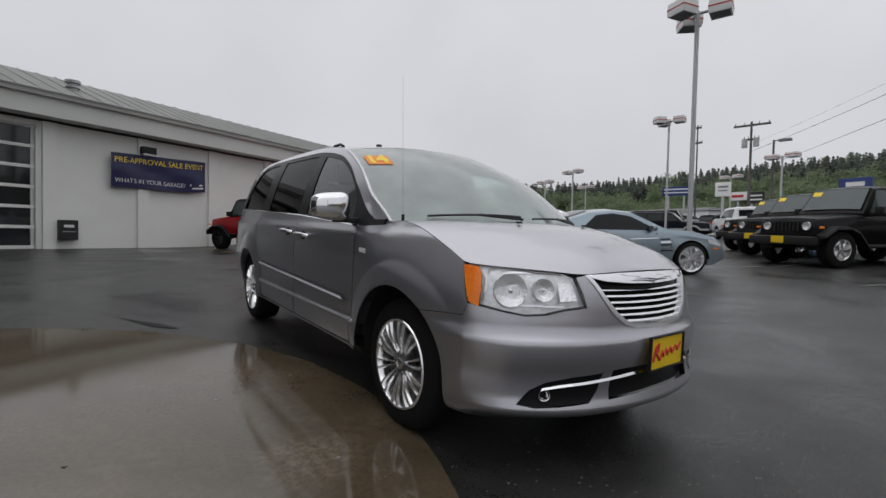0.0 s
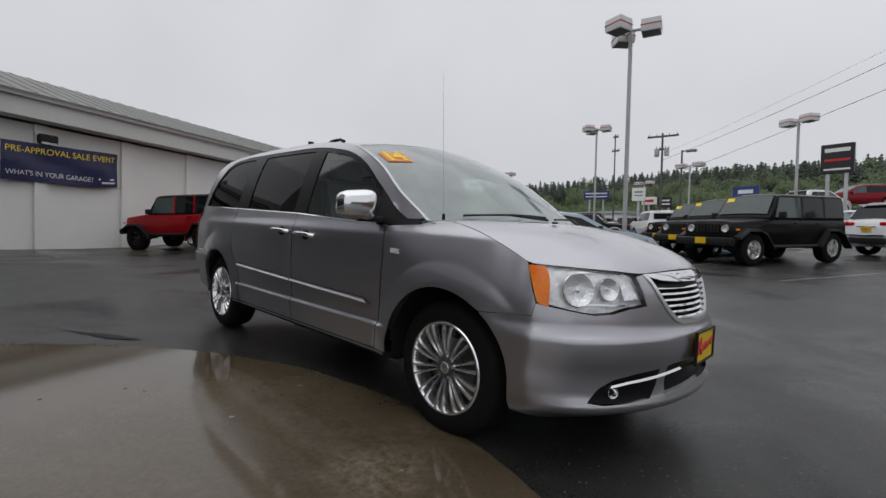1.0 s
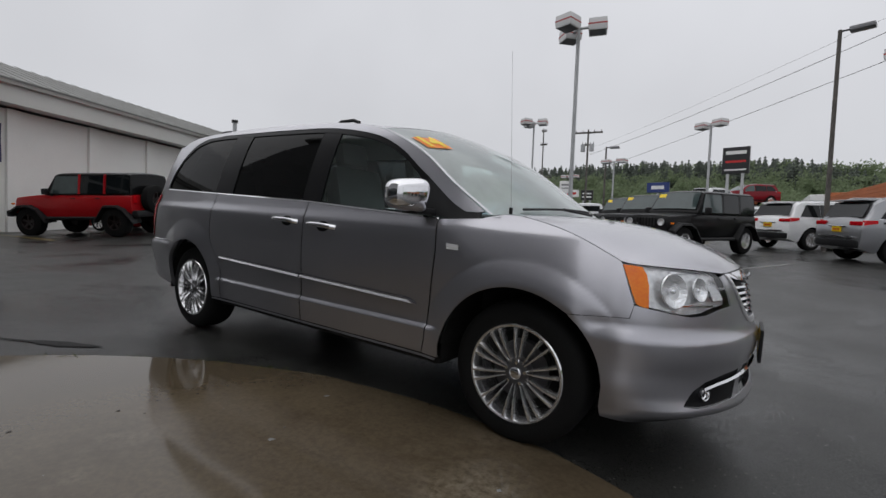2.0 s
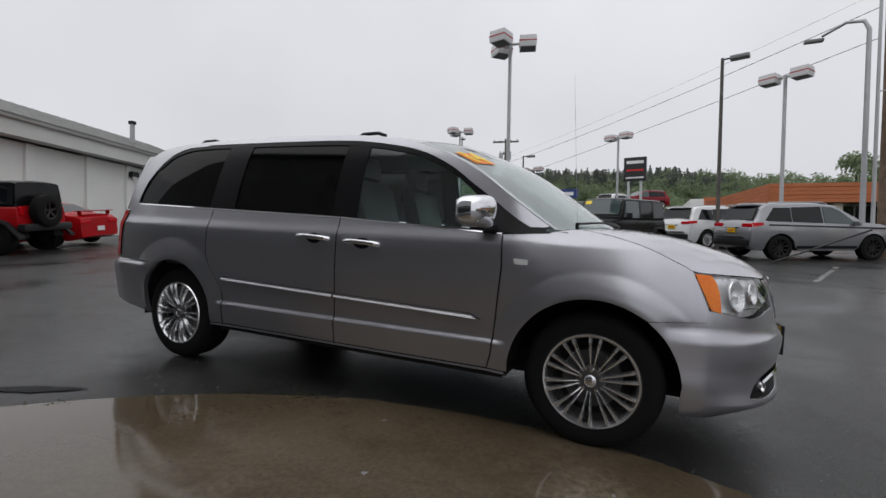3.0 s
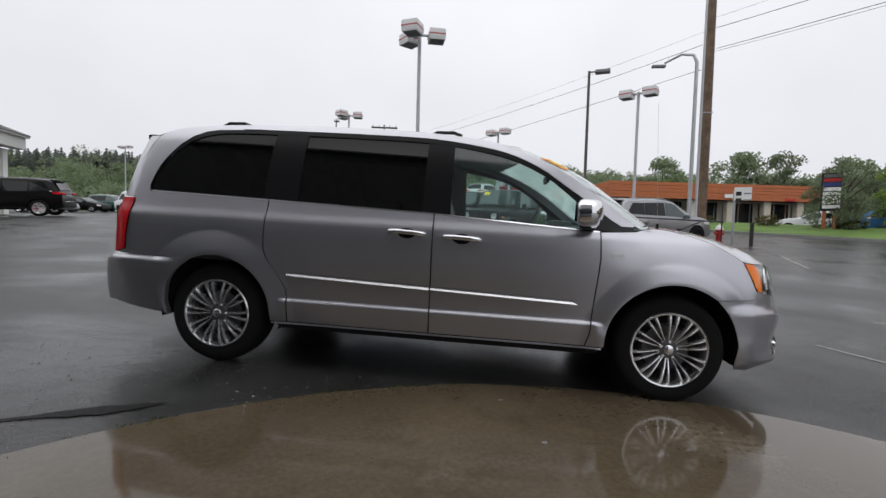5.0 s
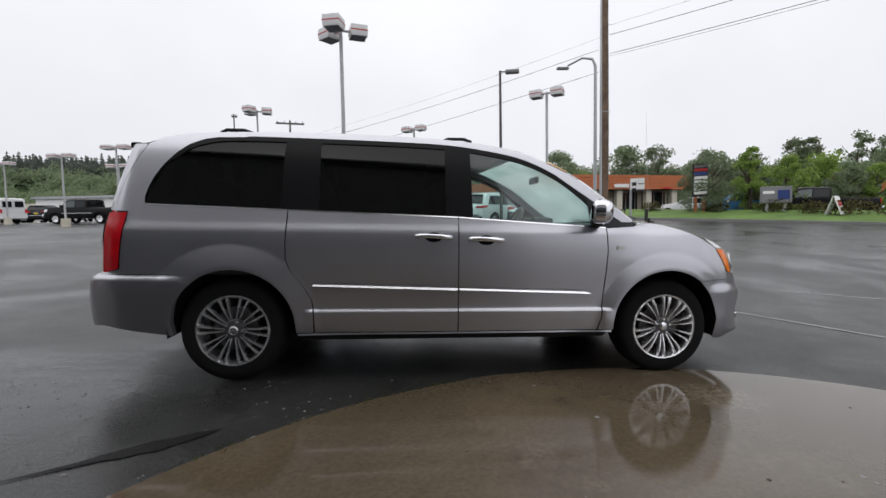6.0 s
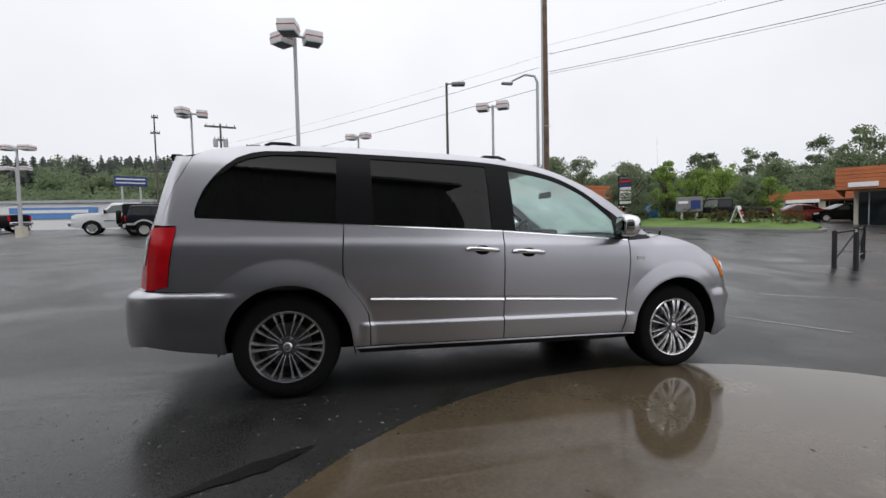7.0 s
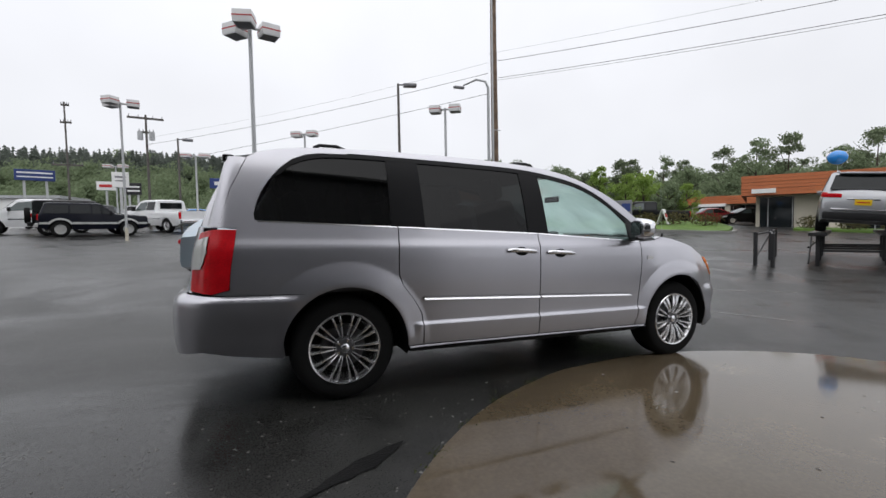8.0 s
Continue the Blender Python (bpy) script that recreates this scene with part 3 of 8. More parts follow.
    door["label"] = "white roller door with a row of small windows"
    for k in range(6):
        z = 1.0 + 0.60 * k
        on_wall(box(16.4, 0.40, z + 0.3, 3.3, 0.05, 0.59, 0.01), "door_panel", M["wall_paint"], door)
    for k in range(4):
        on_wall(box(15.25 + 0.77 * k, 0.368, 2.60, 0.66, 0.03, 0.46, 0.008), "door_window", M["shop_glass"], door)
        on_wall(box(15.25 + 0.77 * k, 0.345, 2.60, 0.66, 0.03, 0.05), "window_bar", M["wall_paint"], door)
    # flue and vent on the roof
    fl = bmesh.new()
    add_tube(fl, [(13.5, 1.0, 5.9), (13.5, 1.0, 7.42)], 0.13, 14)
    fl1 = on_wall(fl, "flue", M["galv"], root, "tall metal flue with a dark cap")
    cp = bmesh.new()
    add_tube(cp, [(13.5, 1.0, 7.40), (13.5, 1.0, 7.56)], 0.20, 14)
    on_wall(cp, "flue_cap", M["plastic"], fl1)
    vt = bmesh.new()
    add_tube(vt, [(-4.75, 1.0, 5.8), (-4.75, 1.0, 6.58)], 0.16, 14)
    for z in (6.02, 6.34):
        add_tube(vt, [(-4.75, 1.0, z), (-4.75, 1.0, z + 0.06)], 0.22, 14)
    add_tube(vt, [(-4.75, 1.0, 6.52), (-4.75, 1.0, 6.62)], 0.25, 14)
    on_wall(vt, "roof_vent", M["galv"], root)
    # wall lamps
    for s in (-2.65, 11.95):
        lp = new("wall_lamp")
        tagged(lp, "small dark floodlight on the pale wall", "lamp", "wall floodlights")
        b1 = bmesh.new()
        add_box(b1, s, -0.22, 4.22 + 0.02 * (s > 0), 0.56, 0.26, 0.32, 0.05)
        on_wall(b1, "lamp_body", M["plastic"], lp, smooth=True)
        on_wall(box(s, -0.335, 4.12, 0.48, 0.02, 0.20, 0.01), "lamp_lens", M["lens_white"], lp)
        on_wall(box(s, -0.135, 4.36, 0.7, 0.14, 0.06), "bracket", M["wall_paint"], lp)
    # black box on the wall
    bx = new("wall_box")
    tagged(bx, "black metal drop box on the pale wall", "box")
    on_wall(box(-5.32, -0.16, 0.92, 0.56, 0.30, 0.72, 0.02), "cabinet", M["steel_black"], bx)
    on_wall(box(-5.32, -0.325, 1.06, 0.30, 0.012, 0.10), "plate_bar", M["white_sign"], bx)
    on_wall(box(-5.32, -0.322, 0.86, 0.40, 0.012, 0.03), "slot", M["galv"], bx)
    # sale banner
    bn = new("banner")
    tagged(bn, "dark blue vinyl sale banner with yellow and white words", "banner")
    x0, x1 = -3.98, -0.22

    def cloth(u, v):
        x = x0 + (x1 - x0) * u
        sag = 0.05 * math.sin(math.pi * u) * (1 - v)
        top = 3.97 + 0.14 * u
        return Vector((x, -0.22 - 0.05 * math.sin(u * 9 + v * 2) * (1 - abs(2 * v - 1)) - 0.03 * math.sin(u * 17), top - 1.34 * (1 - v) + 0.03 * math.sin(u * 6) * (1 - v) - sag))
    cl = grid(cloth, 40, 14)
    on_wall(cl, "sheet", M["banner"], bn, smooth=True)
    for words, size, v0, mat, u0, span in (("PRE-APPROVAL SALE EVENT", 0.30, 0.80, M["sticker_yellow"], 0.03, 0.94), ("WHAT'S IN YOUR GARAGE?", 0.24, 0.20, M["white_sign"], 0.03, 0.72)):
        tx = text_mesh(words, size, 0.0)
        bx0, bx1 = min(v.co.x for v in tx.verts), max(v.co.x for v in tx.verts)
        bmesh.ops.subdivide_edges(tx, edges=[e for e in tx.edges if e.calc_length() > 0.1], cuts=2)
        for v in tx.verts:
            u = u0 + span * (v.co.x - bx0) / (bx1 - bx0)
            p = cloth(u, v0 + v.co.y / 1.34)
            v.co = p + Vector((0, -0.012, 0))
        bmesh.ops.transform(tx, matrix=WALL_M, verts=tx.verts[:])
        part("lettering", tx, mat, bn, "printed words")
    lg = bmesh.new()
    for k, (a, b) in enumerate(((0.80, 0.96), (0.83, 0.97))):
        vs = [lg.verts.new(cloth(u, v) + Vector((0, -0.012, 0))) for u, v in ((a, 0.20 - 0.1 * k), (b, 0.20 - 0.1 * k), (b, 0.25 - 0.1 * k), (a, 0.25 - 0.1 * k))]
        lg.faces.new(vs)
    on_wall(lg, "logo_bar", M["white_sign"], bn)


def build_rear_building():
    """The unseen showroom behind the camera closes that side, oversized to darken van reflections."""
    root = building_group("showroom", "unseen grey showroom with dark windows and a flat roof, oversized to shade the van")
    a = Vector((-16.2, -7.36, 0))
    b = Vector((4.6, -13.50, 0))
    u = (b - a).normalized()
    n = Vector((-u.y, u.x, 0))
    L = (b - a).length
    m = Matrix(((u.x, n.x, 0, a.x), (u.y, n.y, 0, a.y), (0, 0, 1, 0), (0, 0, 0, 1)))

    def put(bm, name, mat):
        bmesh.ops.transform(bm, matrix=m, verts=bm.verts[:])
        bmesh.ops.recalc_face_normals(bm, faces=bm.faces[:])
        return part(name, bm, mat, root)
    put(box(L / 2, -5.0, 7.0, L, 10.0, 15.4), "wall", M["cladding"])
    put(box(L / 2, -4.6, 14.8, L + 1.6, 11.2, 0.7, 0.03), "roof", M["fascia_paint"])
    for k in range(44):
        put(box(L / 2, 0.03, 0.55 + 0.32 * k, L, 0.07, 0.312, 0.004), "siding_board", M["cladding"])
    for k in range(11):
        x = 1.4 + k * (L - 2.8) / 10
        put(box(x, 0.05, 2.2, 1.9, 0.12, 3.4, 0.02), "window", M["shop_glass"])


build_service_building()
build_rear_building()


# ---- lamps, poles and cables ----
def lamp_head(parent, m, wide=0.62, tall=0.40):
    hd = new("lamp_head")
    hd.parent = parent
    hd.matrix_basis = m
    w = wide / 2
    bm = bmesh.new()
    lo = [bm.verts.new((x * 0.94, y * 0.94, 0)) for x, y in ((-w, -w), (w, -w), (w, w), (-w, w))]
    mi = [bm.verts.new((x, y, tall * 0.35)) for x, y in ((-w, -w), (w, -w), (w, w), (-w, w))]
    hi = [bm.verts.new((x * 0.97, y * 0.97, tall)) for x, y in ((-w, -w), (w, -w), (w, w), (-w, w))]
    for q0, q1 in ((lo, mi), (mi, hi)):
        for k in range(4):
            bm.faces.new((q0[k], q0[(k + 1) % 4], q1[(k + 1) % 4], q1[k]))
    bm.faces.new(hi)
    bm.faces.new(lo[::-1])
    bmesh.ops.recalc_face_normals(bm, faces=bm.faces[:])
    part("housing", bm, M["lamp_white"], hd)
    st = bmesh.new()
    for sx_, sy_, lx, ly in ((0, -w - 0.002, wide * 1.0, 0.006), (0, w + 0.002, wide * 1.0, 0.006), (-w - 0.002, 0, 0.006, wide), (w + 0.002, 0, 0.006, wide)):
        add_box(st, sx_, sy_, tall * 0.52, lx, ly, 0.035)
    part("stripe", st, M["lamp_red"], hd, "dull red stripe")
    part("diffuser", box(0, 0, -0.004, wide * 0.80, wide * 0.80, 0.02, 0.004), M["lamp_grey"], hd)
    return hd


def lot_lamp(x, y, top, heads, label, r=0.052, arm=0.62, wide=0.62, tall=0.40, foot=0.26):
    z0 = lift(x, y)
    root = thing("lot_lamp", Matrix.Translation((x, y, z0)), label, "street lamp", "tall lamps over the lot")
    h = top - z0
    part("base", tube([(0, 0, -0.05), (0, 0, 0.55)], foot, 16, foot * 0.96), M["cream_wall"], root)
    part("pole", tube([(0, 0, 0.5), (0, 0, h * 0.5), (0, 0, h - 0.1)], r * 1.2, 12, r), M["pole_paint"], root, smooth=True)
    for ang in heads:
        c, s = math.cos(radians(ang)), math.sin(radians(ang))
        part("arm", tube([(0, 0, h - 0.16), (c * (arm - 0.2), s * (arm - 0.2), h - 0.16)], 0.04, 8), M["pole_paint"], root)
        lamp_head(root, pose(c * arm, s * arm, h - tall, 0, 0, ang), wide, tall)
    return root


lot_lamp(-1.92, 9.91, 7.0, (255, 15, 135), "tall pale pole with three boxy lamp heads", wide=0.50, tall=0.32, arm=0.52)
lot_lamp(5.92, 14.34, 6.50, (145, -35), "tall pale pole with two boxy lamp heads", wide=0.48, tall=0.30, arm=0.44, foot=0.12)
lot_lamp(-6.82, 18.3, 6.62, (235, 145, 10), "tall pale pole with three boxy lamp heads", r=0.042, wide=0.44, tall=0.27, arm=0.44, foot=0.065)
lot_lamp(0.68, 20.9, 6.35, (145, -35), "tall pale pole with two boxy lamp heads", r=0.05, wide=0.48, tall=0.28, arm=0.44)
for x, y, top in ((-16.4, 24.0, 5.85), (-21.1, 26.6, 5.75), (-5.0, 26.9, 5.85), (-31.0, 35.0, 6.4), (-11.3, 37.0, 6.3), (-20.0, 30.5, 5.6), (-38, 40, 8.6)):
    lot_lamp(x, y, top, (170, -10), "distant lot lamp with two flat heads", r=0.05, tall=0.24, wide=0.55, arm=0.5)


def flag_lamp(x, y, top, ang):
    z0 = lift(x, y)
    root = thing("road_lamp", Matrix.Translation((x, y, z0)), "slim dark pole with one flat lamp head", "street lamp")
    h = top - z0
    part("pole", tube([(0, 0, -0.05), (0, 0, h)], 0.075, 12, 0.055), M["wood_grey"], root, smooth=True)
    c, s = math.cos(radians(ang)), math.sin(radians(ang))
    part("arm", tube([(0, 0, h - 0.05), (c * 0.35, s * 0.35, h - 0.05)], 0.03, 8), M["plastic"], root)
    part("lamp_head", box(0.55, 0, h - 0.07, 0.62, 0.36, 0.14, 0.04, pose(0, 0, 0, 0, 0, ang)), M["lamp_grey"], root, smooth=True)


flag_lamp(4.45, 16.4, 7.9, -15)
flag_lamp(-6.2, 29.4, 7.15, 5)


def utility_pole(x, y, h, r, arms, label, wood="wood_grey"):
    z0 = lift(x, y)
    root = thing("utility_pole", Matrix.Translation((x, y, z0)), label, "utility pole")
    part("post", tube([(0, 0, -0.1), (0.02, 0.01, h * 0.35), (0.0, 0.02, h * 0.7), (0, 0, h)], r, 14, r * 0.72), M[wood], root, smooth=True)
    for z, w, ang in arms:
        m = pose(0, 0, z, 0, 0, ang)
        part("crossarm", box(0, 0.16, 0, w, 0.10, 0.13, 0.01, m), M[wood], root)
        for k in (-0.45, -0.2, 0.2, 0.45):
            bm = tube([m @ Vector((w * k, 0.16, 0.06)), m @ Vector((w * k, 0.16, 0.22))], 0.035, 8, 0.02)
            part("insulator", bm, M["lamp_grey"], root)
    return root


UP = Vector((8.65, 14.8, 0))
UP.z = lift(UP.x, UP.y)
utility_pole(UP.x, UP.y, 13.0, 0.18, [(12.4, 2.4, 40)], "thick weathered brown wooden utility pole beside the road", "wood_pole")
pole2 = utility_pole(-8.4, 32.3, 7.75, 0.09, [(7.55, 2.1, 10), (6.6, 0.9, 10)], "distant wooden utility pole with crossarms and transformers")
for sg in (-1, 1):
    part("transformer", tube([(sg * 0.34, -0.1, 6.05), (sg * 0.34, -0.1, 6.60)], 0.17, 12), M["galv"], pole2)
utility_pole(-14.7, 38.7, 9.5, 0.075, [(9.3, 0.5, 0), (8.0, 0.7, 0), (4.8, 1.9, 5)], "tall distant wooden utility pole")
utility_pole(33.0, -17.5, 13.0, 0.23, [(12.4, 2.4, 40)], "weathered wooden utility pole beside the road")


def cable(a, b, sag, r, name="power_line"):
    root = thing(name, Matrix.Identity(4), "dark overhead cable slung between utility poles", "cable", "overhead cables")
    a, b = Vector(a), Vector(b)
    pts = [a.lerp(b, k / 24) - Vector((0, 0, sag * 4 * (k / 24) * (1 - k / 24))) for k in range(25)]
    part("strand", tube(pts, r * 0.75, 5), M["cable"], root)


for za, zb, off, r, sag in ((8.4, 7.15, 0.20, 0.014, 0.25), (7.45, 5.75, 0.20, 0.014, 0.12), (8.95, 7.6, -0.25, 0.006, 0.25)):
    cable((UP.x - off, UP.y + off, za), (-8.4, 32.3, zb), sag, r)
for za, zb, off, r, sag in ((8.9, 9.4, 0.16, 0.015, 0.65), (8.12, 8.6, 0.16, 0.015, 0.6), (8.02, 8.45, -0.10, 0.009, 0.6), (9.3, 10.0, -0.16, 0.006, 0.6)):
    cable((UP.x + off, UP.y - off, za), (33.0, -17.5, zb), sag, r)
for k in range(4):
    cable((UP.x + 0.1 * k, UP.y, UP.z + 12.5), (-16.0 - 3.0 * k, 12.0 + 5.0 * k, 26.0), 0.6, 0.006)


def street_light():
    """A galvanised road lamp with a curved arm, and a thin conduit pole beside it."""
    x, y = 7.75, 13.75
    z0 = lift(x, y)
    root = thing("curved_road_lamp", Matrix.Translation((x, y, z0)), "grey road lamp with a curved arm beside the wooden pole", "street lamp")
    part("pole", tube([(0, 0, -0.05), (0, 0, 3.5), (0, 0, 6.7), (-0.10, 0.06, 6.98), (-0.45, 0.26, 7.08), (-0.95, 0.55, 6.86)], 0.075, 12, 0.04), M["galv"], root, smooth=True)
    part("lamp_head", box(-1.12, 0.65, 6.78, 0.5, 0.2, 0.10, 0.04, None), M["lamp_grey"], root, smooth=True)
    r2 = thing("flag_pole", Matrix.Translation((x + 0.28, y + 0.1, lift(x + 0.28, y + 0.1))), "slim pale metal pole beside the road lamp", "pole")
    part("mast", tube([(0, 0, -0.05), (0, 0, 12.5)], 0.055, 10, 0.03), M["pole_paint"], r2, smooth=True)
    part("stub", tube([(0, 0, 4.9), (0.5, 0.2, 4.95)], 0.02, 6), M["galv"], r2)


street_light()

# ---- grass, kerbs and buildings across the road ----
ROAD = Vector((0.585, -0.811, 0))
ROAD_N = Vector((0.811, 0.585, 0))
KERB0 = Vector((19.3, 17.2, 0))


def ground_patch(name, outline, mat, up, label, category, step=1.2, kind="structure", bank=0.0):
    bm = bmesh.new()
    bm.faces.new([bm.verts.new((x, y, 0)) for x, y in outline])
    for k in (0, 1):
        lo, hi = min(p[k] for p in outline), max(p[k] for p in outline)
        c = lo + step
        while c < hi:
            bmesh.ops.bisect_plane(bm, geom=bm.verts[:] + bm.edges[:] + bm.faces[:], plane_co=(c, 0, 0) if k == 0 else (0, c, 0), plane_no=(1, 0, 0) if k == 0 else (0, 1, 0), dist=1e-5)
            c += step
    for v in bm.verts:
        v.co.z = lift(v.co.x, v.co.y) + up + bank * max(0.0, (v.co - KERB0).dot(ROAD_N))
    r = bmesh.ops.extrude_edge_only(bm, edges=[e for e in bm.edges if e.is_boundary])
    for v in r["geom"]:
        if isinstance(v, bmesh.types.BMVert):
            v.co.z = lift(v.co.x, v.co.y) - 0.1
    bmesh.ops.recalc_face_normals(bm, faces=bm.faces[:])
    return tagged(part(name, bm, mat), label, category, kind=kind)


def across(s, d):
    p = KERB0 + ROAD * s + ROAD_N * d
    return (p.x, p.y)


ground_patch("grass_verge", [across(-13, 0), across(4.2, 0), across(5.4, 0.6), across(5.6, 2.0), across(4.6, 4.2), across(-13, 4.4)], M["grass"], 0.14, "bright green grass verge beside the road", "grass", bank=0.10)
ground_patch("kerb", [across(-13, -0.18), across(4.3, -0.18), across(5.6, 0.45), across(5.85, 2.0), across(4.8, 4.4), across(4.6, 4.3), across(5.65, 2.0), across(5.45, 0.55), across(4.2, 0), across(-13, 0)], M["roof_metal"], 0.15, "pale concrete kerb round the grass verge", "kerb", 2.0)
ground_patch("grass_island", [across(9.0, 6.5), across(15, 6.0), across(15, 9.5), across(9.5, 9.5)], M["grass"], 0.14, "small planted island in the car park across the road", "grass")


def verge_up(x, y):
    """Height of the verge's bank over the lot."""
    r = Vector((x, y, 0)) - KERB0
    d, a = r.dot(ROAD_N), r.dot(ROAD)
    return 0.14 + 0.10 * d if 0 <= d <= 4.3 and -13 < a < 5.4 else 0.0


def shop_block(s0, s1, d, deep, top, fascia, label, bays, ang=0.0, over=0.9, signs=(), infill=None):
    """A low shop building with an orange fascia, cream piers and dark shop fronts."""
    root = thing("shop_building", Matrix.Identity(4), label, "building", kind="structure")
    o = KERB0 + ROAD * s0 + ROAD_N * d
    u = (Matrix.Rotation(radians(ang), 3, "Z") @ ROAD).normalized()
    n = Vector((-u.y, u.x, 0))
    L = s1 - s0
    z0 = min(lift(o.x, o.y), lift((o + u * L).x, (o + u * L).y)) - 0.1
    m = Matrix(((u.x, n.x, 0, o.x), (u.y, n.y, 0, o.y), (0, 0, 1, 0), (0, 0, 0, 1)))

    def put(bm, name, mat, parent=root, label_=""):
        bmesh.ops.transform(bm, matrix=m, verts=bm.verts[:])
        bmesh.ops.recalc_face_normals(bm, faces=bm.faces[:])
        return part(name, bm, mat, parent, label_)
    fb = top - fascia
    put(box(L / 2, deep / 2 + 1.2, (z0 + fb) / 2, L, deep, fb - z0), "wall", M["cream_wall"])
    put(box(L / 2, deep / 2 + 0.4, top - 0.18, L + 2 * over - 0.3, deep + 1.6, 0.12), "roof", M["roof_metal"])
    # fascia boards
    rows = max(3, int(fascia / 0.22))
    for k in range(rows):
        z = fb + fascia * (k + 0.5) / rows
        put(box(L / 2, -0.45 + 0.02 * (k % 2), z, L + 2 * over, 0.10, fascia / rows - 0.015, 0.01), "fascia_board", M["orange_clad"])
        for x in (-over + 0.05, L + over - 0.05):
            put(box(x, deep / 2 + 0.2, z, 0.10, deep + 1.2, fascia / rows - 0.015, 0.01), "fascia_board", M["orange_clad"])
    put(box(L / 2, 0.35, fb + 0.03, L + 2 * over - 0.2, 1.5, 0.06), "soffit", M["wood_pole"])
    bw = L / bays
    for k in range(1 if infill else 0, bays + 1):
        put(box(min(max(k * bw, 0.3), L - 0.3), 0.1, (z0 + fb) / 2, 0.55, 0.5, fb - z0, 0.02), "pier", M["cream_wall"])
    for k in range(bays):
        x = (k + 0.5) * bw
        w = put(box(x, 1.16, (z0 + fb) / 2 + 0.05, bw - 0.5, 0.06, fb - z0 - 0.35), "shop_front", M["shop_glass"])
        for j in (-0.33, 0.0, 0.33):
            put(box(x + bw * j, 1.10, (z0 + fb) / 2 + 0.05, 0.06, 0.05, fb - z0 - 0.35), "mullion", M["galv"], w)
    if infill:
        put(box(sum(infill) / 2, 1.02, (z0 + fb) / 2, infill[1] - infill[0], 0.2, fb - z0 - 0.004), "wall_panel", M["cream_wall"])
    for sx_, sz, w, h, mat in signs:
        put(box(sx_, -0.55, sz, w, 0.08, h, 0.02), "sign", mat)
    return root


shop_block(-17.84, -2.84, 1.77, 13, 4.90, 1.25, "low shop building with an orange fascia and cream piers", 5, ang=62.2, signs=((8.9, 3.95, 1.4, 0.30, M["white_sign"]), (13.5, 3.78, 0.8, 0.16, M["red_sign"])))
shop_block(2.4, 24.0, 32.0, 12, 4.2, 0.95, "far low shop building with an orange fascia", 6, signs=((2.0, 3.15, 2.8, 0.35, M["white_sign"]),))
shop_block(7.3, 34.0, 11.0, 14, 4.55, 1.45, "orange-fronted shop building with a dark entrance", 6, ang=-4, signs=((0.45, 3.40, 1.45, 0.32, M["white_sign"]),), infill=(2.3, 5.2))


def white_showroom():
    root = thing("dealer_showroom", Matrix.Identity(4), "distant white showroom with a flat band roof", "building", kind="structure")
    z = lift(12, 62)
    part("wall", box(12.5, 66, z + 1.5, 10, 8, 3.6), M["shop_glass"], root)
    part("band", box(13.0, 65.5, z + 3.9, 11, 9.5, 1.25, 0.05), M["white_sign"], root)
    part("tower", box(10.0, 61.2, z + 2.4, 2.0, 1.2, 4.6, 0.05), M["orange_clad"], root)
    for k in range(5):
        part("column", box(8.4 + 2.2 * k, 61.4, z + 1.6, 0.35, 0.35, 3.4), M["white_sign"], root)
    part("sign", box(15.2, 60.7, z + 4.0, 2.6, 0.1, 0.45), M["red_sign"], root)


white_showroom()


def collision_shop():
    root = thing("workshop", Matrix.Identity(4), "distant white workshop with a blue banner", "building", kind="structure")
    z = lift(-31, 58)
    m = pose(-33, 60, z, 0, 0, -8)
    part("wall", box(0, 0, 1.4, 26, 6, 3.4, 0.0, m), M["white_sign"], root)
    part("roof", box(0, 0, 3.2, 26.6, 6.6, 0.3, 0.0, m), M["galv"], root)
    b = part("banner_cloth", box(2.6, -3.06, 1.9, 9.2, 0.05, 1.3, 0.0, m), M["blue_banner"], root, "blue banner with pale words")
    part("lettering", box(2.6, -3.10, 2.1, 7.2, 0.03, 0.35, 0.0, m), M["white_sign"], root)
    part("low_wall", box(-16, 5, 1.3, 30, 5, 3.0, 0.0, m), M["cream_wall"], root)


M["blue_banner"] = material("light_blue_banner", (0.10, 0.24, 0.52), 0.5, vary=0.1)
collision_shop()


# ---- signs ----
def pole_sign(x, y, zb, w, h, ang, mat, label, bars=(), legs=2, leg_mat=None, depth=0.3, trim=None):
    z0 = lift(x, y) + verge_up(x, y)
    root = thing("pole_sign", pose(x, y, z0, 0, 0, ang), label, "sign")
    for k in range(legs):
        lx = 0 if legs == 1 else (k - 0.5) * w * 0.55
        part("post", box(lx, 0, (zb + 0.1) / 2, 0.16, 0.16, zb + 0.1, 0.01), leg_mat or M["pole_paint"], root)
    b = part("board", box(0, 0, zb + h / 2, w, depth, h, 0.03), mat, root)
    if trim:
        part("frame", box(0, 0.0, zb + h / 2, w + 0.08, depth * 0.8, h + 0.08, 0.02), trim, root)
    for bx, bz, bw, bh, bm_ in bars:
        part("lettering", box(bx, -depth / 2 - 0.006, zb + bz, bw, 0.016, bh, 0.004), bm_, b)
    return root


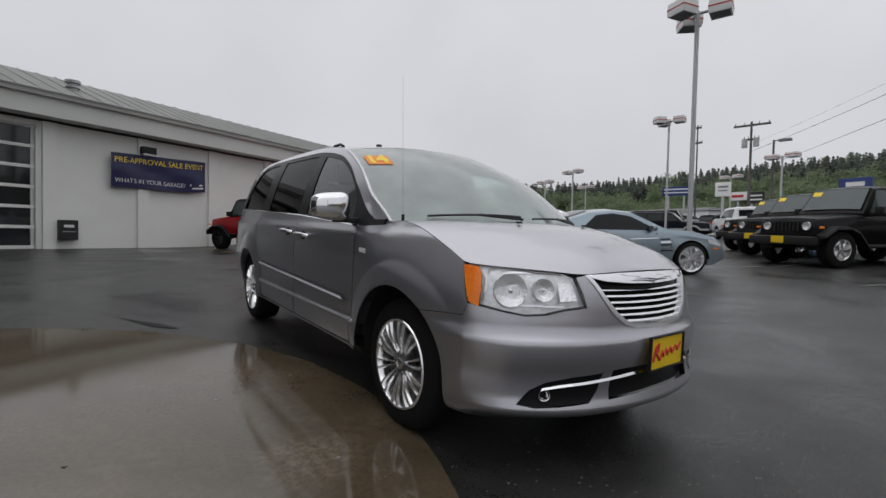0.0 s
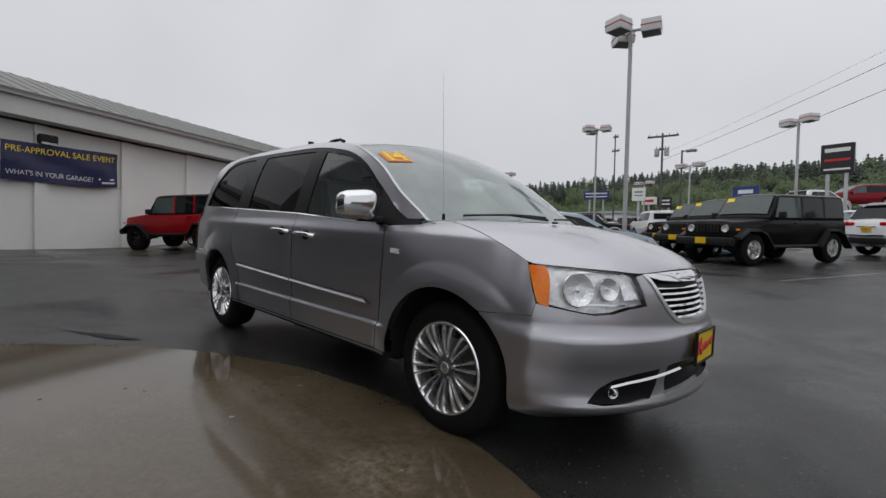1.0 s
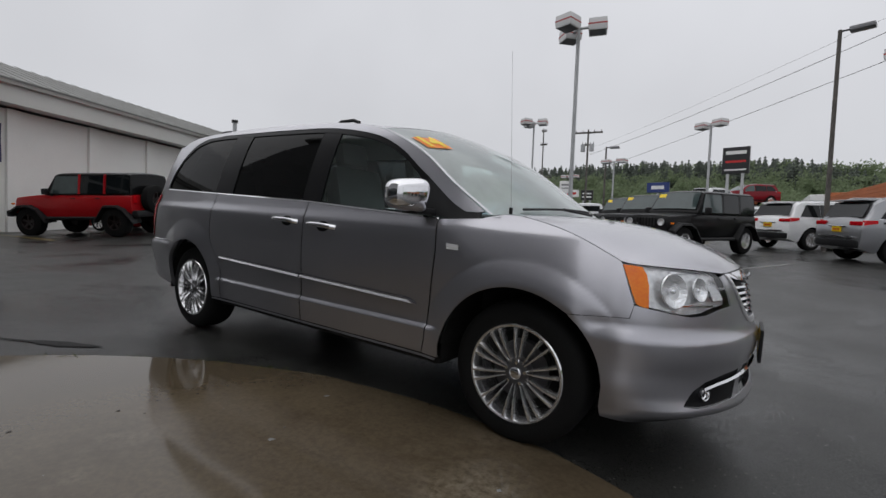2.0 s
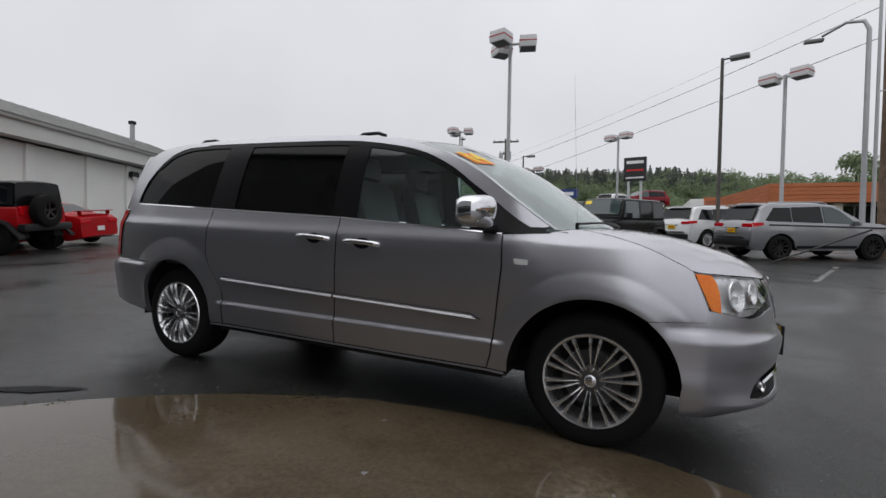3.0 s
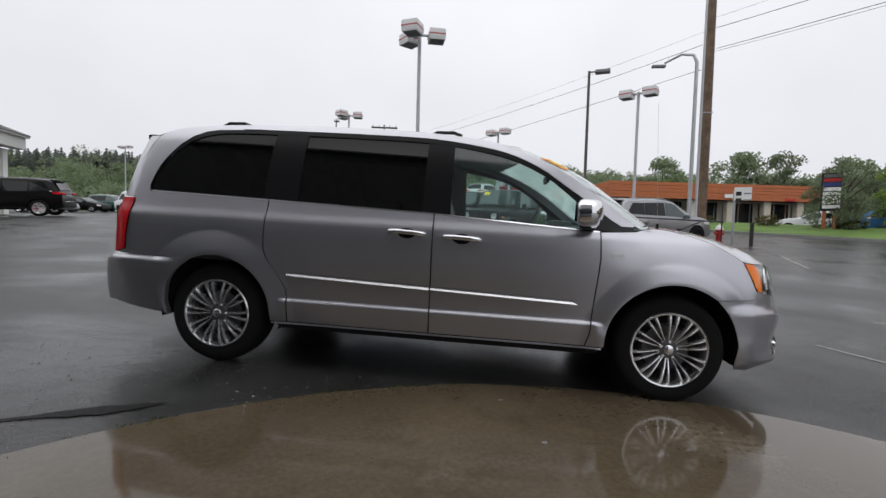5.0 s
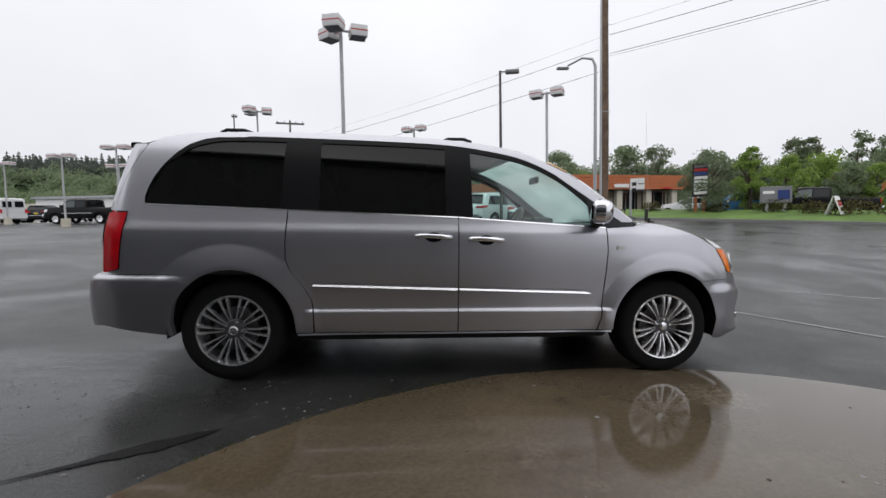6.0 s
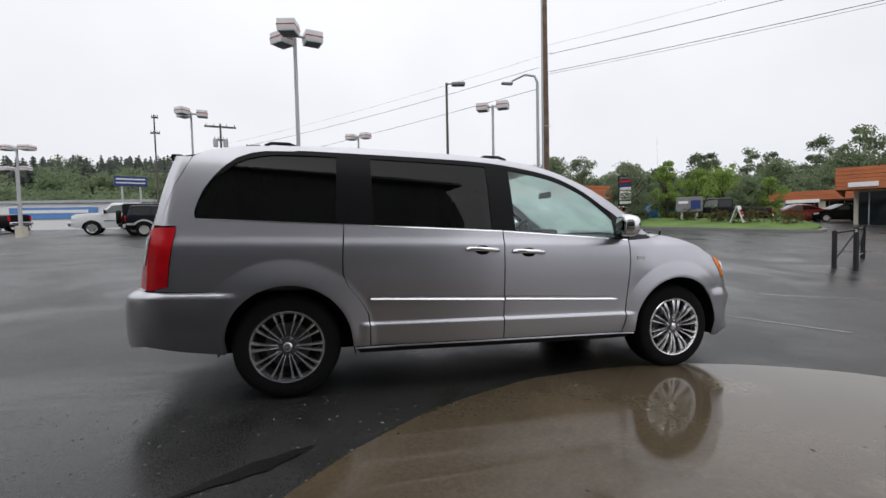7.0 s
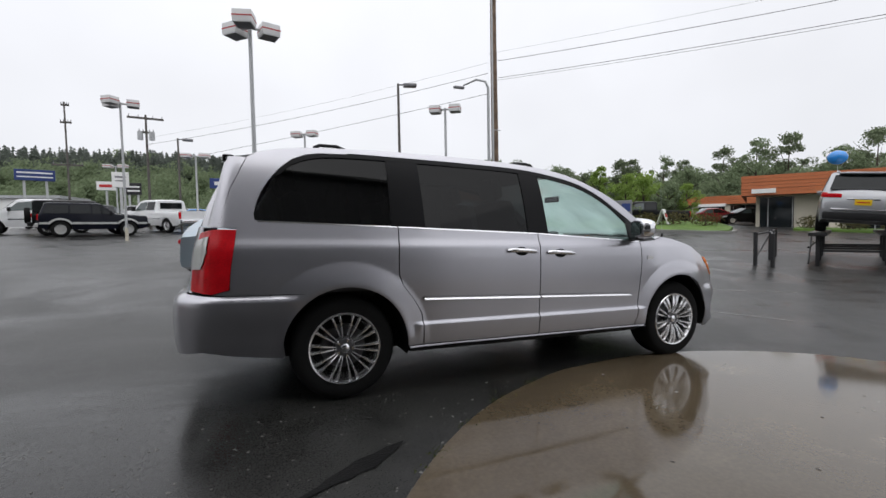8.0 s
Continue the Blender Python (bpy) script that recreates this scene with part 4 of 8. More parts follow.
pole_sign(1.36, 32.24, 3.98, 1.52, 1.72, -8, M["black_sign"], "black dealer pylon sign with pale and red lines", [(0, 1.36, 1.15, 0.22, M["white_sign"]), (0, 0.78, 1.15, 0.14, M["red_sign"]), (0, 0.24, 1.2, 0.10, M["white_sign"])], depth=0.25)
pole_sign(-14.2, 46.43, 3.35, 1.45, 0.80, 0, M["white_sign"], "white and red oval dealer sign", [(0, 0.4, 1.0, 0.26, M["red_sign"])], 1)
pole_sign(-10.04, 32.45, 2.85, 0.95, 1.0, 10, M["white_sign"], "white square dealer sign with grey lines", [(0, 0.68, 0.6, 0.12, M["lamp_grey"]), (0, 0.42, 0.6, 0.08, M["lamp_grey"])], 1, depth=0.2)
pole_sign(-11.28, 42.28, 2.75, 1.15, 1.0, 5, M["black_sign"], "black dealer sign with pale lines", [(0, 0.66, 0.9, 0.13, M["white_sign"]), (0, 0.32, 0.9, 0.13, M["white_sign"])], 2)
pole_sign(-4.3, 39.0, 3.2, 1.75, 0.85, -5, M["blue_sign"], "blue oval dealer sign", [(0, 0.42, 1.0, 0.30, M["white_sign"])], 1)
pole_sign(-17.47, 41.03, 3.7, 2.4, 0.85, 20, M["blue_sign"], "blue dealer sign with white lines", [(0, 0.60, 2.1, 0.12, M["white_sign"]), (0, 0.28, 2.1, 0.10, M["white_sign"])])
# tenant pylon on the verge
pole_sign(19.0, 23.0, 0.95, 0.86, 2.1, -38, M["black_sign"], "tall tenant pylon with stacked coloured panels on the verge", [(0.04, 1.93, 0.74, 0.17, M["lamp_grey"]), (0.04, 1.70, 0.74, 0.17, M["red_sign"]), (0.04, 1.46, 0.74, 0.19, M["blue_sign"])] + [(0.04, 1.20 - 0.24 * k, 0.74, 0.19, M["white_sign"]) for k in range(5)], 2, M["orange_clad"], 0.36)
pole_sign(21.5, 19.93, 0.5, 1.5, 0.95, -40, M["lamp_grey"], "grey notice board with a blue panel on the verge", [(0.36, 0.46, 0.55, 0.55, M["blue_sign"]), (-0.34, 0.62, 0.55, 0.16, M["white_sign"])], 2)


def a_board(x, y, ang):
    root = thing("a_board_sign", pose(x, y, lift(x, y) + verge_up(x, y), 0, 0, ang), "white folding pavement sign on the grass", "sign")
    for s in (-1, 1):
        part("leaf", box(0, 0, 0, 0.62, 0.03, 1.02, 0.005, pose(0, s * 0.17, 0.50, s * 18, 0, 0)), M["white_sign"], root)
    part("lettering", box(0, 0, 0, 0.4, 0.01, 0.28, 0, pose(0, -0.175, 0.6, -18, 0, 0)), M["red_sign"], root)


a_board(22.2, 17.0, 25)


def hydrant(x, y):
    root = thing("fire_hydrant", pose(x, y, lift(x, y), 0, 0, 20), "red fire hydrant with a white bonnet by the kerb", "hydrant")
    part("barrel", revolve([(0.17, 0.0), (0.17, 0.04), (0.115, 0.06), (0.115, 0.46), (0.15, 0.48), (0.15, 0.53)], 20, "z"), M["hydrant_red"], root, smooth=True)
    part("bonnet", revolve([(0.15, 0.53), (0.14, 0.60), (0.10, 0.67), (0.035, 0.70), (0.03, 0.76), (0.0005, 0.76)], 20, "z"), M["white_sign"], root, "white domed cap", smooth=True)
    for a in (0, 90, 180):
        c, s = math.cos(radians(a)), math.sin(radians(a))
        part("outlet", tube([(0, 0, 0.38), (c * 0.2, s * 0.2, 0.38)], 0.055, 12), M["hydrant_red"], root)


hydrant(9.55, 15.2)


def bollard(x, y, h, ang=0.0):
    root = thing("bollard", pose(x, y, lift(x, y), 0, 0, ang), "short black steel bollard", "bollard")
    part("post", box(0, 0, h / 2 - 0.05, 0.10, 0.10, h + 0.1, 0.012), M["steel_black"], root)
    part("cap", box(0, 0, h + 0.01, 0.115, 0.115, 0.025, 0.006), M["steel_black"], root)


bollard(10.07, 13.9, 0.85)


def street_sign(x, y):
    root = thing("road_sign", pose(x, y, lift(x, y), 0, 0, -35), "white square road sign on a galvanised post", "sign")
    part("post", box(0, 0, 1.0, 0.09, 0.06, 2.1, 0.005), M["galv"], root)
    b = part("board", box(0.27, -0.04, 1.95, 0.56, 0.02, 0.48, 0.004), M["white_sign"], root)
    for z in (1.95, 1.70):
        part("symbol", box(0.14, -0.054, z, 0.18, 0.008, 0.15, 0.002), M["black_sign"], b)
        part("lettering", box(0.42, -0.054, z, 0.24, 0.008, 0.05), M["lamp_grey"], b)


street_sign(9.7, 14.5)


def barrier():
    """The long pivoted lot barrier that runs along the far row."""
    root = thing("barrier_arm", Matrix.Identity(4), "long dark steel barrier arm across the parked cars", "barrier")
    part("arm", tube([(4.9, 11.0, 1.50), (8.05, 11.83, 1.43)], 0.024, 8), M["steel_black"], root)
    part("brace", tube([(5.0, 11.0, lift(5.0, 11.0) + 0.04), (7.2, 11.6, 1.40)], 0.024, 8), M["steel_black"], root)
    part("post", tube([(8.0, 11.82, lift(8.0, 11.82) - 0.05), (8.0, 11.82, 1.48)], 0.02, 8), M["steel_black"], root)


barrier()


def steel_fence():
    root = thing("steel_railing", Matrix.Identity(4), "black square steel railing with braces at the lot entrance", "fence")
    ps = [Vector((x, y, lift(x, y))) for x, y in ((10.93, 4.21), (11.12, 3.86), (12.5, 4.75), (13.4, 5.15))]
    for p in ps:
        part("post", box(p.x, p.y, p.z + 0.44, 0.078, 0.078, 1.0, 0.008), M["steel_black"], root)
    up = Vector((0, 0, 0.88))
    part("rail", tube([ps[0] + up, ps[2] + up], 0.03, 8), M["steel_black"], root)
    part("rail", tube([ps[1] + up, ps[2] + up], 0.03, 8), M["steel_black"], root)
    part("rail", tube([ps[2] + up, ps[3] + up], 0.03, 8), M["steel_black"], root)
    part("brace", tube([ps[0] + Vector((0, 0, 0.2)), ps[2] + up * 0.95], 0.022, 8), M["steel_black"], root)
    part("brace", tube([ps[2] + Vector((0, 0, 0.1)), ps[3] + up * 0.95], 0.022, 8), M["steel_black"], root)
    part("lower_rail", tube([ps[2] + Vector((0, 0, 0.15)), ps[3] + Vector((0, 0, 0.15))], 0.02, 8), M["galv"], root)


steel_fence()


def display_ramp(x, y, ang, h):
    root = thing("display_ramp", pose(x, y, lift(x, y), 0, 0, ang), "dark steel display ramp under a raised car", "ramp")
    for s in (-1, 1):
        part("track", box(0, s * 0.75, h - 0.05, 4.9, 0.42, 0.10, 0.01), M["steel_black"], root)
        for k in range(4):
            part("leg", box(-2.2 + 1.47 * k, s * 0.75, h / 2 - 0.05, 0.09, 0.09, h - 0.06), M["steel_black"], root)
        part("side_rail", tube([(-2.3, s * 0.95, h * 0.55), (2.3, s * 0.95, h * 0.55)], 0.03, 8), M["steel_black"], root)
        part("brace", tube([(-2.2, s * 0.95, 0.05), (-0.75, s * 0.95, h - 0.1)], 0.025, 8), M["steel_black"], root)
    for k in range(4):
        part("cross_rail", box(-2.2 + 1.47 * k, 0, h * 0.45, 0.06, 1.5, 0.06), M["steel_black"], root)


RAMP = (15.11, 3.91, 25.0, 0.95)
display_ramp(*RAMP)


def balloon(x, y, z):
    root = thing("balloon", Matrix.Translation((x, y, 0)), "large glossy blue balloon tied above the display ramp", "balloon")
    bm = bmesh.new()
    bmesh.ops.create_uvsphere(bm, u_segments=28, v_segments=18, radius=0.215)
    for v in bm.verts:
        v.co.x *= 1.22
        v.co.y *= 1.22
        if v.co.z < 0:
            v.co.z *= 1.1
    bmesh.ops.translate(bm, vec=(0, 0, z), verts=bm.verts[:])
    part("envelope", bm, M["balloon"], root, smooth=True)
    part("string", tube([(0, 0, z - 0.25), (0.05, 0.02, z - 0.4), (0.25, -0.2, z - 0.62)], 0.006, 5), M["white_sign"], root)


balloon(15.15, 4.37, 3.20)


# ---- worn lines on the lot ----
def paint_line(a, b, w, mat, label):
    a, b = Vector((*a, 0)), Vector((*b, 0))
    d = (b - a).normalized()
    n = Vector((-d.y, d.x, 0)) * w / 2
    k = max(1, int((b - a).length / 0.4))
    bm = bmesh.new()
    prev = None
    for i in range(k + 1):
        p = a.lerp(b, i / k)
        cur = []
        for s in (1, -1):
            q = p + n * s * (0.85 + 0.3 * random.random())
            cur.append(bm.verts.new((q.x, q.y, lift(q.x, q.y) + 0.005)))
        if prev and random.random() < 0.9:
            bm.faces.new((prev[0], prev[1], cur[1], cur[0]))
        prev = cur
    tagged(part("painted_line", bm, mat), label, "road marking", kind="structure")


for k in range(5):
    p0 = WALL_P + WALL_U * (-3.6 + 2.6 * k) + WALL_N * 0.8
    p1 = p0 + WALL_N * 4.4 - WALL_U * 1.2
    paint_line(p0.to_2d(), p1.to_2d(), 0.10, M["line_yellow"] if k % 2 else M["line_white"], "worn painted bay line by the wall")
for k in range(4):
    paint_line((-1.0 + 2.9 * k, 7.6 - 0.2 * k), (0.4 + 2.9 * k, 10.6), 0.10, M["line_white"], "worn white parking line")
paint_line((3.90, 1.25), (4.55, -0.30), 0.06, M["line_white"], "worn white line on wet asphalt")
paint_line((5.6, 2.7), (7.65, 1.35), 0.07, M["line_white"], "worn white line on wet asphalt")
paint_line((8.25, 7.2), (8.46, 6.35), 0.08, M["line_white"], "worn white line on wet asphalt")

# ---- the minivan ----
CONTOUR = [(-2.575, 0.0), (-2.567, 0.4), (-2.532, 0.66), (-2.455, 0.81), (-2.32, 0.905), (-2.1, 0.948), (-1.5, 0.976), (-0.7, 0.984),
           (0.2, 0.984), (1.0, 0.977), (1.5, 0.968), (1.75, 0.957), (1.92, 0.930), (2.06, 0.875), (2.18, 0.785), (2.28, 0.665),
           (2.36, 0.525), (2.42, 0.37), (2.458, 0.2), (2.472, 0.0)]


CONTOUR = [(x + 0.030 * smooth01(1.9, 2.25, x) - 0.036 * smooth01(-1.95, -2.4, x), y + 0.034 * smooth01(1.9, 2.15, x) * smooth01(0.1, 0.4, y)) for x, y in CONTOUR]


def dense_contour():
    """The plan outline as a smooth curve with arc length, zero at x = 0."""
    pts = [Vector((*p, 0)) for p in CONTOUR]
    ext = [Vector((pts[0].x, -pts[1].y, 0))] + pts + [Vector((pts[-1].x - 0.014, -0.2, 0))]
    out = []
    for i in range(1, len(ext) - 2):
        p0, p1, p2, p3 = ext[i - 1:i + 3]
        for k in range(16):
            t = k / 16
            out.append(0.5 * (2 * p1 + (p2 - p0) * t + (2 * p0 - 5 * p1 + 4 * p2 - p3) * t * t + (3 * p1 - p0 - 3 * p2 + p3) * t ** 3))
    out.append(pts[-1])
    s = [0.0]
    for a, b in zip(out, out[1:]):
        s.append(s[-1] + (b - a).length)
    x = np.array([p.x for p in out])
    y = np.array([max(0.0, p.y) for p in out])
    s = np.array(s)
    s -= np.interp(0.0, x, s)
    return s, x, y


CS, CX, CY = dense_contour()
TX, TY = np.gradient(CX, CS), np.gradient(CY, CS)


def sx(x):
    return float(np.interp(x, CX, CS))


def sf(y):
    """Arc length at the half width y on the front end."""
    k = int(np.argmax(CY))
    return float(np.interp(-y, -CY[k:], CS[k:]))


def sr(y):
    """Arc length at the half width y on the rear end."""
    k = int(np.argmax(CY))
    return float(np.interp(y, CY[:k], CS[:k]))


SIDE_IN = [(0.15, 0.16), (0.27, 0.060), (0.33, 0.040), (0.36, 0.034), (0.42, 0.026), (0.50, 0.0185), (0.52, 0.018), (0.64, 0.012), (0.80, 0.004),
           (0.95, 0.0065), (1.02, 0.0115), (1.04, 0.0145), (1.055, 0.0200), (1.09, 0.036), (1.15, 0.054), (1.25, 0.082), (1.40, 0.128), (1.55, 0.185), (1.65, 0.236), (1.72, 0.29), (1.8, 0.40)]
FRONT_IN = [(0.15, 0.30), (0.22, 0.16), (0.265, 0.065), (0.295, 0.012), (0.315, 0.0), (0.335, 0.006), (0.375, 0.020), (0.46, 0.020), (0.54, 0.004), (0.60, 0.0), (0.615, 0.003), (0.655, 0.030), (0.71, 0.042),
            (0.78, 0.055), (0.86, 0.075), (0.92, 0.105), (1.0, 0.20), (1.1, 0.34), (1.2, 0.5)]
REAR_IN = [(0.15, 0.25), (0.28, 0.06), (0.36, 0.02), (0.5, 0.0), (0.66, 0.0), (0.71, 0.02), (0.735, 0.08), (0.80, 0.095), (1.0, 0.115), (1.15, 0.15),
           (1.3, 0.20), (1.45, 0.27), (1.55, 0.33), (1.62, 0.39), (1.7, 0.46), (1.8, 0.56)]
HUBX, HUBZ = 1.539, 0.355


def inset(s, z):
    x = float(np.interp(s, CS, CX))
    nx = float(np.interp(s, CS, -TY))
    nx = min(1.0, abs(nx))
    w = smooth01(0.12, 0.9, nx)
    d = curve_table(SIDE_IN, z)
    # the ledge along the doors, which runs out towards the arches
    d -= float(np.interp(z, (0.20, 0.36, 0.489, 0.511), (0.012, 0.016, 0.0175, 0.0))) * (1 - smooth01(1.03, 1.10, abs(x - 0.02)))
    if z < 0.511:
        d -= 0.010 * smooth01(0.511, 0.40, z) * smooth01(1.03, 1.10, abs(x - 0.02))
    if x > 1.0:
        u = max(0.0, 1.0 - (curve_table(FENDER_TOP, x) - z) / 0.26)
        d += 0.064 * smooth01(1.05, 1.45, x) * min(u, 1.6) ** 1.5
        d -= 0.026 * smooth01(1.80, 1.95, x) * smooth01(0.675, 0.622, z) * (1 - w)
        d = d * (1 - w) + w * curve_table(FRONT_IN, z)
    else:
        d -= 0.024 * smooth01(-1.80, -1.95, x) * smooth01(0.74, 0.70, z) * (1 - w)
        d += 0.062 * smooth01(-1.75, -2.0, x) * smooth01(0.68, 0.33, z)
        d = d * (1 - w) + w * curve_table(REAR_IN, z)
    for hx in (HUBX, -HUBX):
        rho = math.hypot(x - hx, z - HUBZ)
        if z > 0.2:
            d -= 0.024 * min(1.0, max(0.0, ((0.556 if hx > 0 else 0.590) - rho) / (0.115 if hx > 0 else 0.150))) * smooth01(0.99, 0.6, nx) * (1 - smooth01(1.80, 1.95, abs(x)) * smooth01(0.74, 0.62, z))
    return d


FENDER_TOP = [(1.0, 1.085), (1.28, 1.098), (1.42, 1.122), (1.6, 1.095), (1.8, 1.035), (1.95, 0.962), (2.0, 0.935), (2.1, 0.925)]


@functools.lru_cache(maxsize=None)
def inset_at(s, z):
    return inset(s, z)


def skin(s, z, out=0.0):
    """The point of the body's skin at arc length s and height z, on the right-hand side."""
    x, y = float(np.interp(s, CS, CX)), float(np.interp(s, CS, CY))
    nx, ny = -float(np.interp(s, CS, TY)), float(np.interp(s, CS, TX))
    d = inset_at(s, z) - out
    return Vector((x - nx * d, -(y - ny * d), z))


def skin_normal(s, z):
    e = 0.010
    a = skin(s + e, z) - skin(s - e, z)
    e = 0.004 if 0.44 < z < 0.54 else 0.010
    b = skin(s, z + e) - skin(s, z - e)
    n = a.cross(b)
    return n.normalized()


CREASE = (0.470, 0.486, 0.489, 0.500, 0.511, 0.514, 1.024, 1.036, 1.046, 1.056)   # heights cut finely where the sides are creased


def panel(name, poly, mat, parent, label="", step=0.05, out=0.0, both=False, mirror=False, flange=0.012, thick=True, fn=None, tilt=0.0, mid=None):
    """A body panel: a polygon in (arc length, height) laid on the skin, with an edge turned inwards."""
    if tilt:
        zc = mid or (lambda s: sum(p[1] for p in poly) / len(poly))
        fn = lambda s, z, o: skin(s, z, o - tilt * (z - zc(s)))
    fn = fn or skin
    bm = bmesh.new()
    vs = [bm.verts.new((p[0], p[1], 0)) for p in poly]
    bm.faces.new(vs)
    lo = [min(p[k] for p in poly) for k in (0, 1)]
    hi = [max(p[k] for p in poly) for k in (0, 1)]
    for k in (0, 1):
        c = math.floor(lo[k] / step) * step + step
        while c < hi[k] - 1e-4:
            no = (1, 0, 0) if k == 0 else (0, 1, 0)
            co = (c, 0, 0) if k == 0 else (0, c, 0)
            bmesh.ops.bisect_plane(bm, geom=bm.verts[:] + bm.edges[:] + bm.faces[:], plane_co=co, plane_no=no, dist=1e-5)
            c += step
    for c in CREASE if fn is skin and step < 0.04 else ():
        if lo[1] + 1e-3 < c < hi[1] - 1e-3:
            bmesh.ops.bisect_plane(bm, geom=bm.verts[:] + bm.edges[:] + bm.faces[:], plane_co=(0, c, 0), plane_no=(0, 1, 0), dist=1e-5)
    bm.normal_update()
    bmesh.ops.triangulate(bm, faces=bm.faces[:])
    bm.verts.index_update()
    bm.verts.ensure_lookup_table()
    uv = [(v.co.x, v.co.y) for v in bm.verts]
    pos = [fn(u, w, out) for u, w in uv]
    nor = [skin_normal(u, w) if fn is skin else None for u, w in uv]
    if fn is not skin:
        e = 0.006
        for i, (u, w) in enumerate(uv):
            n = (fn(u + e, w, out) - fn(u - e, w, out)).cross(fn(u, w + e, out) - fn(u, w - e, out))
            nor[i] = n.normalized()
    faces = []
    for f in bm.faces:
        ids = [v.index for v in f.verts]
        n = (pos[ids[1]] - pos[ids[0]]).cross(pos[ids[2]] - pos[ids[0]])
        faces.append(ids if n.dot(nor[ids[0]]) > 0 else ids[::-1])
    edges = [tuple(v.index for v in e.verts) for e in bm.edges if e.is_boundary]
    bm.free()
    verts, norms = [tuple(p) for p in pos], [tuple(n) for n in nor]
    if thick:
        link = {}
        for a, b in edges:
            for i in (a, b):
                if i not in link:
                    link[i] = (len(verts), len(verts) + 1)
                    verts += [tuple(pos[i]), tuple(pos[i] - nor[i] * flange)]
                    norms += [tuple(nor[i]), tuple(nor[i])]
        for a, b in edges:
            faces.append([link[a][0], link[b][0], link[b][1], link[a][1]])
    if mirror or both:
        mv = [(v[0], -v[1], v[2]) for v in verts]
        mn = [(v[0], -v[1], v[2]) for v in norms]
        mf = [f[::-1] for f in faces]
        if both:
            k = len(verts)
            verts, norms, faces = verts + mv, norms + mn, faces + [[i + k for i in f] for f in mf]
        else:
            verts, norms, faces = mv, mn, mf
    me = bpy.data.meshes.new(name)
    me.from_pydata(verts, [], faces)
    me.materials.append(mat)
    me.polygons.foreach_set("use_smooth", [True] * len(me.polygons))
    me.normals_split_custom_set_from_vertices(norms)
    ob = new(name, me)
    ob.parent = parent
    if label:
        ob["label"] = label
    return ob


def arc(cx, cz, r, a0, a1, n=20):
    return [(cx + r * math.cos(radians(a0 + (a1 - a0) * k / n)), cz + r * math.sin(radians(a0 + (a1 - a0) * k / n))) for k in range(n + 1)]


BELT = [(-2.2, 1.205), (-1.18, 1.178), (-0.03, 1.146), (1.04, 1.088), (1.28, 1.072)]


def belt(x):
    return lerp_table(BELT, x)


ROOF_EDGE = [(-2.16, 1.618), (-2.08, 1.662), (-1.9, 1.700), (-1.55, 1.726), (-1.06, 1.738), (-0.58, 1.735), (-0.1, 1.715), (0.27, 1.672), (0.47, 1.620),
             (0.71, 1.520), (0.87, 1.432), (1.06, 1.295), (1.22, 1.180), (1.32, 1.112)]
WIN_TOP = [(-2.06, 1.34), (-2.0, 1.462), (-1.9, 1.582), (-1.72, 1.652), (-1.5, 1.668), (-1.18, 1.668), (-0.58, 1.662), (-0.1, 1.648), (0.2, 1.612), (0.47, 1.552), (0.707, 1.440), (0.898, 1.290),
           (1.008, 1.180), (1.07, 1.105)]


def rail_low(x):
    return max(curve_table(WIN_TOP, x) + 0.022, curve_table(ROOF_EDGE, x) - 0.085)


def line(tab, x0, x1, n, dz=0.0):
    return [(sx(x0 + (x1 - x0) * k / n), curve_table(tab, x0 + (x1 - x0) * k / n) + dz) for k in range(n + 1)]


def on_side(pts):
    return [(sx(x), z) for x, z in pts]


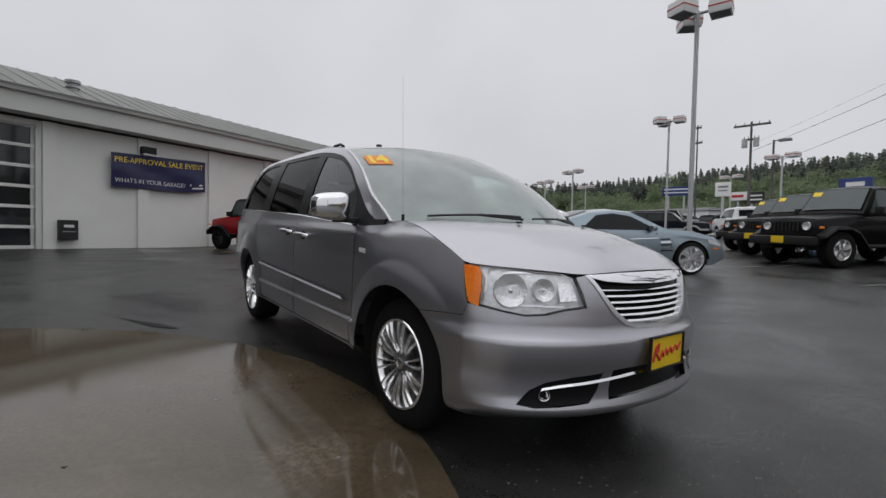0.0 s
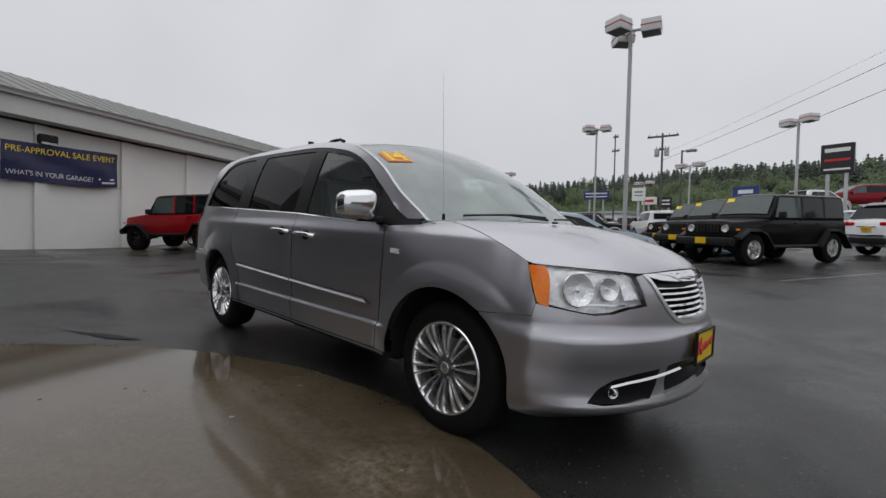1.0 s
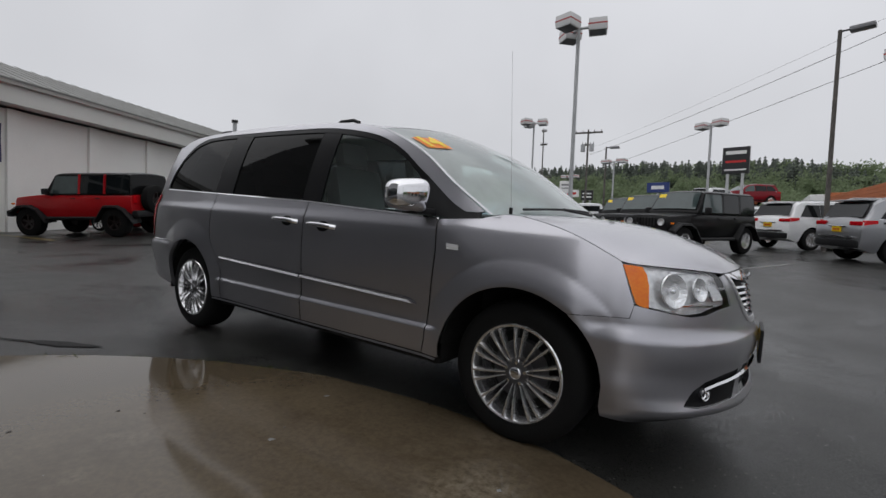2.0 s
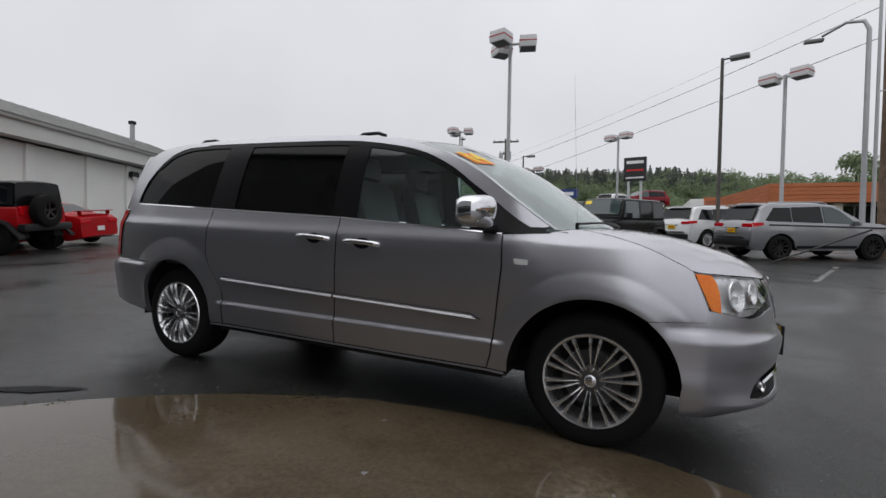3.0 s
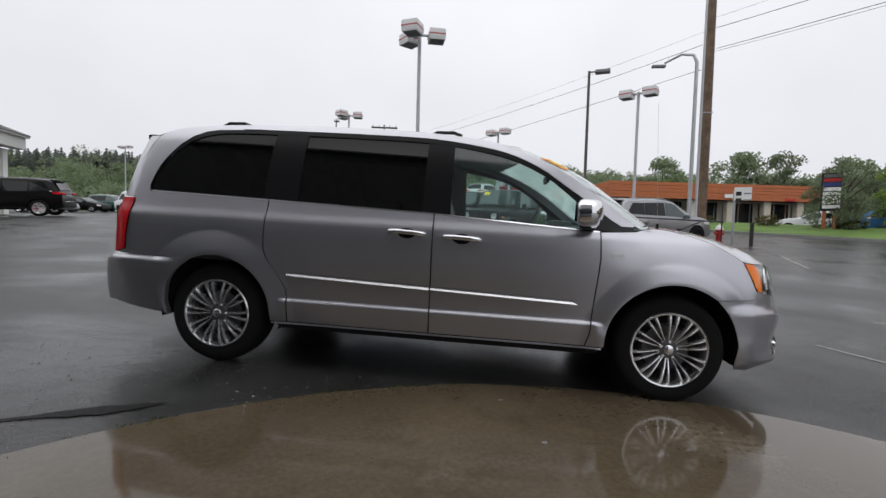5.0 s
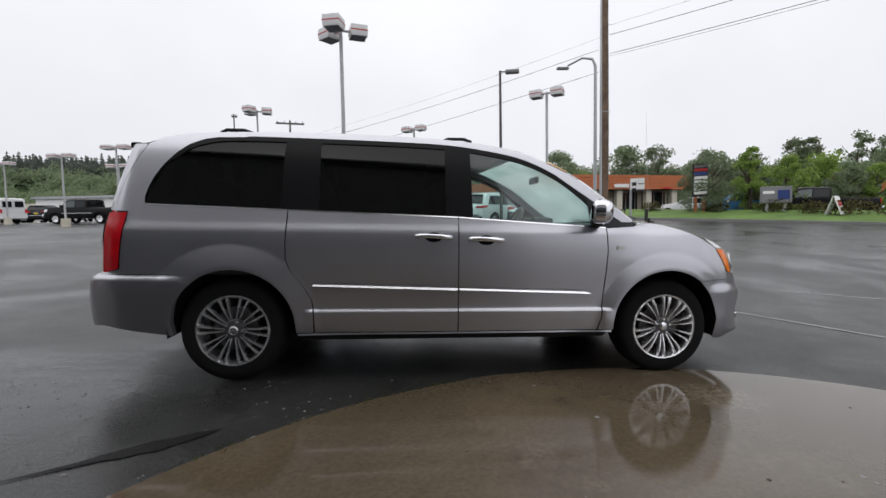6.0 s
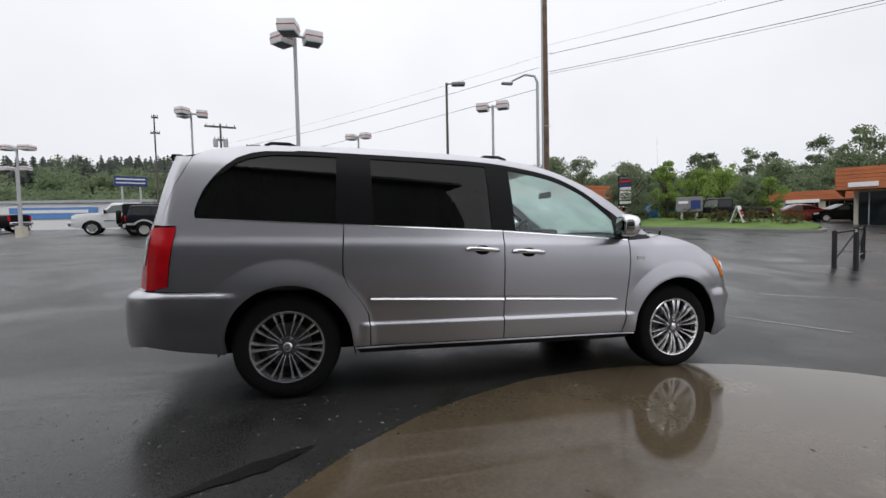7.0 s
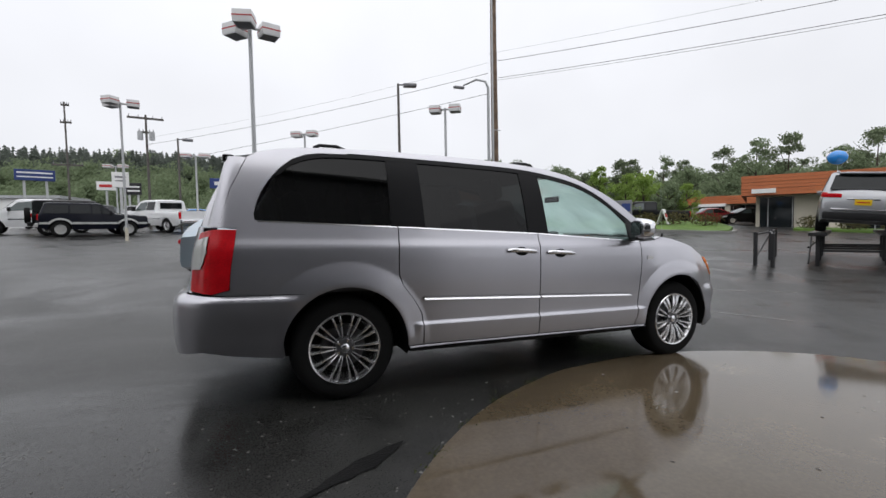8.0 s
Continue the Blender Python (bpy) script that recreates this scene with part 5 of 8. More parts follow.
def van_wheel(parent, x, side, turn):
    """A tyre and a bright multi-spoke wheel; side is -1 on the right."""
    w = new("wheel")
    w.parent = parent
    w.matrix_basis = Matrix.Translation((x, side * 0.80, HUBZ)) @ (Matrix.Identity(4) if side < 0 else pose(0, 0, 0, 0, 0, 180)) @ pose(0, 0, 0, 0, turn, 0)
    R = 0.352
    prof = [(0.222, 0.10), (0.232, 0.118), (0.27, 0.124), (0.31, 0.121), (0.333, 0.108), (0.346, 0.085), (R, 0.05)]
    prof = [(r, -o) for r, o in prof] + [(R, 0.0), (R, 0.05), (0.34, 0.095), (0.29, 0.115), (0.23, 0.10)]
    tyre = revolve(prof, 64)
    part("tyre", tyre, M["rubber"], w, smooth=True)
    bm = revolve([(0.240, -0.108), (0.243, -0.121), (0.238, -0.127), (0.229, -0.125), (0.222, -0.112), (0.216, -0.07), (0.205, -0.02), (0.20, 0.06)], 64)
    part("rim", bm, M["alloy"], w, smooth=True)
    # spokes in ten pairs, dished towards the hub
    one = bmesh.new()
    n = 7
    prev = None
    for i in range(n + 1):
        t = i / n
        r = 0.052 + (0.226 - 0.052) * t
        o = -0.098 - 0.020 * math.sin(t * math.pi * 0.75) - 0.012 * t
        hw = 0.0046 + 0.0074 * t ** 1.4
        cur = [one.verts.new(c) for c in ((-hw, o + 0.009, r), (-hw * 0.45, o - 0.005, r), (hw * 0.45, o - 0.005, r), (hw, o + 0.009, r), (hw, o + 0.035, r), (-hw, o + 0.035, r))]
        if prev:
            for k in range(6):
                one.faces.new((prev[k], prev[(k + 1) % 6], cur[(k + 1) % 6], cur[k]))
        prev = cur
    bmesh.ops.recalc_face_normals(one, faces=one.faces[:])
    me = bpy.data.meshes.new("spoke")
    one.to_mesh(me)
    one.free()
    me.materials.append(M["alloy"])
    for k in range(10):
        for d in (-6.6, 6.6):
            sp = new("spoke", me)
            sp.parent = w
            sp.matrix_basis = pose(0, 0, 0, 0, 36 * k + d, 0)
    bm = revolve([(0.0005, -0.118), (0.024, -0.118), (0.030, -0.113), (0.031, -0.10)], 32)
    part("centre_cap", bm, M["chrome"], w, smooth=True)
    bm = revolve([(0.031, -0.104), (0.05, -0.106), (0.066, -0.102), (0.072, -0.085), (0.07, -0.05)], 32)
    part("hub", bm, M["alloy_dark"], w, smooth=True)
    for k in range(5):
        a = radians(72 * k + 18)
        nut = bmesh.new()
        bmesh.ops.create_cone(nut, cap_ends=True, segments=6, radius1=0.011, radius2=0.009, depth=0.014,
                              matrix=Matrix.Translation((0.052 * math.cos(a), -0.108, 0.052 * math.sin(a))) @ pose(0, 0, 0, 90, 0, 0))
        part("wheel_nut", nut, M["chrome"], w)
    part("brake_disc", revolve([(0.0005, -0.045), (0.148, -0.045), (0.15, -0.02), (0.15, 0.0)], 40), M["alloy_dark"], w)
    part("wheel_barrel", revolve([(0.0005, 0.02), (0.20, 0.02), (0.205, 0.08)], 32), M["under"], w)
    return w


def van_seat(parent, x, y):
    seat = new("seat")
    seat.parent = parent
    seat.matrix_basis = Matrix.Translation((x, y, 0.62))
    part("seat_cushion", box(0.05, 0, 0.10, 0.52, 0.50, 0.18, 0.06), M["seat"], seat, smooth=True)
    m = pose(-0.22, 0, 0.48, 0, -16, 0)
    part("backrest", box(0, 0, 0, 0.16, 0.50, 0.66, 0.07, m), M["seat"], seat, smooth=True)
    m = pose(-0.33, 0, 0.90, 0, -14, 0)
    part("headrest", box(0, 0, 0, 0.11, 0.28, 0.19, 0.05, m), M["seat"], seat, smooth=True)
    part("seat_base", box(0, 0, -0.12, 0.46, 0.44, 0.24, 0.02), M["interior"], seat)


def build_van():
    van = thing("minivan", pose(0, 0, 0, 0, math.degrees(math.asin(0.0321)), 0),
                "silver-grey minivan wet with rain, parked beside a concrete pad", "minivan")
    P = M["silver"]
    FA = arc(1.532, 0.362, 0.418, 6, 174, 26)   # front arch from front to rear
    RA = arc(-1.528, 0.362, 0.414, 6, 174, 26)
    FAs = on_side(FA)
    RAs = on_side(RA)
    bump_f = 1.532 + math.sqrt(0.418 ** 2 - (0.695 - 0.362) ** 2)
    for mir in (False, True):
        kw = dict(mirror=mir)
        # fender
        arch_up = [p for p in FA if not (p[0] > 1.532 and p[1] < 0.695)]
        poly = [(1.004, 0.350), (1.115, 0.350)] + [p for p in arch_up[::-1]] + [(bump_f, 0.699), (2.035, 0.712)]
        poly = on_side(poly) + [(sx(2.050), 0.768), (sx(1.983), 0.942)]
        poly += line(FENDER_TOP, 1.975, 1.30, 14) + on_side([(1.29, 1.095), (1.056, 1.080), (1.064, 0.90), (1.026, 0.43)])
        panel("front_fender", poly, P, van, step=0.014, **kw)
        # front door
        poly = on_side([(-0.012, 0.350), (0.996, 0.350), (1.018, 0.43), (1.056, 0.90), (1.048, 1.080)]) + on_side([(0.5, belt(0.5) - 0.006), (-0.018, belt(0) - 0.006)])
        fd = panel("front_door", poly, P, van, step=0.030, **kw)
        # sliding door
        poly = on_side([(-0.99, 0.350), (-0.020, 0.350), (-0.026, belt(0) - 0.006), (-0.6, belt(-0.6) - 0.006), (-1.172, belt(-1.172) - 0.006), (-1.180, 0.95), (-1.178, 0.845), (-1.150, 0.77), (-1.06, 0.655),
                         (-1.008, 0.57), (-0.995, 0.48)])
        sd = panel("sliding_door", poly, P, van, step=0.020, **kw)
        # quarter panel with the rear pillar
        ra = [p for p in RA if not (p[0] < -1.528 and p[1] < 0.733)]
        poly = [(-1.0, 0.350), (-1.003, 0.48), (-1.016, 0.572), (-1.067, 0.66), (-1.157, 0.775), (-1.186, 0.845), (-1.188, 0.95), (-1.180, belt(-1.18) - 0.006)]
        poly = on_side(poly) + on_side([(-1.6, belt(-1.6) - 0.006), (-2.06, belt(-2.06) - 0.006), (-2.105, belt(-2.1) + 0.004), (-2.112, 1.245)])
        poly += on_side([(-2.098, 1.31), (-2.07, 1.39), (-2.02, 1.475), (-1.955, 1.555), (-1.88, 1.62), (-1.79, 1.66), (-1.70, 1.677), (-1.5, 1.684)])
        poly += line(ROOF_EDGE, -1.5, -2.16, 10) + on_side([(-2.188, 1.56), (-2.212, 1.50)])
        poly += [(sx(-2.262), 1.40), (sx(-2.30), 1.27), (sx(-2.32), 1.153), (sx(-2.208), 1.153), (sx(-2.213), 1.05), (sx(-2.232), 0.90), (sx(-2.240), 0.772), (sx(-2.33), 0.746), (sx(-2.34), 0.742)]
        poly += on_side([(-1.9, 0.742)]) + on_side(ra[::-1]) + [(sx(-1.11), 0.350)]
        panel("quarter_panel", poly, P, van, step=0.018, **kw)
        # roof side rail from the rear pillar to the front pillar
        lo = [(sx(-1.5 + 2.76 * k / 40), rail_low(-1.5 + 2.76 * k / 40)) for k in range(41)]
        hi = line(ROOF_EDGE, 1.29, -1.5, 34)
        panel("roof_rail", lo + hi, P, van, step=0.06, **kw)
        # black window frames, set a little behind the skin
        rear_f = on_side([(-1.225, belt(-1.225)), (-0.972, belt(-0.97))]) + on_side([(-0.985, 1.668), (-1.225, 1.68)])
        panel("centre_pillar", rear_f, M["gloss_black"], van, out=-0.006, **kw)
        b_f = on_side([(-0.105, belt(-0.1)), (0.085, belt(0.08)), (0.076, 1.64), (-0.105, 1.662)])
        panel("door_pillar", b_f, M["gloss_black"], van, out=-0.006, **kw)
        up = line(WIN_TOP, -2.0, -1.5, 8, 0.024) + [(sx(-1.45 + 2.50 * k / 36), rail_low(-1.45 + 2.50 * k / 36) + 0.004) for k in range(37)]
        dn = line(WIN_TOP, 0.97, -1.96, 40, -0.012)
        panel("window_surround", up + dn, M["gloss_black"], van, out=-0.004, step=0.07, **kw)
        sail = on_side([(0.945, 1.10), (1.275, 1.080)]) + [(sx(1.275 - 0.36 * k / 8), rail_low(1.275 - 0.36 * k / 8) + 0.005) for k in range(9)] + on_side([(0.93, 1.27)])
        panel("mirror_sail", sail, M["plastic"], van, out=-0.002, **kw)
        # glass
        q = on_side([(-1.20, belt(-1.2) + 0.004), (-1.20, 1.668)]) + line(WIN_TOP, -1.24, -2.06, 22, 0.012) + on_side([(-2.125, 1.25), (-2.118, belt(-2.1) - 0.004)])
        panel("quarter_window", q, M["glass_dark"], van, out=-0.012, step=0.08, thick=False, **kw)
        q = on_side([(-1.0, belt(-1) + 0.004), (-0.085, belt(-0.08) + 0.004), (-0.095, 1.645), (-1.0, 1.662)])
        panel("sliding_door_window", q, M["glass_dark"], van, out=-0.012, step=0.08, thick=False, **kw)
        q = on_side([(0.065, belt(0.06) + 0.004), (0.99, belt(0.99) + 0.004)]) + line(WIN_TOP, 1.0, 0.068, 20, -0.003)
        panel("front_door_window", q, M["glass_clear"], van, "clear side glass with a seat and wheel behind", out=-0.012, step=0.08, thick=False, **kw)
        # chrome belt line, side moulding and sill strip
        for a, b in ((-2.09, -1.186), (-1.176, -0.026), (-0.016, 1.046)):
            n = max(2, int((b - a) / 0.1))
            strip = [(sx(a + (b - a) * k / n), belt(a + (b - a) * k / n) + 0.001) for k in range(n + 1)]
            strip += [(sx(b - (b - a) * k / n), belt(b - (b - a) * k / n) - 0.006) for k in range(n + 1)]
            panel("belt_trim", strip, M["chrome"], van, out=0.004, step=0.2, flange=0.010, tilt=0.20, mid=belt, **kw)
        for a, b in ((-1.0, -0.026), (-0.014, 0.955)):
            za, zb = 0.676 - (a + 1.0) * 0.027, 0.676 - (b + 1.0) * 0.027
            tip = 0.06 if b > 0.5 else 0.0
            strip = on_side([(a, za - 0.017), (b - tip, zb - 0.017), (b, zb - 0.016 if tip else zb - 0.017), (b - tip * 0.9, zb + 0.013), (a, za + 0.013)])
            panel("body_side_moulding", strip, P, van, out=0.014, step=0.25, flange=0.016, **kw)
            strip = on_side([(a, za - 0.008), (b - tip * 0.3, zb - 0.010), (b - tip * 0.9, zb + 0.004), (a, za + 0.004)])
            panel("moulding_trim", strip, M["chrome_satin"], van, out=0.017, step=0.25, flange=0.010, tilt=0.66, mid=lambda s: 0.680 - (s + 1.0) * 0.027, **kw)
        strip = on_side([(-1.10, 0.345), (-1.10, 0.333), (1.10, 0.333), (1.10, 0.345)])
        panel("sill_strip", strip, P, van, out=0.006, step=0.25, flange=0.01, tilt=0.4, mid=lambda s: 0.339, **kw)
        # Black strip stands for the shade below the doors.
        panel("sill_shade", on_side([(-1.10, 0.331), (-1.06, 0.288), (1.07, 0.288), (1.11, 0.331)]), M["under"], van, out=-0.05, step=0.2, **kw)
        # handles
        for x0, z0 in ((-0.194, 1.002), (0.172, 0.986)):
            p0, n0 = skin(sx(x0), z0), skin_normal(sx(x0), z0)
            hd = bmesh.new()
            sg = -1 if mir else 1
            add_tube(hd, [p0 + Vector((-0.122, 0, 0.004)) + n0 * 0.006, p0 + Vector((-0.105, 0, 0.006)) + n0 * 0.032, p0 + Vector((-0.05, 0, 0.007)) + n0 * 0.040, p0 + Vector((0.05, 0, 0.004)) + n0 * 0.040,
                          p0 + Vector((0.105, 0, 0.0)) + n0 * 0.032, p0 + Vector((0.122, 0, -0.002)) + n0 * 0.006], 0.0135, 10)
            for v in hd.verts:
                v.co.z = p0.z + (v.co.z - p0.z) * 1.15
            cup = bmesh.new()
            bmesh.ops.create_uvsphere(cup, u_segments=20, v_segments=10, radius=1.0)
            bmesh.ops.scale(cup, vec=(0.062, 0.010, 0.036), verts=cup.verts[:])
            bmesh.ops.translate(cup, vec=p0 + n0 * -0.002, verts=cup.verts[:])
            if mir:
                for bmx in (hd, cup):
                    bmesh.ops.scale(bmx, vec=(1, -1, 1), verts=bmx.verts[:])
                    bmesh.ops.reverse_faces(bmx, faces=bmx.faces[:])
            door = fd if x0 > 0 else sd
            part("door_handle", hd, M["chrome"], door, "chrome handle", smooth=True)
            part("handle_cup", cup, M["gloss_black"], door, smooth=True)
        # headlight: bowl, lens, amber corner
        hl = [(sx(1.985), 0.938), (sx(2.10), 0.932), (sf(0.70), 0.920), (sf(0.58), 0.912), (sf(0.525), 0.890), (sf(0.495), 0.82), (sf(0.478), 0.768), (sf(0.58), 0.755), (sf(0.66), 0.735), (sf(0.74), 0.728), (sf(0.82), 0.742), (sx(2.052), 0.772)]
        hb = panel("headlight", hl, M["plastic"], van, "clear headlight with an amber corner", out=-0.05, flange=0.02, **kw)
        panel("bezel", hl, M["housing"], hb, out=-0.035, step=0.03, flange=0.03, **kw)
        amb = [(sx(1.990), 0.934), (sx(2.060) + 0.022, 0.929), (sx(2.075) + 0.028, 0.895), (sx(2.085) + 0.026, 0.85), (sx(2.085) + 0.026, 0.80), (sx(2.085) + 0.026, 0.758), (sx(2.072), 0.766), (sx(2.058), 0.776)]
        panel("turn_signal", amb, M["lens_amber"], hb, "amber corner lens", out=0.0055, step=0.04, **kw)
        for k, (z0, z1) in enumerate(((0.905, 0.912), (0.762, 0.770))):
            rib = [(sf(0.80), z0), (sf(0.70), z0 + 0.002), (sf(0.58), z0 - 0.002), (sf(0.58), z1 - 0.002), (sf(0.70), z1 + 0.002), (sf(0.80), z1)]
            panel("reflector_rib", rib, M["chrome"], hb, out=-0.026, step=0.05, flange=0.01, **kw)
        side_rf = [(sf(0.60), 0.79), (sf(0.525), 0.795), (sf(0.530), 0.875), (sf(0.60), 0.885)]
        panel("side_reflector", side_rf, M["bezel"], hb, out=-0.024, step=0.02, flange=0.012, tilt=0.35, **kw)
        panel("lens", hl, M["lens_clear"], hb, out=0.003, step=0.05, thick=False, **kw)
        for yy, zz, rr in ((0.798, 0.836, 0.074), (0.668, 0.842, 0.050)):
            p0, n0 = skin(sf(yy), zz), skin_normal(sf(yy), zz)
            d = (Vector((0.93, -0.30, 0.0)) * 0.35 + n0 * 0.65).normalized()
            bowl = revolve([(0.002, 0.022), (rr * 0.22, 0.021), (rr * 0.45, 0.019), (rr * 0.72, 0.011), (rr * 0.93, 0.001), (rr, -0.002), (rr * 1.05, 0.004)], 40)
            bmesh.ops.transform(bowl, matrix=Matrix.Translation(p0 - n0 * 0.014) @ d.to_track_quat("-Y", "Z").to_matrix().to_4x4(), verts=bowl.verts[:])
            bulb = bmesh.new()
            bmesh.ops.create_uvsphere(bulb, u_segments=14, v_segments=8, radius=rr * 0.16)
            bmesh.ops.translate(bulb, vec=p0 - n0 * 0.026, verts=bulb.verts[:])
            if mir:
                for bmx in (bowl, bulb):
                    bmesh.ops.scale(bmx, vec=(1, -1, 1), verts=bmx.verts[:])
                    bmesh.ops.reverse_faces(bmx, faces=bmx.faces[:])
            part("lamp_bowl", bowl, M["bezel"], hb, smooth=True)
            part("bulb", bulb, M["chrome"], hb, smooth=True)
        # fog lamp in its recess with the chrome blade over it
        rec = [(sf(0.76), 0.348), (sf(0.70), 0.340), (sf(0.60), 0.342), (sf(0.44), 0.354), (sf(0.40), 0.405), (sf(0.41), 0.474), (sf(0.55), 0.462), (sf(0.66), 0.440), (sf(0.715), 0.405)]
        fr = panel("fog_recess", rec, M["gloss_black"], van, out=-0.006, flange=0.03, **kw)
        p0, n0 = skin(sf(0.665), 0.390), skin_normal(sf(0.665), 0.390)
        fog = revolve([(0.003, 0.016), (0.012, 0.014), (0.020, 0.004), (0.022, -0.004), (0.026, -0.006), (0.028, 0.012)], 28)
        bmesh.ops.transform(fog, matrix=Matrix.Translation(p0 + n0 * 0.006) @ Vector((0.85, -0.5, 0)).to_track_quat("-Y", "Z").to_matrix().to_4x4(), verts=fog.verts[:])
        if mir:
            bmesh.ops.scale(fog, vec=(1, -1, 1), verts=fog.verts[:])
            bmesh.ops.reverse_faces(fog, faces=fog.faces[:])
        part("fog_lamp", fog, M["chrome"], fr, "round chrome-ringed fog lamp", smooth=True)
        # tail lamp
        tl = [(sx(-2.208), 1.143), (sx(-2.32), 1.143), (sr(0.76), 1.120), (sr(0.72), 1.02), (sr(0.70), 0.90), (sr(0.71), 0.752), (sx(-2.34), 0.748), (sx(-2.241), 0.776), (sx(-2.233), 0.90), (sx(-2.214), 1.05)]
        t0 = panel("tail_light", tl, M["lens_red"], van, "tall red wraparound tail light", out=0.008, flange=0.03, step=0.04, **kw)
        rv = [(sx(-2.385), 1.098), (sx(-2.44), 1.092), (sr(0.755), 1.075), (sr(0.73), 0.99), (sr(0.725), 0.885), (sx(-2.45), 0.895), (sx(-2.415), 0.935), (sx(-2.385), 1.00)]
        panel("reversing_light", rv, M["lens_white"], t0, "clear reversing lens", out=0.014, flange=0.008, **kw)
        # fender badge
        eb = on_side([(1.128, 0.927), (1.20, 0.925), (1.198, 0.953), (1.126, 0.956)])
        panel("badge", eb, M["lamp_white"], van, "small chrome badge", out=0.005, flange=0.006, **kw)
        # wheel arch liner
        for hx in (1.532, -1.528):
            ln = bmesh.new()
            ys = (-0.90, -0.55) if not mir else (0.55, 0.90)
            ring = [(hx + 0.445 * math.cos(radians(a)), 0.362 + 0.445 * math.sin(radians(a))) for a in range(-12, 193, 8)]
            a0 = [ln.verts.new((x, ys[0], z)) for x, z in ring]
            a1 = [ln.verts.new((x, ys[1], z)) for x, z in ring]
            for k in range(len(ring) - 1):
                ln.faces.new((a0[k], a1[k], a1[k + 1], a0[k + 1]))
            ln.faces.new(a1 if not mir else a0)
            part("arch_liner", ln, M["under"], van)
    # bumpers
    low = [(sx(1.943), 0.31), (sx(1.95), 0.262), (sx(2.1), 0.250), (sf(0.6), 0.256), (sf(0.3), 0.272), (sf(0.0), 0.278)]
    arch_lo = [p for p in FA if p[0] > 1.532 and p[1] < 0.690][::-1]
    top = [(sx(bump_f + 0.003), 0.695), (sx(2.038), 0.709), (sx(2.052), 0.766)]
    hlb = [(sf(0.82), 0.739), (sf(0.74), 0.725), (sf(0.66), 0.732), (sf(0.58), 0.752), (sf(0.478), 0.765), (sf(0.491), 0.82), (sf(0.520), 0.898)]
    gr = [(sf(0.475), 0.906), (sf(0.43), 0.86), (sf(0.385), 0.795), (sf(0.335), 0.735), (sf(0.27), 0.688), (sf(0.2), 0.668), (sf(0.0), 0.660)]
    upper = [(sf(0.0), 0.492), (sf(0.3), 0.490), (sf(0.42), 0.478), (sf(0.55), 0.466), (sf(0.66), 0.444), (sf(0.72), 0.408), (sf(0.765), 0.346)]
    panel("front_bumper", [(sx(p[0]), p[1]) for p in reversed(arch_lo)] + top + hlb + gr + upper + [(sf(0.70), 0.334), (sf(0.6), 0.338), (sf(0.44), 0.350), (sf(0.3), 0.356), (sf(0.0), 0.362)] + low[::-1],
          P, van, both=True, step=0.03, flange=0.006)
    panel("lower_intake", [(sf(0.39), 0.362), (sf(0.30), 0.350), (sf(0.0), 0.356), (sf(0.0), 0.488), (sf(0.3), 0.486), (sf(0.40), 0.474)], M["gloss_black"], van, out=-0.035, both=True, flange=0.01)
    for mir in (False, True):
        panel("bumper_bridge", [(sf(0.47), 0.346), (sf(0.365), 0.350), (sf(0.362), 0.40), (sf(0.345), 0.482), (sf(0.40), 0.478), (sf(0.425), 0.40)], P, van, mirror=mir, out=-0.004, flange=0.03)
    blade = [(sf(0.680), 0.413), (sf(0.6), 0.425), (sf(0.4), 0.442), (sf(0.2), 0.456), (sf(0.0), 0.460), (sf(0.0), 0.470), (sf(0.2), 0.466), (sf(0.4), 0.452), (sf(0.6), 0.434), (sf(0.675), 0.422)]
    panel("bumper_blade", blade, M["chrome"], van, "chrome blade across the lower bumper", out=0.012, both=True, flange=0.02, step=0.06, tilt=0.8, mid=lambda s: 0.463 - 0.045 * max(0.0, sf(0.0) - s) / 0.75)
    # rear bumper and hatch
    ra_lo = [p for p in RA if p[0] < -1.528 and p[1] < 0.731]
    rb = on_side(ra_lo) + [(sx(-1.93), 0.318), (sx(-2.2), 0.350), (sx(-2.42), 0.385), (sr(0.6), 0.350), (sr(0.0), 0.345), (sr(0.0), 0.725), (sr(0.6), 0.728), (sx(-2.42), 0.732), (sx(-1.94), 0.736), (sx(-1.714), 0.736)]
    panel("rear_bumper", rb, P, van, both=True, step=0.03, flange=0.03)
    hatch = [(sr(0.70), 0.74), (sr(0.0), 0.735), (sr(0.0), 1.16), (sr(0.70), 1.16), (sr(0.735), 1.12), (sr(0.70), 1.02), (sr(0.68), 0.90)]
    panel("tailgate", hatch, P, van, both=True, step=0.06)
    for mir in (False, True):
        panel("tailgate_pillar", [(sr(0.70), 1.165), (sx(-2.32), 1.155), (sx(-2.303), 1.27), (sx(-2.265), 1.40), (sx(-2.216), 1.503), (sx(-2.192), 1.563), (sx(-2.166), 1.614), (sr(0.6), 1.63), (sr(0.62), 1.3)], P, van, mirror=mir, step=0.06)
    panel("rear_window", [(sr(0.69), 1.165), (sr(0.0), 1.165), (sr(0.0), 1.60), (sr(0.58), 1.60), (sr(0.62), 1.35)], M["glass_dark"], van, both=True, out=-0.01, step=0.08, thick=False)
    panel("tow_tip", [(sr(0.62), 0.335), (sr(0.52), 0.335), (sr(0.52), 0.37), (sr(0.62), 0.37)], M["plastic"], van, out=-0.02)

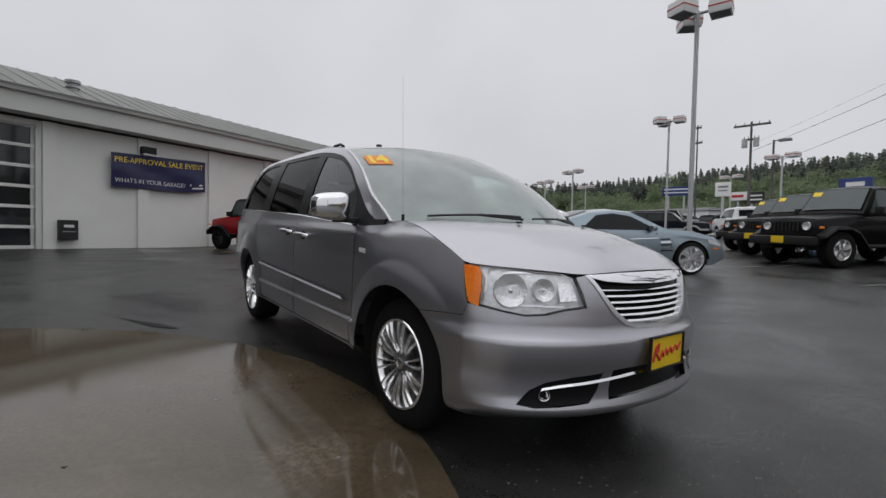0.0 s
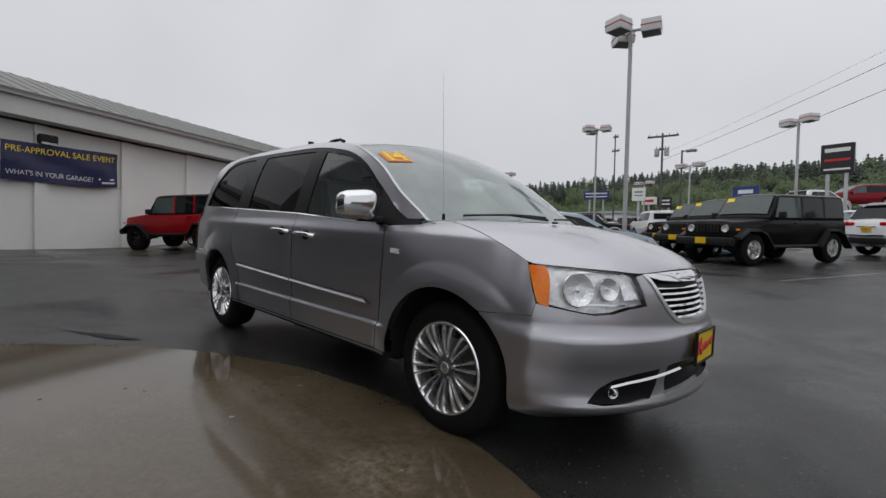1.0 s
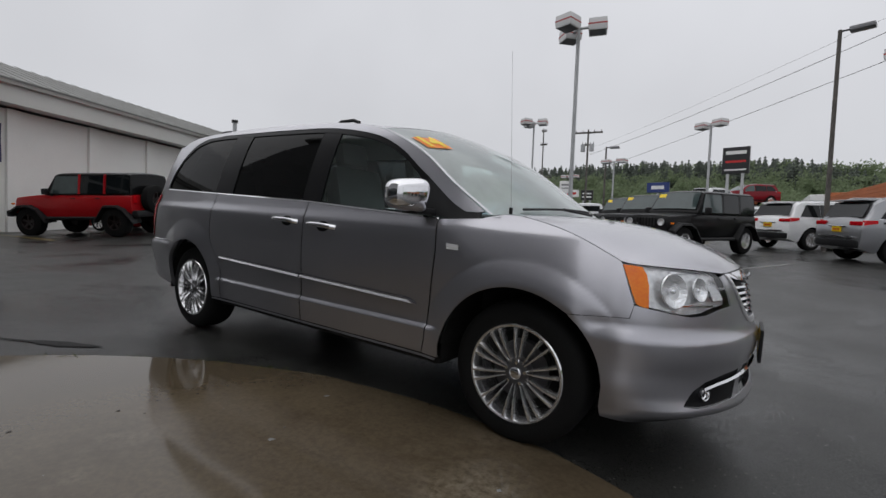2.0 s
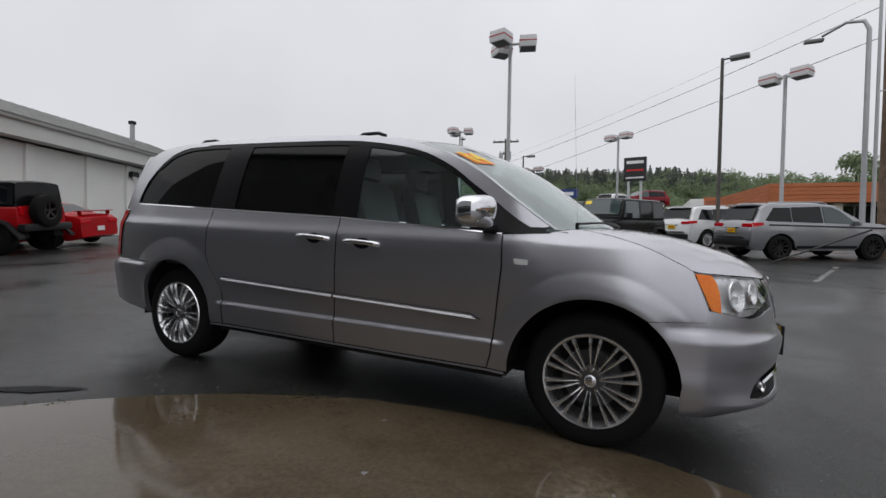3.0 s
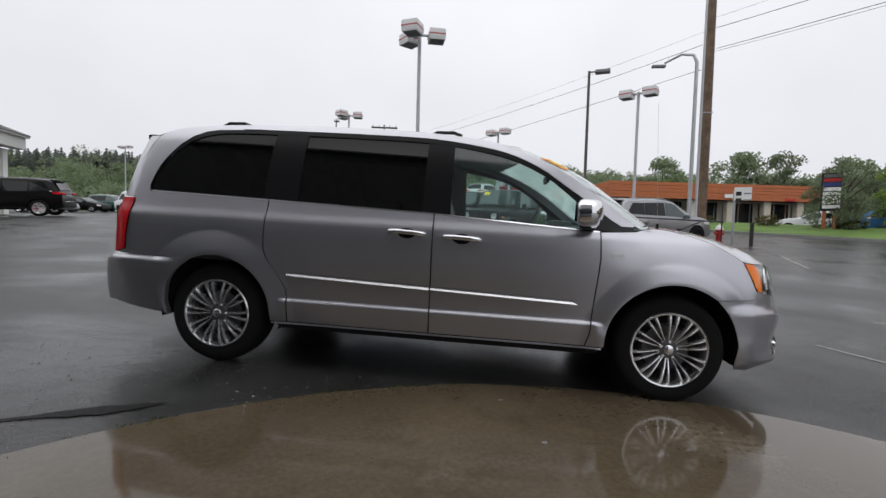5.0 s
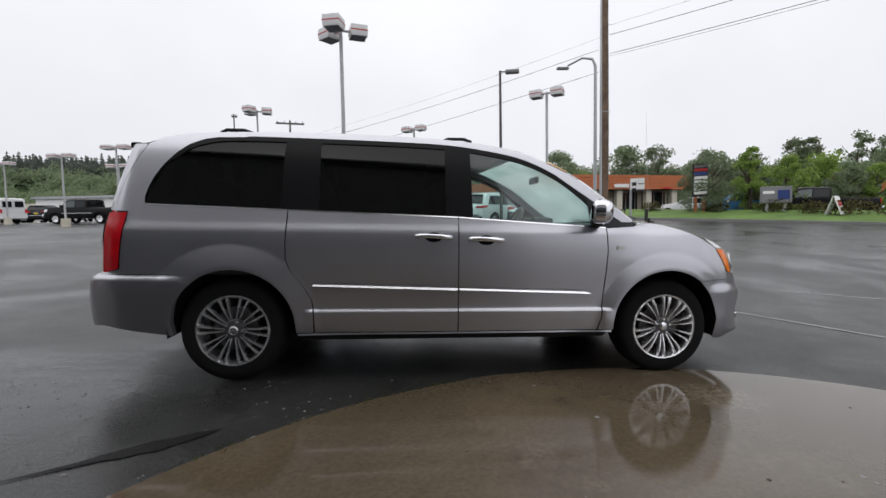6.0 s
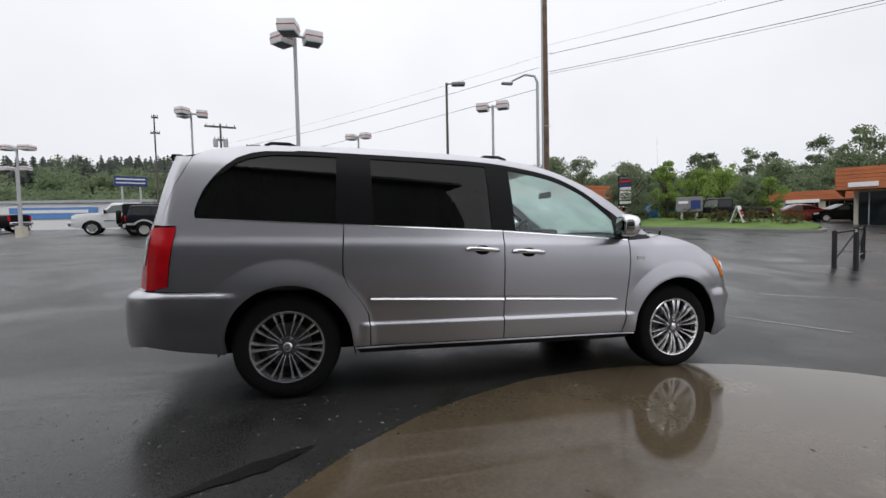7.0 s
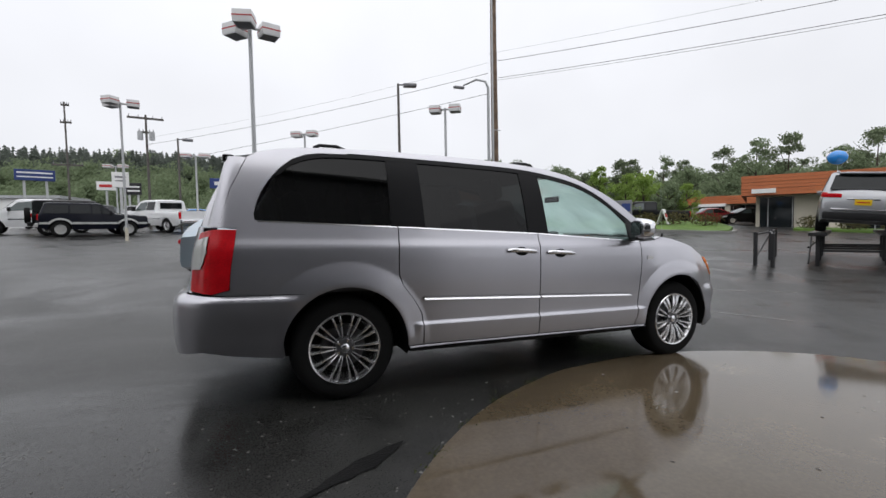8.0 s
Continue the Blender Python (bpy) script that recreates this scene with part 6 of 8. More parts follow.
    # roof, windscreen and bonnet as lofts between the two sides
    def roof_fn(u, w):
        x = -2.18 + (0.42 + 2.18) * u
        e = skin(sx(x), curve_table(ROOF_EDGE, x))
        t = 2 * w - 1
        front = 0.20 * smooth01(0.2, 0.42, x) * (1 - t * t)
        crown = (1 - abs(t) ** 2.6) * (0.055 - 0.02 * smooth01(-1.7, -2.18, x))
        return (e.x + front - 0.10 * smooth01(-1.9, -2.18, x) * (1 - t * t), e.y * -t if e.y > 0 else -abs(e.y) * t * -1, e.z + crown)
    bm = grid(roof_fn, 40, 24)
    bmesh.ops.recalc_face_normals(bm, faces=bm.faces[:])
    bm.normal_update()
    if sum(f.normal.z for f in bm.faces) < 0:
        bmesh.ops.reverse_faces(bm, faces=bm.faces[:])
    part("roof", bm, P, van, smooth=True)

    def screen_fn(u, w):
        x = 1.315 + (0.42 - 1.315) * u
        z = curve_table(ROOF_EDGE, x)
        e = skin(sx(x), z)
        t = 2 * w - 1
        bow = 1 - abs(t) ** 2.2
        return (e.x + bow * (0.30 - 0.10 * u), e.y * t, e.z + bow * (0.012 + 0.043 * u))
    bm = grid(screen_fn, 16, 24)
    bmesh.ops.recalc_face_normals(bm, faces=bm.faces[:])
    bm.normal_update()
    if sum(f.normal.z for f in bm.faces) < 0:
        bmesh.ops.reverse_faces(bm, faces=bm.faces[:])
    part("windscreen", bm, M["glass_screen"], van, smooth=True)
    for sg in (-1, 1):
        def edge_fn(u, w):
            x = 1.315 + (0.42 - 1.315) * u
            e = skin(sx(x), curve_table(ROOF_EDGE, x))
            t = 1 - 0.016 * w
            bow = 1 - t ** 2.2
            return (e.x + bow * (0.30 - 0.10 * u) + 0.004, sg * abs(e.y) * t, e.z + bow * (0.012 + 0.043 * u) + 0.005)
        bm = grid(edge_fn, 20, 3)
        bmesh.ops.recalc_face_normals(bm, faces=bm.faces[:])
        if sum(f.normal.z for f in bm.faces) < 0:
            bmesh.ops.reverse_faces(bm, faces=bm.faces[:])
        part("front_pillar", bm, P, van, smooth=True)

    edge = [skin(sx(1.315 + (1.99 - 1.315) * k / 12), curve_table(FENDER_TOP, 1.315 + (1.99 - 1.315) * k / 12) + 0.003) for k in range(13)]
    edge += [skin(sx(2.10), 0.936), skin(sf(0.70), 0.925), skin(sf(0.60), 0.919), skin(sf(0.52), 0.912), skin(sf(0.46), 0.912), skin(sf(0.36), 0.918), skin(sf(0.24), 0.923), skin(sf(0.12), 0.926), skin(sf(0.0), 0.927)]
    spine_x = [1.60 + (edge[-1].x - 1.60) * (k / (len(edge) - 1)) ** 0.8 for k in range(len(edge))]

    def hood_z(x):
        return curve_table([(1.55, 1.150), (1.75, 1.140), (1.95, 1.108), (2.12, 1.060), (2.26, 1.0), (2.34, 0.955), (edge[-1].x, 0.929)], x)

    def hood_fn(u, w):
        k = u * (len(edge) - 1)
        i = min(len(edge) - 2, int(k))
        f = k - i
        e = edge[i].lerp(edge[i + 1], f)
        sxp = spine_x[i] + (spine_x[i + 1] - spine_x[i]) * f
        t = 1 - 2 * w
        a = abs(t)
        x = sxp + (e.x - sxp) * a ** 1.6
        y = e.y * t
        zc = hood_z(sxp)
        z = zc + (e.z - zc) * a ** 3.0 if u < 0.999 else e.z
        return (x, y, z)
    bm = grid(hood_fn, 48, 28)
    bmesh.ops.recalc_face_normals(bm, faces=bm.faces[:])
    bm.normal_update()
    if sum(f.normal.z for f in bm.faces) < 0:
        bmesh.ops.reverse_faces(bm, faces=bm.faces[:])
    part("bonnet", bm, P, van, smooth=True)
    cowl = grid(lambda u, w: (1.30 + 0.34 * (1 - (2 * w - 1) ** 2) * 1.0 - 0.04 + 0.12 * u, 0.88 * (2 * w - 1), 1.105 + 0.018 * (1 - (2 * w - 1) ** 2) + 0.002 * u), 3, 16)
    part("cowl", cowl, M["plastic"], van)
    # wipers and washer jets
    for y0, y1 in ((-0.68, -0.08), (0.02, 0.62)):
        wp = bmesh.new()
        def on_screen(yy, up):
            t = abs(yy) / 0.86
            bow = 1 - t ** 2.2
            return Vector((1.30 + bow * 0.30 - 0.09 * up, yy, 1.125 + bow * 0.02 + 0.075 * up + 0.018))
        add_tube(wp, [on_screen(y0 + (y1 - y0) * k / 8, 0.10 + 0.16 * math.sin(k / 8 * 2.4)) for k in range(9)], 0.007, 6)
        add_tube(wp, [on_screen(y1, 0.0), on_screen(y0 + (y1 - y0) * 0.5, 0.26)], 0.009, 6)
        part("wiper", wp, M["plastic"], van)
    for yy in (-0.30, 0.30):
        part("washer_jet", box(1.78, yy, hood_z(1.78) + 0.004, 0.03, 0.022, 0.012, 0.004), M["plastic"], van)
    ant = tube([(1.425, -0.855, 1.125), (1.425, -0.855, 1.158)], 0.009, 10)
    part("antenna_base", ant, M["plastic"], van)
    part("antenna_mast", tube([(1.425, -0.855, 1.16), (1.40, -0.855, 1.5), (1.37, -0.855, 1.93)], 0.0011, 6, 0.0006), M["galv"], van)
    # grille
    gl_poly = [(sf(0.0), 0.668), (sf(0.2), 0.676), (sf(0.265), 0.696), (sf(0.328), 0.740), (sf(0.378), 0.800), (sf(0.423), 0.865), (sf(0.462), 0.904), (sf(0.3), 0.915), (sf(0.0), 0.920)]
    g0 = panel("grille", gl_poly, M["gloss_black"], van, "dark grille with chrome bars and surround", out=-0.03, both=True, step=0.08)
    ring_o = [(sf(0.0), 0.660), (sf(0.2), 0.668), (sf(0.27), 0.688), (sf(0.336), 0.734), (sf(0.386), 0.795), (sf(0.432), 0.860), (sf(0.476), 0.908)]
    ring_i = [(sf(0.44), 0.897), (sf(0.410), 0.860), (sf(0.366), 0.803), (sf(0.318), 0.748), (sf(0.256), 0.703), (sf(0.195), 0.686), (sf(0.0), 0.678)]
    panel("grille_surround", ring_o + ring_i, M["chrome_satin"], g0, out=0.006, both=True, flange=0.03, step=0.04)
    top_band = [(sf(0.474), 0.909), (sf(0.43), 0.895), (sf(0.36), 0.882), (sf(0.2), 0.872), (sf(0.0), 0.868), (sf(0.0), 0.921), (sf(0.25), 0.918)]
    panel("grille_header", top_band, M["chrome"], g0, out=0.004, both=True, flange=0.02, step=0.05, tilt=0.2, mid=lambda s: 0.90)
    for k in range(6):
        z = 0.702 + 0.0285 * k
        hw = curve_table([(0.66, 0.15), (0.70, 0.255), (0.74, 0.312), (0.80, 0.365), (0.90, 0.43)], z)
        bar = [(sf(hw), z - 0.004), (sf(hw * 0.5), z - 0.007), (sf(0.0), z - 0.008), (sf(0.0), z), (sf(hw * 0.5), z + 0.001), (sf(hw), z + 0.004)]
        panel("grille_bar", bar, M["chrome"], g0, out=-0.002, both=True, flange=0.02, step=0.1, tilt=0.9)
    emb = bmesh.new()
    for sg in (-1, 1):
        add_tube(emb, [(skin(sf(0.0), 0.89, 0.02) + Vector((0, 0, 0)))[:], (skin(sf(0.08), 0.893, 0.02).x, sg * 0.08, 0.897), (skin(sf(0.17), 0.893, 0.018).x, sg * 0.17, 0.893)], 0.008, 8, 0.003)
    part("wing_emblem", emb, M["chrome"], g0)
    # plate with a dealer card
    pl = thing_plate(van)
    # mirrors
    for sg in (-1, 1):
        mr = new("side_mirror")
        mr.parent = van
        mr.matrix_basis = pose(0.925, sg * 1.075, 1.195, 0, 0, sg * 22)
        bm = bmesh.new()
        bmesh.ops.create_uvsphere(bm, u_segments=32, v_segments=20, radius=1.0)
        for v in bm.verts:
            c = v.co
            f = lambda a, p: math.copysign(abs(a) ** p, a)
            v.co = Vector((f(c.x, 0.75) * 0.098, f(c.y, 0.55) * 0.120, f(c.z, 0.55) * 0.086))
            v.co.x = v.co.x * (1.0 if v.co.x > 0 else 0.45)
            v.co.z *= 1 - 0.16 * (sg * v.co.y / 0.125)
        part("mirror_shell", bm, M["chrome"], mr, "chrome mirror shell", smooth=True)
        g = grid(lambda u, w: (-0.0460 - 0.002 * u, (-0.088 + 0.176 * u), (-0.056 + 0.112 * w)), 2, 2)
        part("mirror_glass", g, M["mirror"], mr)
        part("mirror_foot", box(0.0, -sg * 0.09, -0.080, 0.075, 0.16, 0.034, 0.012), M["plastic"], mr, smooth=True)
    # roof rack feet and bars
    for sg in (-1, 1):
        for x0 in (-1.60, 0.0):
            y0 = sg * (abs(skin(sx(x0), curve_table(ROOF_EDGE, x0)).y) - 0.07)
            z0 = curve_table(ROOF_EDGE, x0) + 0.008
            bm = bmesh.new()
            add_tube(bm, [(x0 - 0.11, y0, z0 - 0.002), (x0 - 0.07, y0, z0 + 0.018), (x0 + 0.05, y0, z0 + 0.020), (x0 + 0.11, y0, z0)], 0.012, 8)
            part("rack_foot", bm, M["plastic"], van)
    # lamp and spoiler over the tailgate
    sp = grid(lambda u, w: (-2.12 - 0.15 * u, -0.68 + 1.36 * w, 1.672 - 0.030 * u - 0.030 * (2 * w - 1) ** 2), 4, 14)
    bmesh.ops.solidify(sp, geom=sp.faces[:], thickness=-0.035)
    part("spoiler", sp, P, van, smooth=True)
    part("brake_lamp", box(-2.235, 0, 1.612, 0.03, 0.4, 0.03, 0.006), M["lens_red"], van)
    for sg in (-1, 1):
        part("spoiler_cap", box(-2.255, sg * 0.615, 1.612, 0.075, 0.12, 0.046, 0.018), M["gloss_black"], van, smooth=True)
    # underbody and cabin
    part("underbody", box(0.05, 0, 0.335, 4.1, 1.2, 0.18, 0.03), M["under"], van)
    # Wide black floor, added to keep light out from under the van.
    part("light_block_floor", box(0.0, 0, 0.305, 2.1, 1.66, 0.09, 0.02), M["under"], van)
    part("cabin_floor", box(0.0, 0, 0.44, 2.2, 1.84, 0.06), M["under"], van)
    part("exhaust", tube([(-2.0, 0.4, 0.26), (-0.3, 0.35, 0.25), (0.6, 0.2, 0.26)], 0.03), M["alloy_dark"], van)
    part("bulkhead", grid(lambda u, w: (1.30, -0.85 + 1.7 * w, 0.40 + 0.66 * u), 2, 2), M["under"], van)
    for sg in (-1, 1):
        part("door_card", box(0.0, sg * 0.90, 0.74, 2.1, 0.05, 0.68, 0.01), M["interior"], van)
        part("rear_card", box(-1.60, sg * 0.845, 0.95, 1.0, 0.05, 0.44, 0.01), M["interior"], van)
    part("headliner", grid(lambda u, w: (-2.0 + 2.45 * u, (0.66 - 0.04 * u) * (2 * w - 1), 1.665 + 0.035 * (1 - (2 * w - 1) ** 2) - 0.03 * abs(2 * u - 1) ** 3), 8, 6), M["headliner"], van)
    dash = bmesh.new()
    add_box(dash, 1.17, 0, 1.00, 0.46, 1.66, 0.24, 0.07)
    add_box(dash, 0.98, 0.42, 1.13, 0.20, 0.40, 0.08, 0.03)
    add_box(dash, 1.04, 0, 0.78, 0.26, 0.42, 0.40, 0.04)
    part("dashboard", dash, M["interior"], van, smooth=True)
    wheel = bmesh.new()
    m = pose(0.72, 0.42, 1.10, 0, -62, 0)
    ring = [m @ Vector((0.185 * math.cos(TAU * k / 28), 0.185 * math.sin(TAU * k / 28), 0)) for k in range(29)]
    add_tube(wheel, ring, 0.016, 8, cap=False)
    add_tube(wheel, [m @ Vector((-0.18, 0, 0)), m @ Vector((0.18, 0, 0))], 0.02, 8)
    add_tube(wheel, [m @ Vector((0, 0, 0)), m @ Vector((0, -0.18, 0))], 0.02, 8)
    add_tube(wheel, [m @ Vector((0, 0, 0)), m @ Vector((0.0, 0, -0.3))], 0.03, 8)
    part("steering_wheel", wheel, M["interior"], van)
    part("rear_view_mirror", box(0.80, 0, 1.50, 0.03, 0.22, 0.06, 0.012), M["plastic"], van)
    for x0, ys in ((0.15, (-0.42, 0.42)), (-0.75, (-0.42, 0.42)), (-1.55, (-0.36, 0.36))):
        for yy in ys:
            van_seat(van, x0, yy)
    for x0 in (HUBX, -HUBX):
        for sg in (-1, 1):
            van_wheel(van, x0, sg, {(HUBX, -1): 4, (-HUBX, -1): 20}.get((x0, sg), 11))
    # stock number card on the screen
    def card_pt(u, v):
        p = screen_fn(0.60 + 0.17 * v, 0.964 - 0.090 * u)
        return Vector((p[0] + 0.003, p[1], p[2] + 0.004))
    st = grid(card_pt, 6, 4)
    cd = part("price_card", st, M["orange_card"], van, "orange card with the yellow figures 14 on the glass")
    for word, du in (("1", -0.046), ("4", 0.026)):
        tx = text_mesh(word, 0.165, 0.0005, bold=0.006)
        for v in tx.verts:
            p = card_pt((v.co.x + du + 0.085) / 0.17, 0.5 + v.co.y / 0.130)
            v.co = p + Vector((0.002, 0, 0.003 + 0.0005 * (1 if v.co.z > 0 else 0)))
        part("digit", tx, M["sticker_yellow"], cd, "bold yellow figure")
    return van


def thing_plate(van):
    """The dealer's yellow card in a black frame on the front bumper."""
    p = new("plate_frame")
    p.parent = van
    p["label"] = "yellow dealer card in a black plate frame"
    x0 = skin(sf(0.0), 0.53).x + 0.012
    p.matrix_basis = pose(x0, -0.0, 0.545, 90, 0, 90)
    bm = bmesh.new()
    for cx, cy, w, h in ((0, 0.079, 0.316, 0.009), (0, -0.079, 0.316, 0.009), (-0.153, 0, 0.009, 0.15), (0.153, 0, 0.009, 0.15)):
        add_box(bm, cx, cy, 0.004, w, h, 0.016, 0.003)
    part("frame_border", bm, M["plastic"], p)
    part("card", box(0, 0, 0, 0.30, 0.15, 0.006, 0.002), M["yellow_card"], p)
    bm = bmesh.new()
    pts = [(-0.125, -0.038), (-0.105, 0.03), (-0.08, 0.045), (-0.085, 0.01), (-0.10, 0.0), (-0.07, -0.035), (-0.045, 0.005), (-0.035, -0.02), (-0.01, 0.012), (0.0, -0.018), (0.03, 0.015), (0.045, -0.012), (0.08, 0.02), (0.095, -0.005), (0.125, 0.03)]
    add_tube(bm, [(a, b, 0.005) for a, b in pts], 0.006, 6)
    part("script_stroke", bm, M["red_ink"], p)
    return p

# ---- other vehicles ----
def car_wheel(parent, x, y, r, rim_r, width, side, rim_mat, spokes=5, thick=0.05):
    w = new("wheel")
    w.parent = parent
    w.matrix_basis = Matrix.Translation((x, y, r)) @ (Matrix.Identity(4) if side < 0 else pose(0, 0, 0, 0, 0, 180))
    h = width / 2
    part("tyre", revolve([(rim_r, -h * 0.8), (rim_r + 0.02, -h), (r - 0.04, -h), (r - 0.008, -h * 0.8), (r, -h * 0.4), (r, h * 0.4), (r - 0.02, h), (rim_r, h)], 36), M["rubber"], w, smooth=True)
    bm = revolve([(rim_r + 0.012, -h * 0.9), (rim_r + 0.008, -h * 1.02), (rim_r - 0.015, -h * 0.98), (rim_r - 0.03, -h * 0.5), (rim_r - 0.04, h * 0.2), (0.0005, h * 0.25)], 30)
    part("rim", bm, rim_mat, w, smooth=True)
    for k in range(spokes):
        sp = bmesh.new()
        m = pose(0, 0, 0, 0, 360 / spokes * k, 0)
        vs = []
        for r0, hw in ((0.03, 0.035), (rim_r * 0.5, thick * 0.5), (rim_r - 0.012, thick * 0.75)):
            o = -h * 0.72 - 0.02 * (r0 / rim_r)
            vs.append([sp.verts.new(m @ Vector(c)) for c in ((-hw, o, r0), (hw, o, r0), (hw, o + 0.04, r0), (-hw, o + 0.04, r0))])
        for q0, q1 in zip(vs, vs[1:]):
            for j in range(4):
                sp.faces.new((q0[j], q0[(j + 1) % 4], q1[(j + 1) % 4], q1[j]))
        bmesh.ops.recalc_face_normals(sp, faces=sp.faces[:])
        part("spoke", sp, rim_mat, w)
    part("centre_cap", revolve([(0.0005, -h * 0.8), (0.04, -h * 0.8), (0.05, -h * 0.6)], 16), rim_mat, w, smooth=True)
    return w


class Shape:
    """The outline of a car body: the silhouette's top line, belt line, width and wheel openings."""

    def __init__(self, top, belt_line, width, wheels, arch, clear, roof_in, nose=0.12, tail=0.08, power=5.0, hoodness=0.10):
        self.top, self.belt_line, self.w, self.wheels, self.arch = top, belt_line, width / 2, wheels, arch
        self.clear, self.roof_in, self.nose, self.tail, self.power, self.hood = clear, roof_in, nose, tail, power, hoodness
        self.x0, self.x1 = top[0][0], top[-1][0]

    def plan(self, x):
        mid, half = (self.x0 + self.x1) / 2, (self.x1 - self.x0) / 2
        t = (x - mid) / half
        k = self.nose if t > 0 else self.tail
        return self.w * (1 - k * abs(t) ** self.power)

    def bottom(self, x):
        z = self.clear + 0.10 * smooth01(0.35, 0.0, min(x - self.x0, self.x1 - x))
        for hx, r in self.wheels:
            d = abs(x - hx)
            if d < self.arch:
                z = max(z, r + math.sqrt(self.arch ** 2 - d * d) - 0.02)
        return z

    def half(self, x, z):
        """Half width of the body at station x and height z."""
        b = lerp_table(self.belt_line, x)
        p = self.plan(x)
        if z > b:
            return p - 0.03 - (z - b) * self.roof_in
        return p - 0.03 * smooth01(b - 0.25, b, z) - 0.05 * smooth01(self.clear + 0.25, self.clear, z)

    def section(self, x):
        zt, zb, b = lerp_table(self.top, x), self.bottom(x), lerp_table(self.belt_line, x)
        zb = min(zb, zt - 0.08)
        lo = min(b, zt - 0.05)
        rows = [(0.0, zb + 0.02)]
        for f in (0.0, 0.12, 0.35, 0.6, 0.85, 1.0):
            z = zb + (lo - zb) * f
            rows.append((self.half(x, z), z))
        if zt > b + 0.06:
            for f in (0.35, 0.7, 0.93):
                z = b + (zt - b) * f
                rows.append((self.half(x, z), z))
            e = rows[-1][0]
            rows += [(e - 0.07, zt - 0.008), (e * 0.5, zt + 0.012), (0.0, zt + 0.018)]
        else:
            e = rows[-1][0]
            rows += [(e - 0.01, lo + (zt - lo) * 0.4), (e - 0.03, lo + (zt - lo) * 0.75), (e - 0.08, zt - 0.004), (e - 0.16, zt), (e * 0.5, zt + self.hood * 0.25), (0.0, zt + self.hood * 0.32)]
        return rows


def car_body(sh, mat, parent, name="body"):
    xs = {sh.x0, sh.x1, sh.x0 + 0.01, sh.x1 - 0.01}
    for a, b in zip(sh.top, sh.top[1:]):
        n = max(1, int((b[0] - a[0]) / 0.12))
        xs |= {a[0] + (b[0] - a[0]) * k / n for k in range(n + 1)}
    for hx, r in sh.wheels:
        xs |= {hx + sh.arch * math.cos(math.pi * k / 14) * 0.999 for k in range(15)}
    xs = sorted(xs)
    out = [xs[0]]
    for x in xs[1:]:
        if x - out[-1] > 0.006:
            out.append(x)
    bm = bmesh.new()
    rings = []
    for x in out:
        sec = sh.section(x)
        rings.append([bm.verts.new((x, -y, z)) for y, z in sec] + [bm.verts.new((x, y, z)) for y, z in sec[::-1]][1:-1])
    n = len(rings[0])
    for q0, q1 in zip(rings, rings[1:]):
        for k in range(n):
            bm.faces.new((q0[k], q0[(k + 1) % n], q1[(k + 1) % n], q1[k]))
    bm.faces.new(rings[0])
    bm.faces.new(rings[-1])
    bmesh.ops.recalc_face_normals(bm, faces=bm.faces[:])
    return part(name, bm, mat, parent, smooth=True)


def car_patch(sh, name, poly, mat, parent, side, out=0.006, label="", depth=0.02):
    """A window, lamp or trim piece on the side of a car, from an outline in (x, z)."""
    bm = bmesh.new()
    vs = [bm.verts.new((x, side * (sh.half(x, z) + out), z)) for x, z in poly]
    f = bm.faces.new(vs)
    f.normal_update()
    if f.normal.y * side < 0:
        bmesh.ops.reverse_faces(bm, faces=[f])
    r = bmesh.ops.extrude_face_region(bm, geom=[f])
    bmesh.ops.translate(bm, vec=(0, -side * depth, 0), verts=[v for v in r["geom"] if isinstance(v, bmesh.types.BMVert)])
    bmesh.ops.recalc_face_normals(bm, faces=bm.faces[:])
    return part(name, bm, mat, parent, label)


def car_screen(sh, name, x0, x1, mat, parent, frac=0.88, up=0.012, low=0.0):
    """A windscreen or rear window that lies on the top line between two stations."""
    bm = bmesh.new()
    rows = []
    for k in range(7):
        x = x0 + (x1 - x0) * k / 6
        z = lerp_table(sh.top, x)
        b = lerp_table(sh.belt_line, x)
        e = (sh.half(x, z) if z > b else sh.half(x, z) - 0.06) * frac
        row = []
        for j in range(9):
            t = j / 4 - 1
            row.append(bm.verts.new((x + (0.03 * (1 - t * t) if x1 > x0 else 0) + (up if x > 0 else -up) * 0.6, e * t, z + up + 0.020 * (1 - t * t))))
        rows.append(row)
    for a, b in zip(rows, rows[1:]):
        for j in range(8):
            bm.faces.new((a[j], a[j + 1], b[j + 1], b[j]))
    bmesh.ops.recalc_face_normals(bm, faces=bm.faces[:])
    if sum(f.normal.z for f in bm.faces) < 0:
        bmesh.ops.reverse_faces(bm, faces=bm.faces[:])
    bmesh.ops.solidify(bm, geom=bm.faces[:], thickness=0.006)
    return part(name, bm, mat, parent, smooth=True)


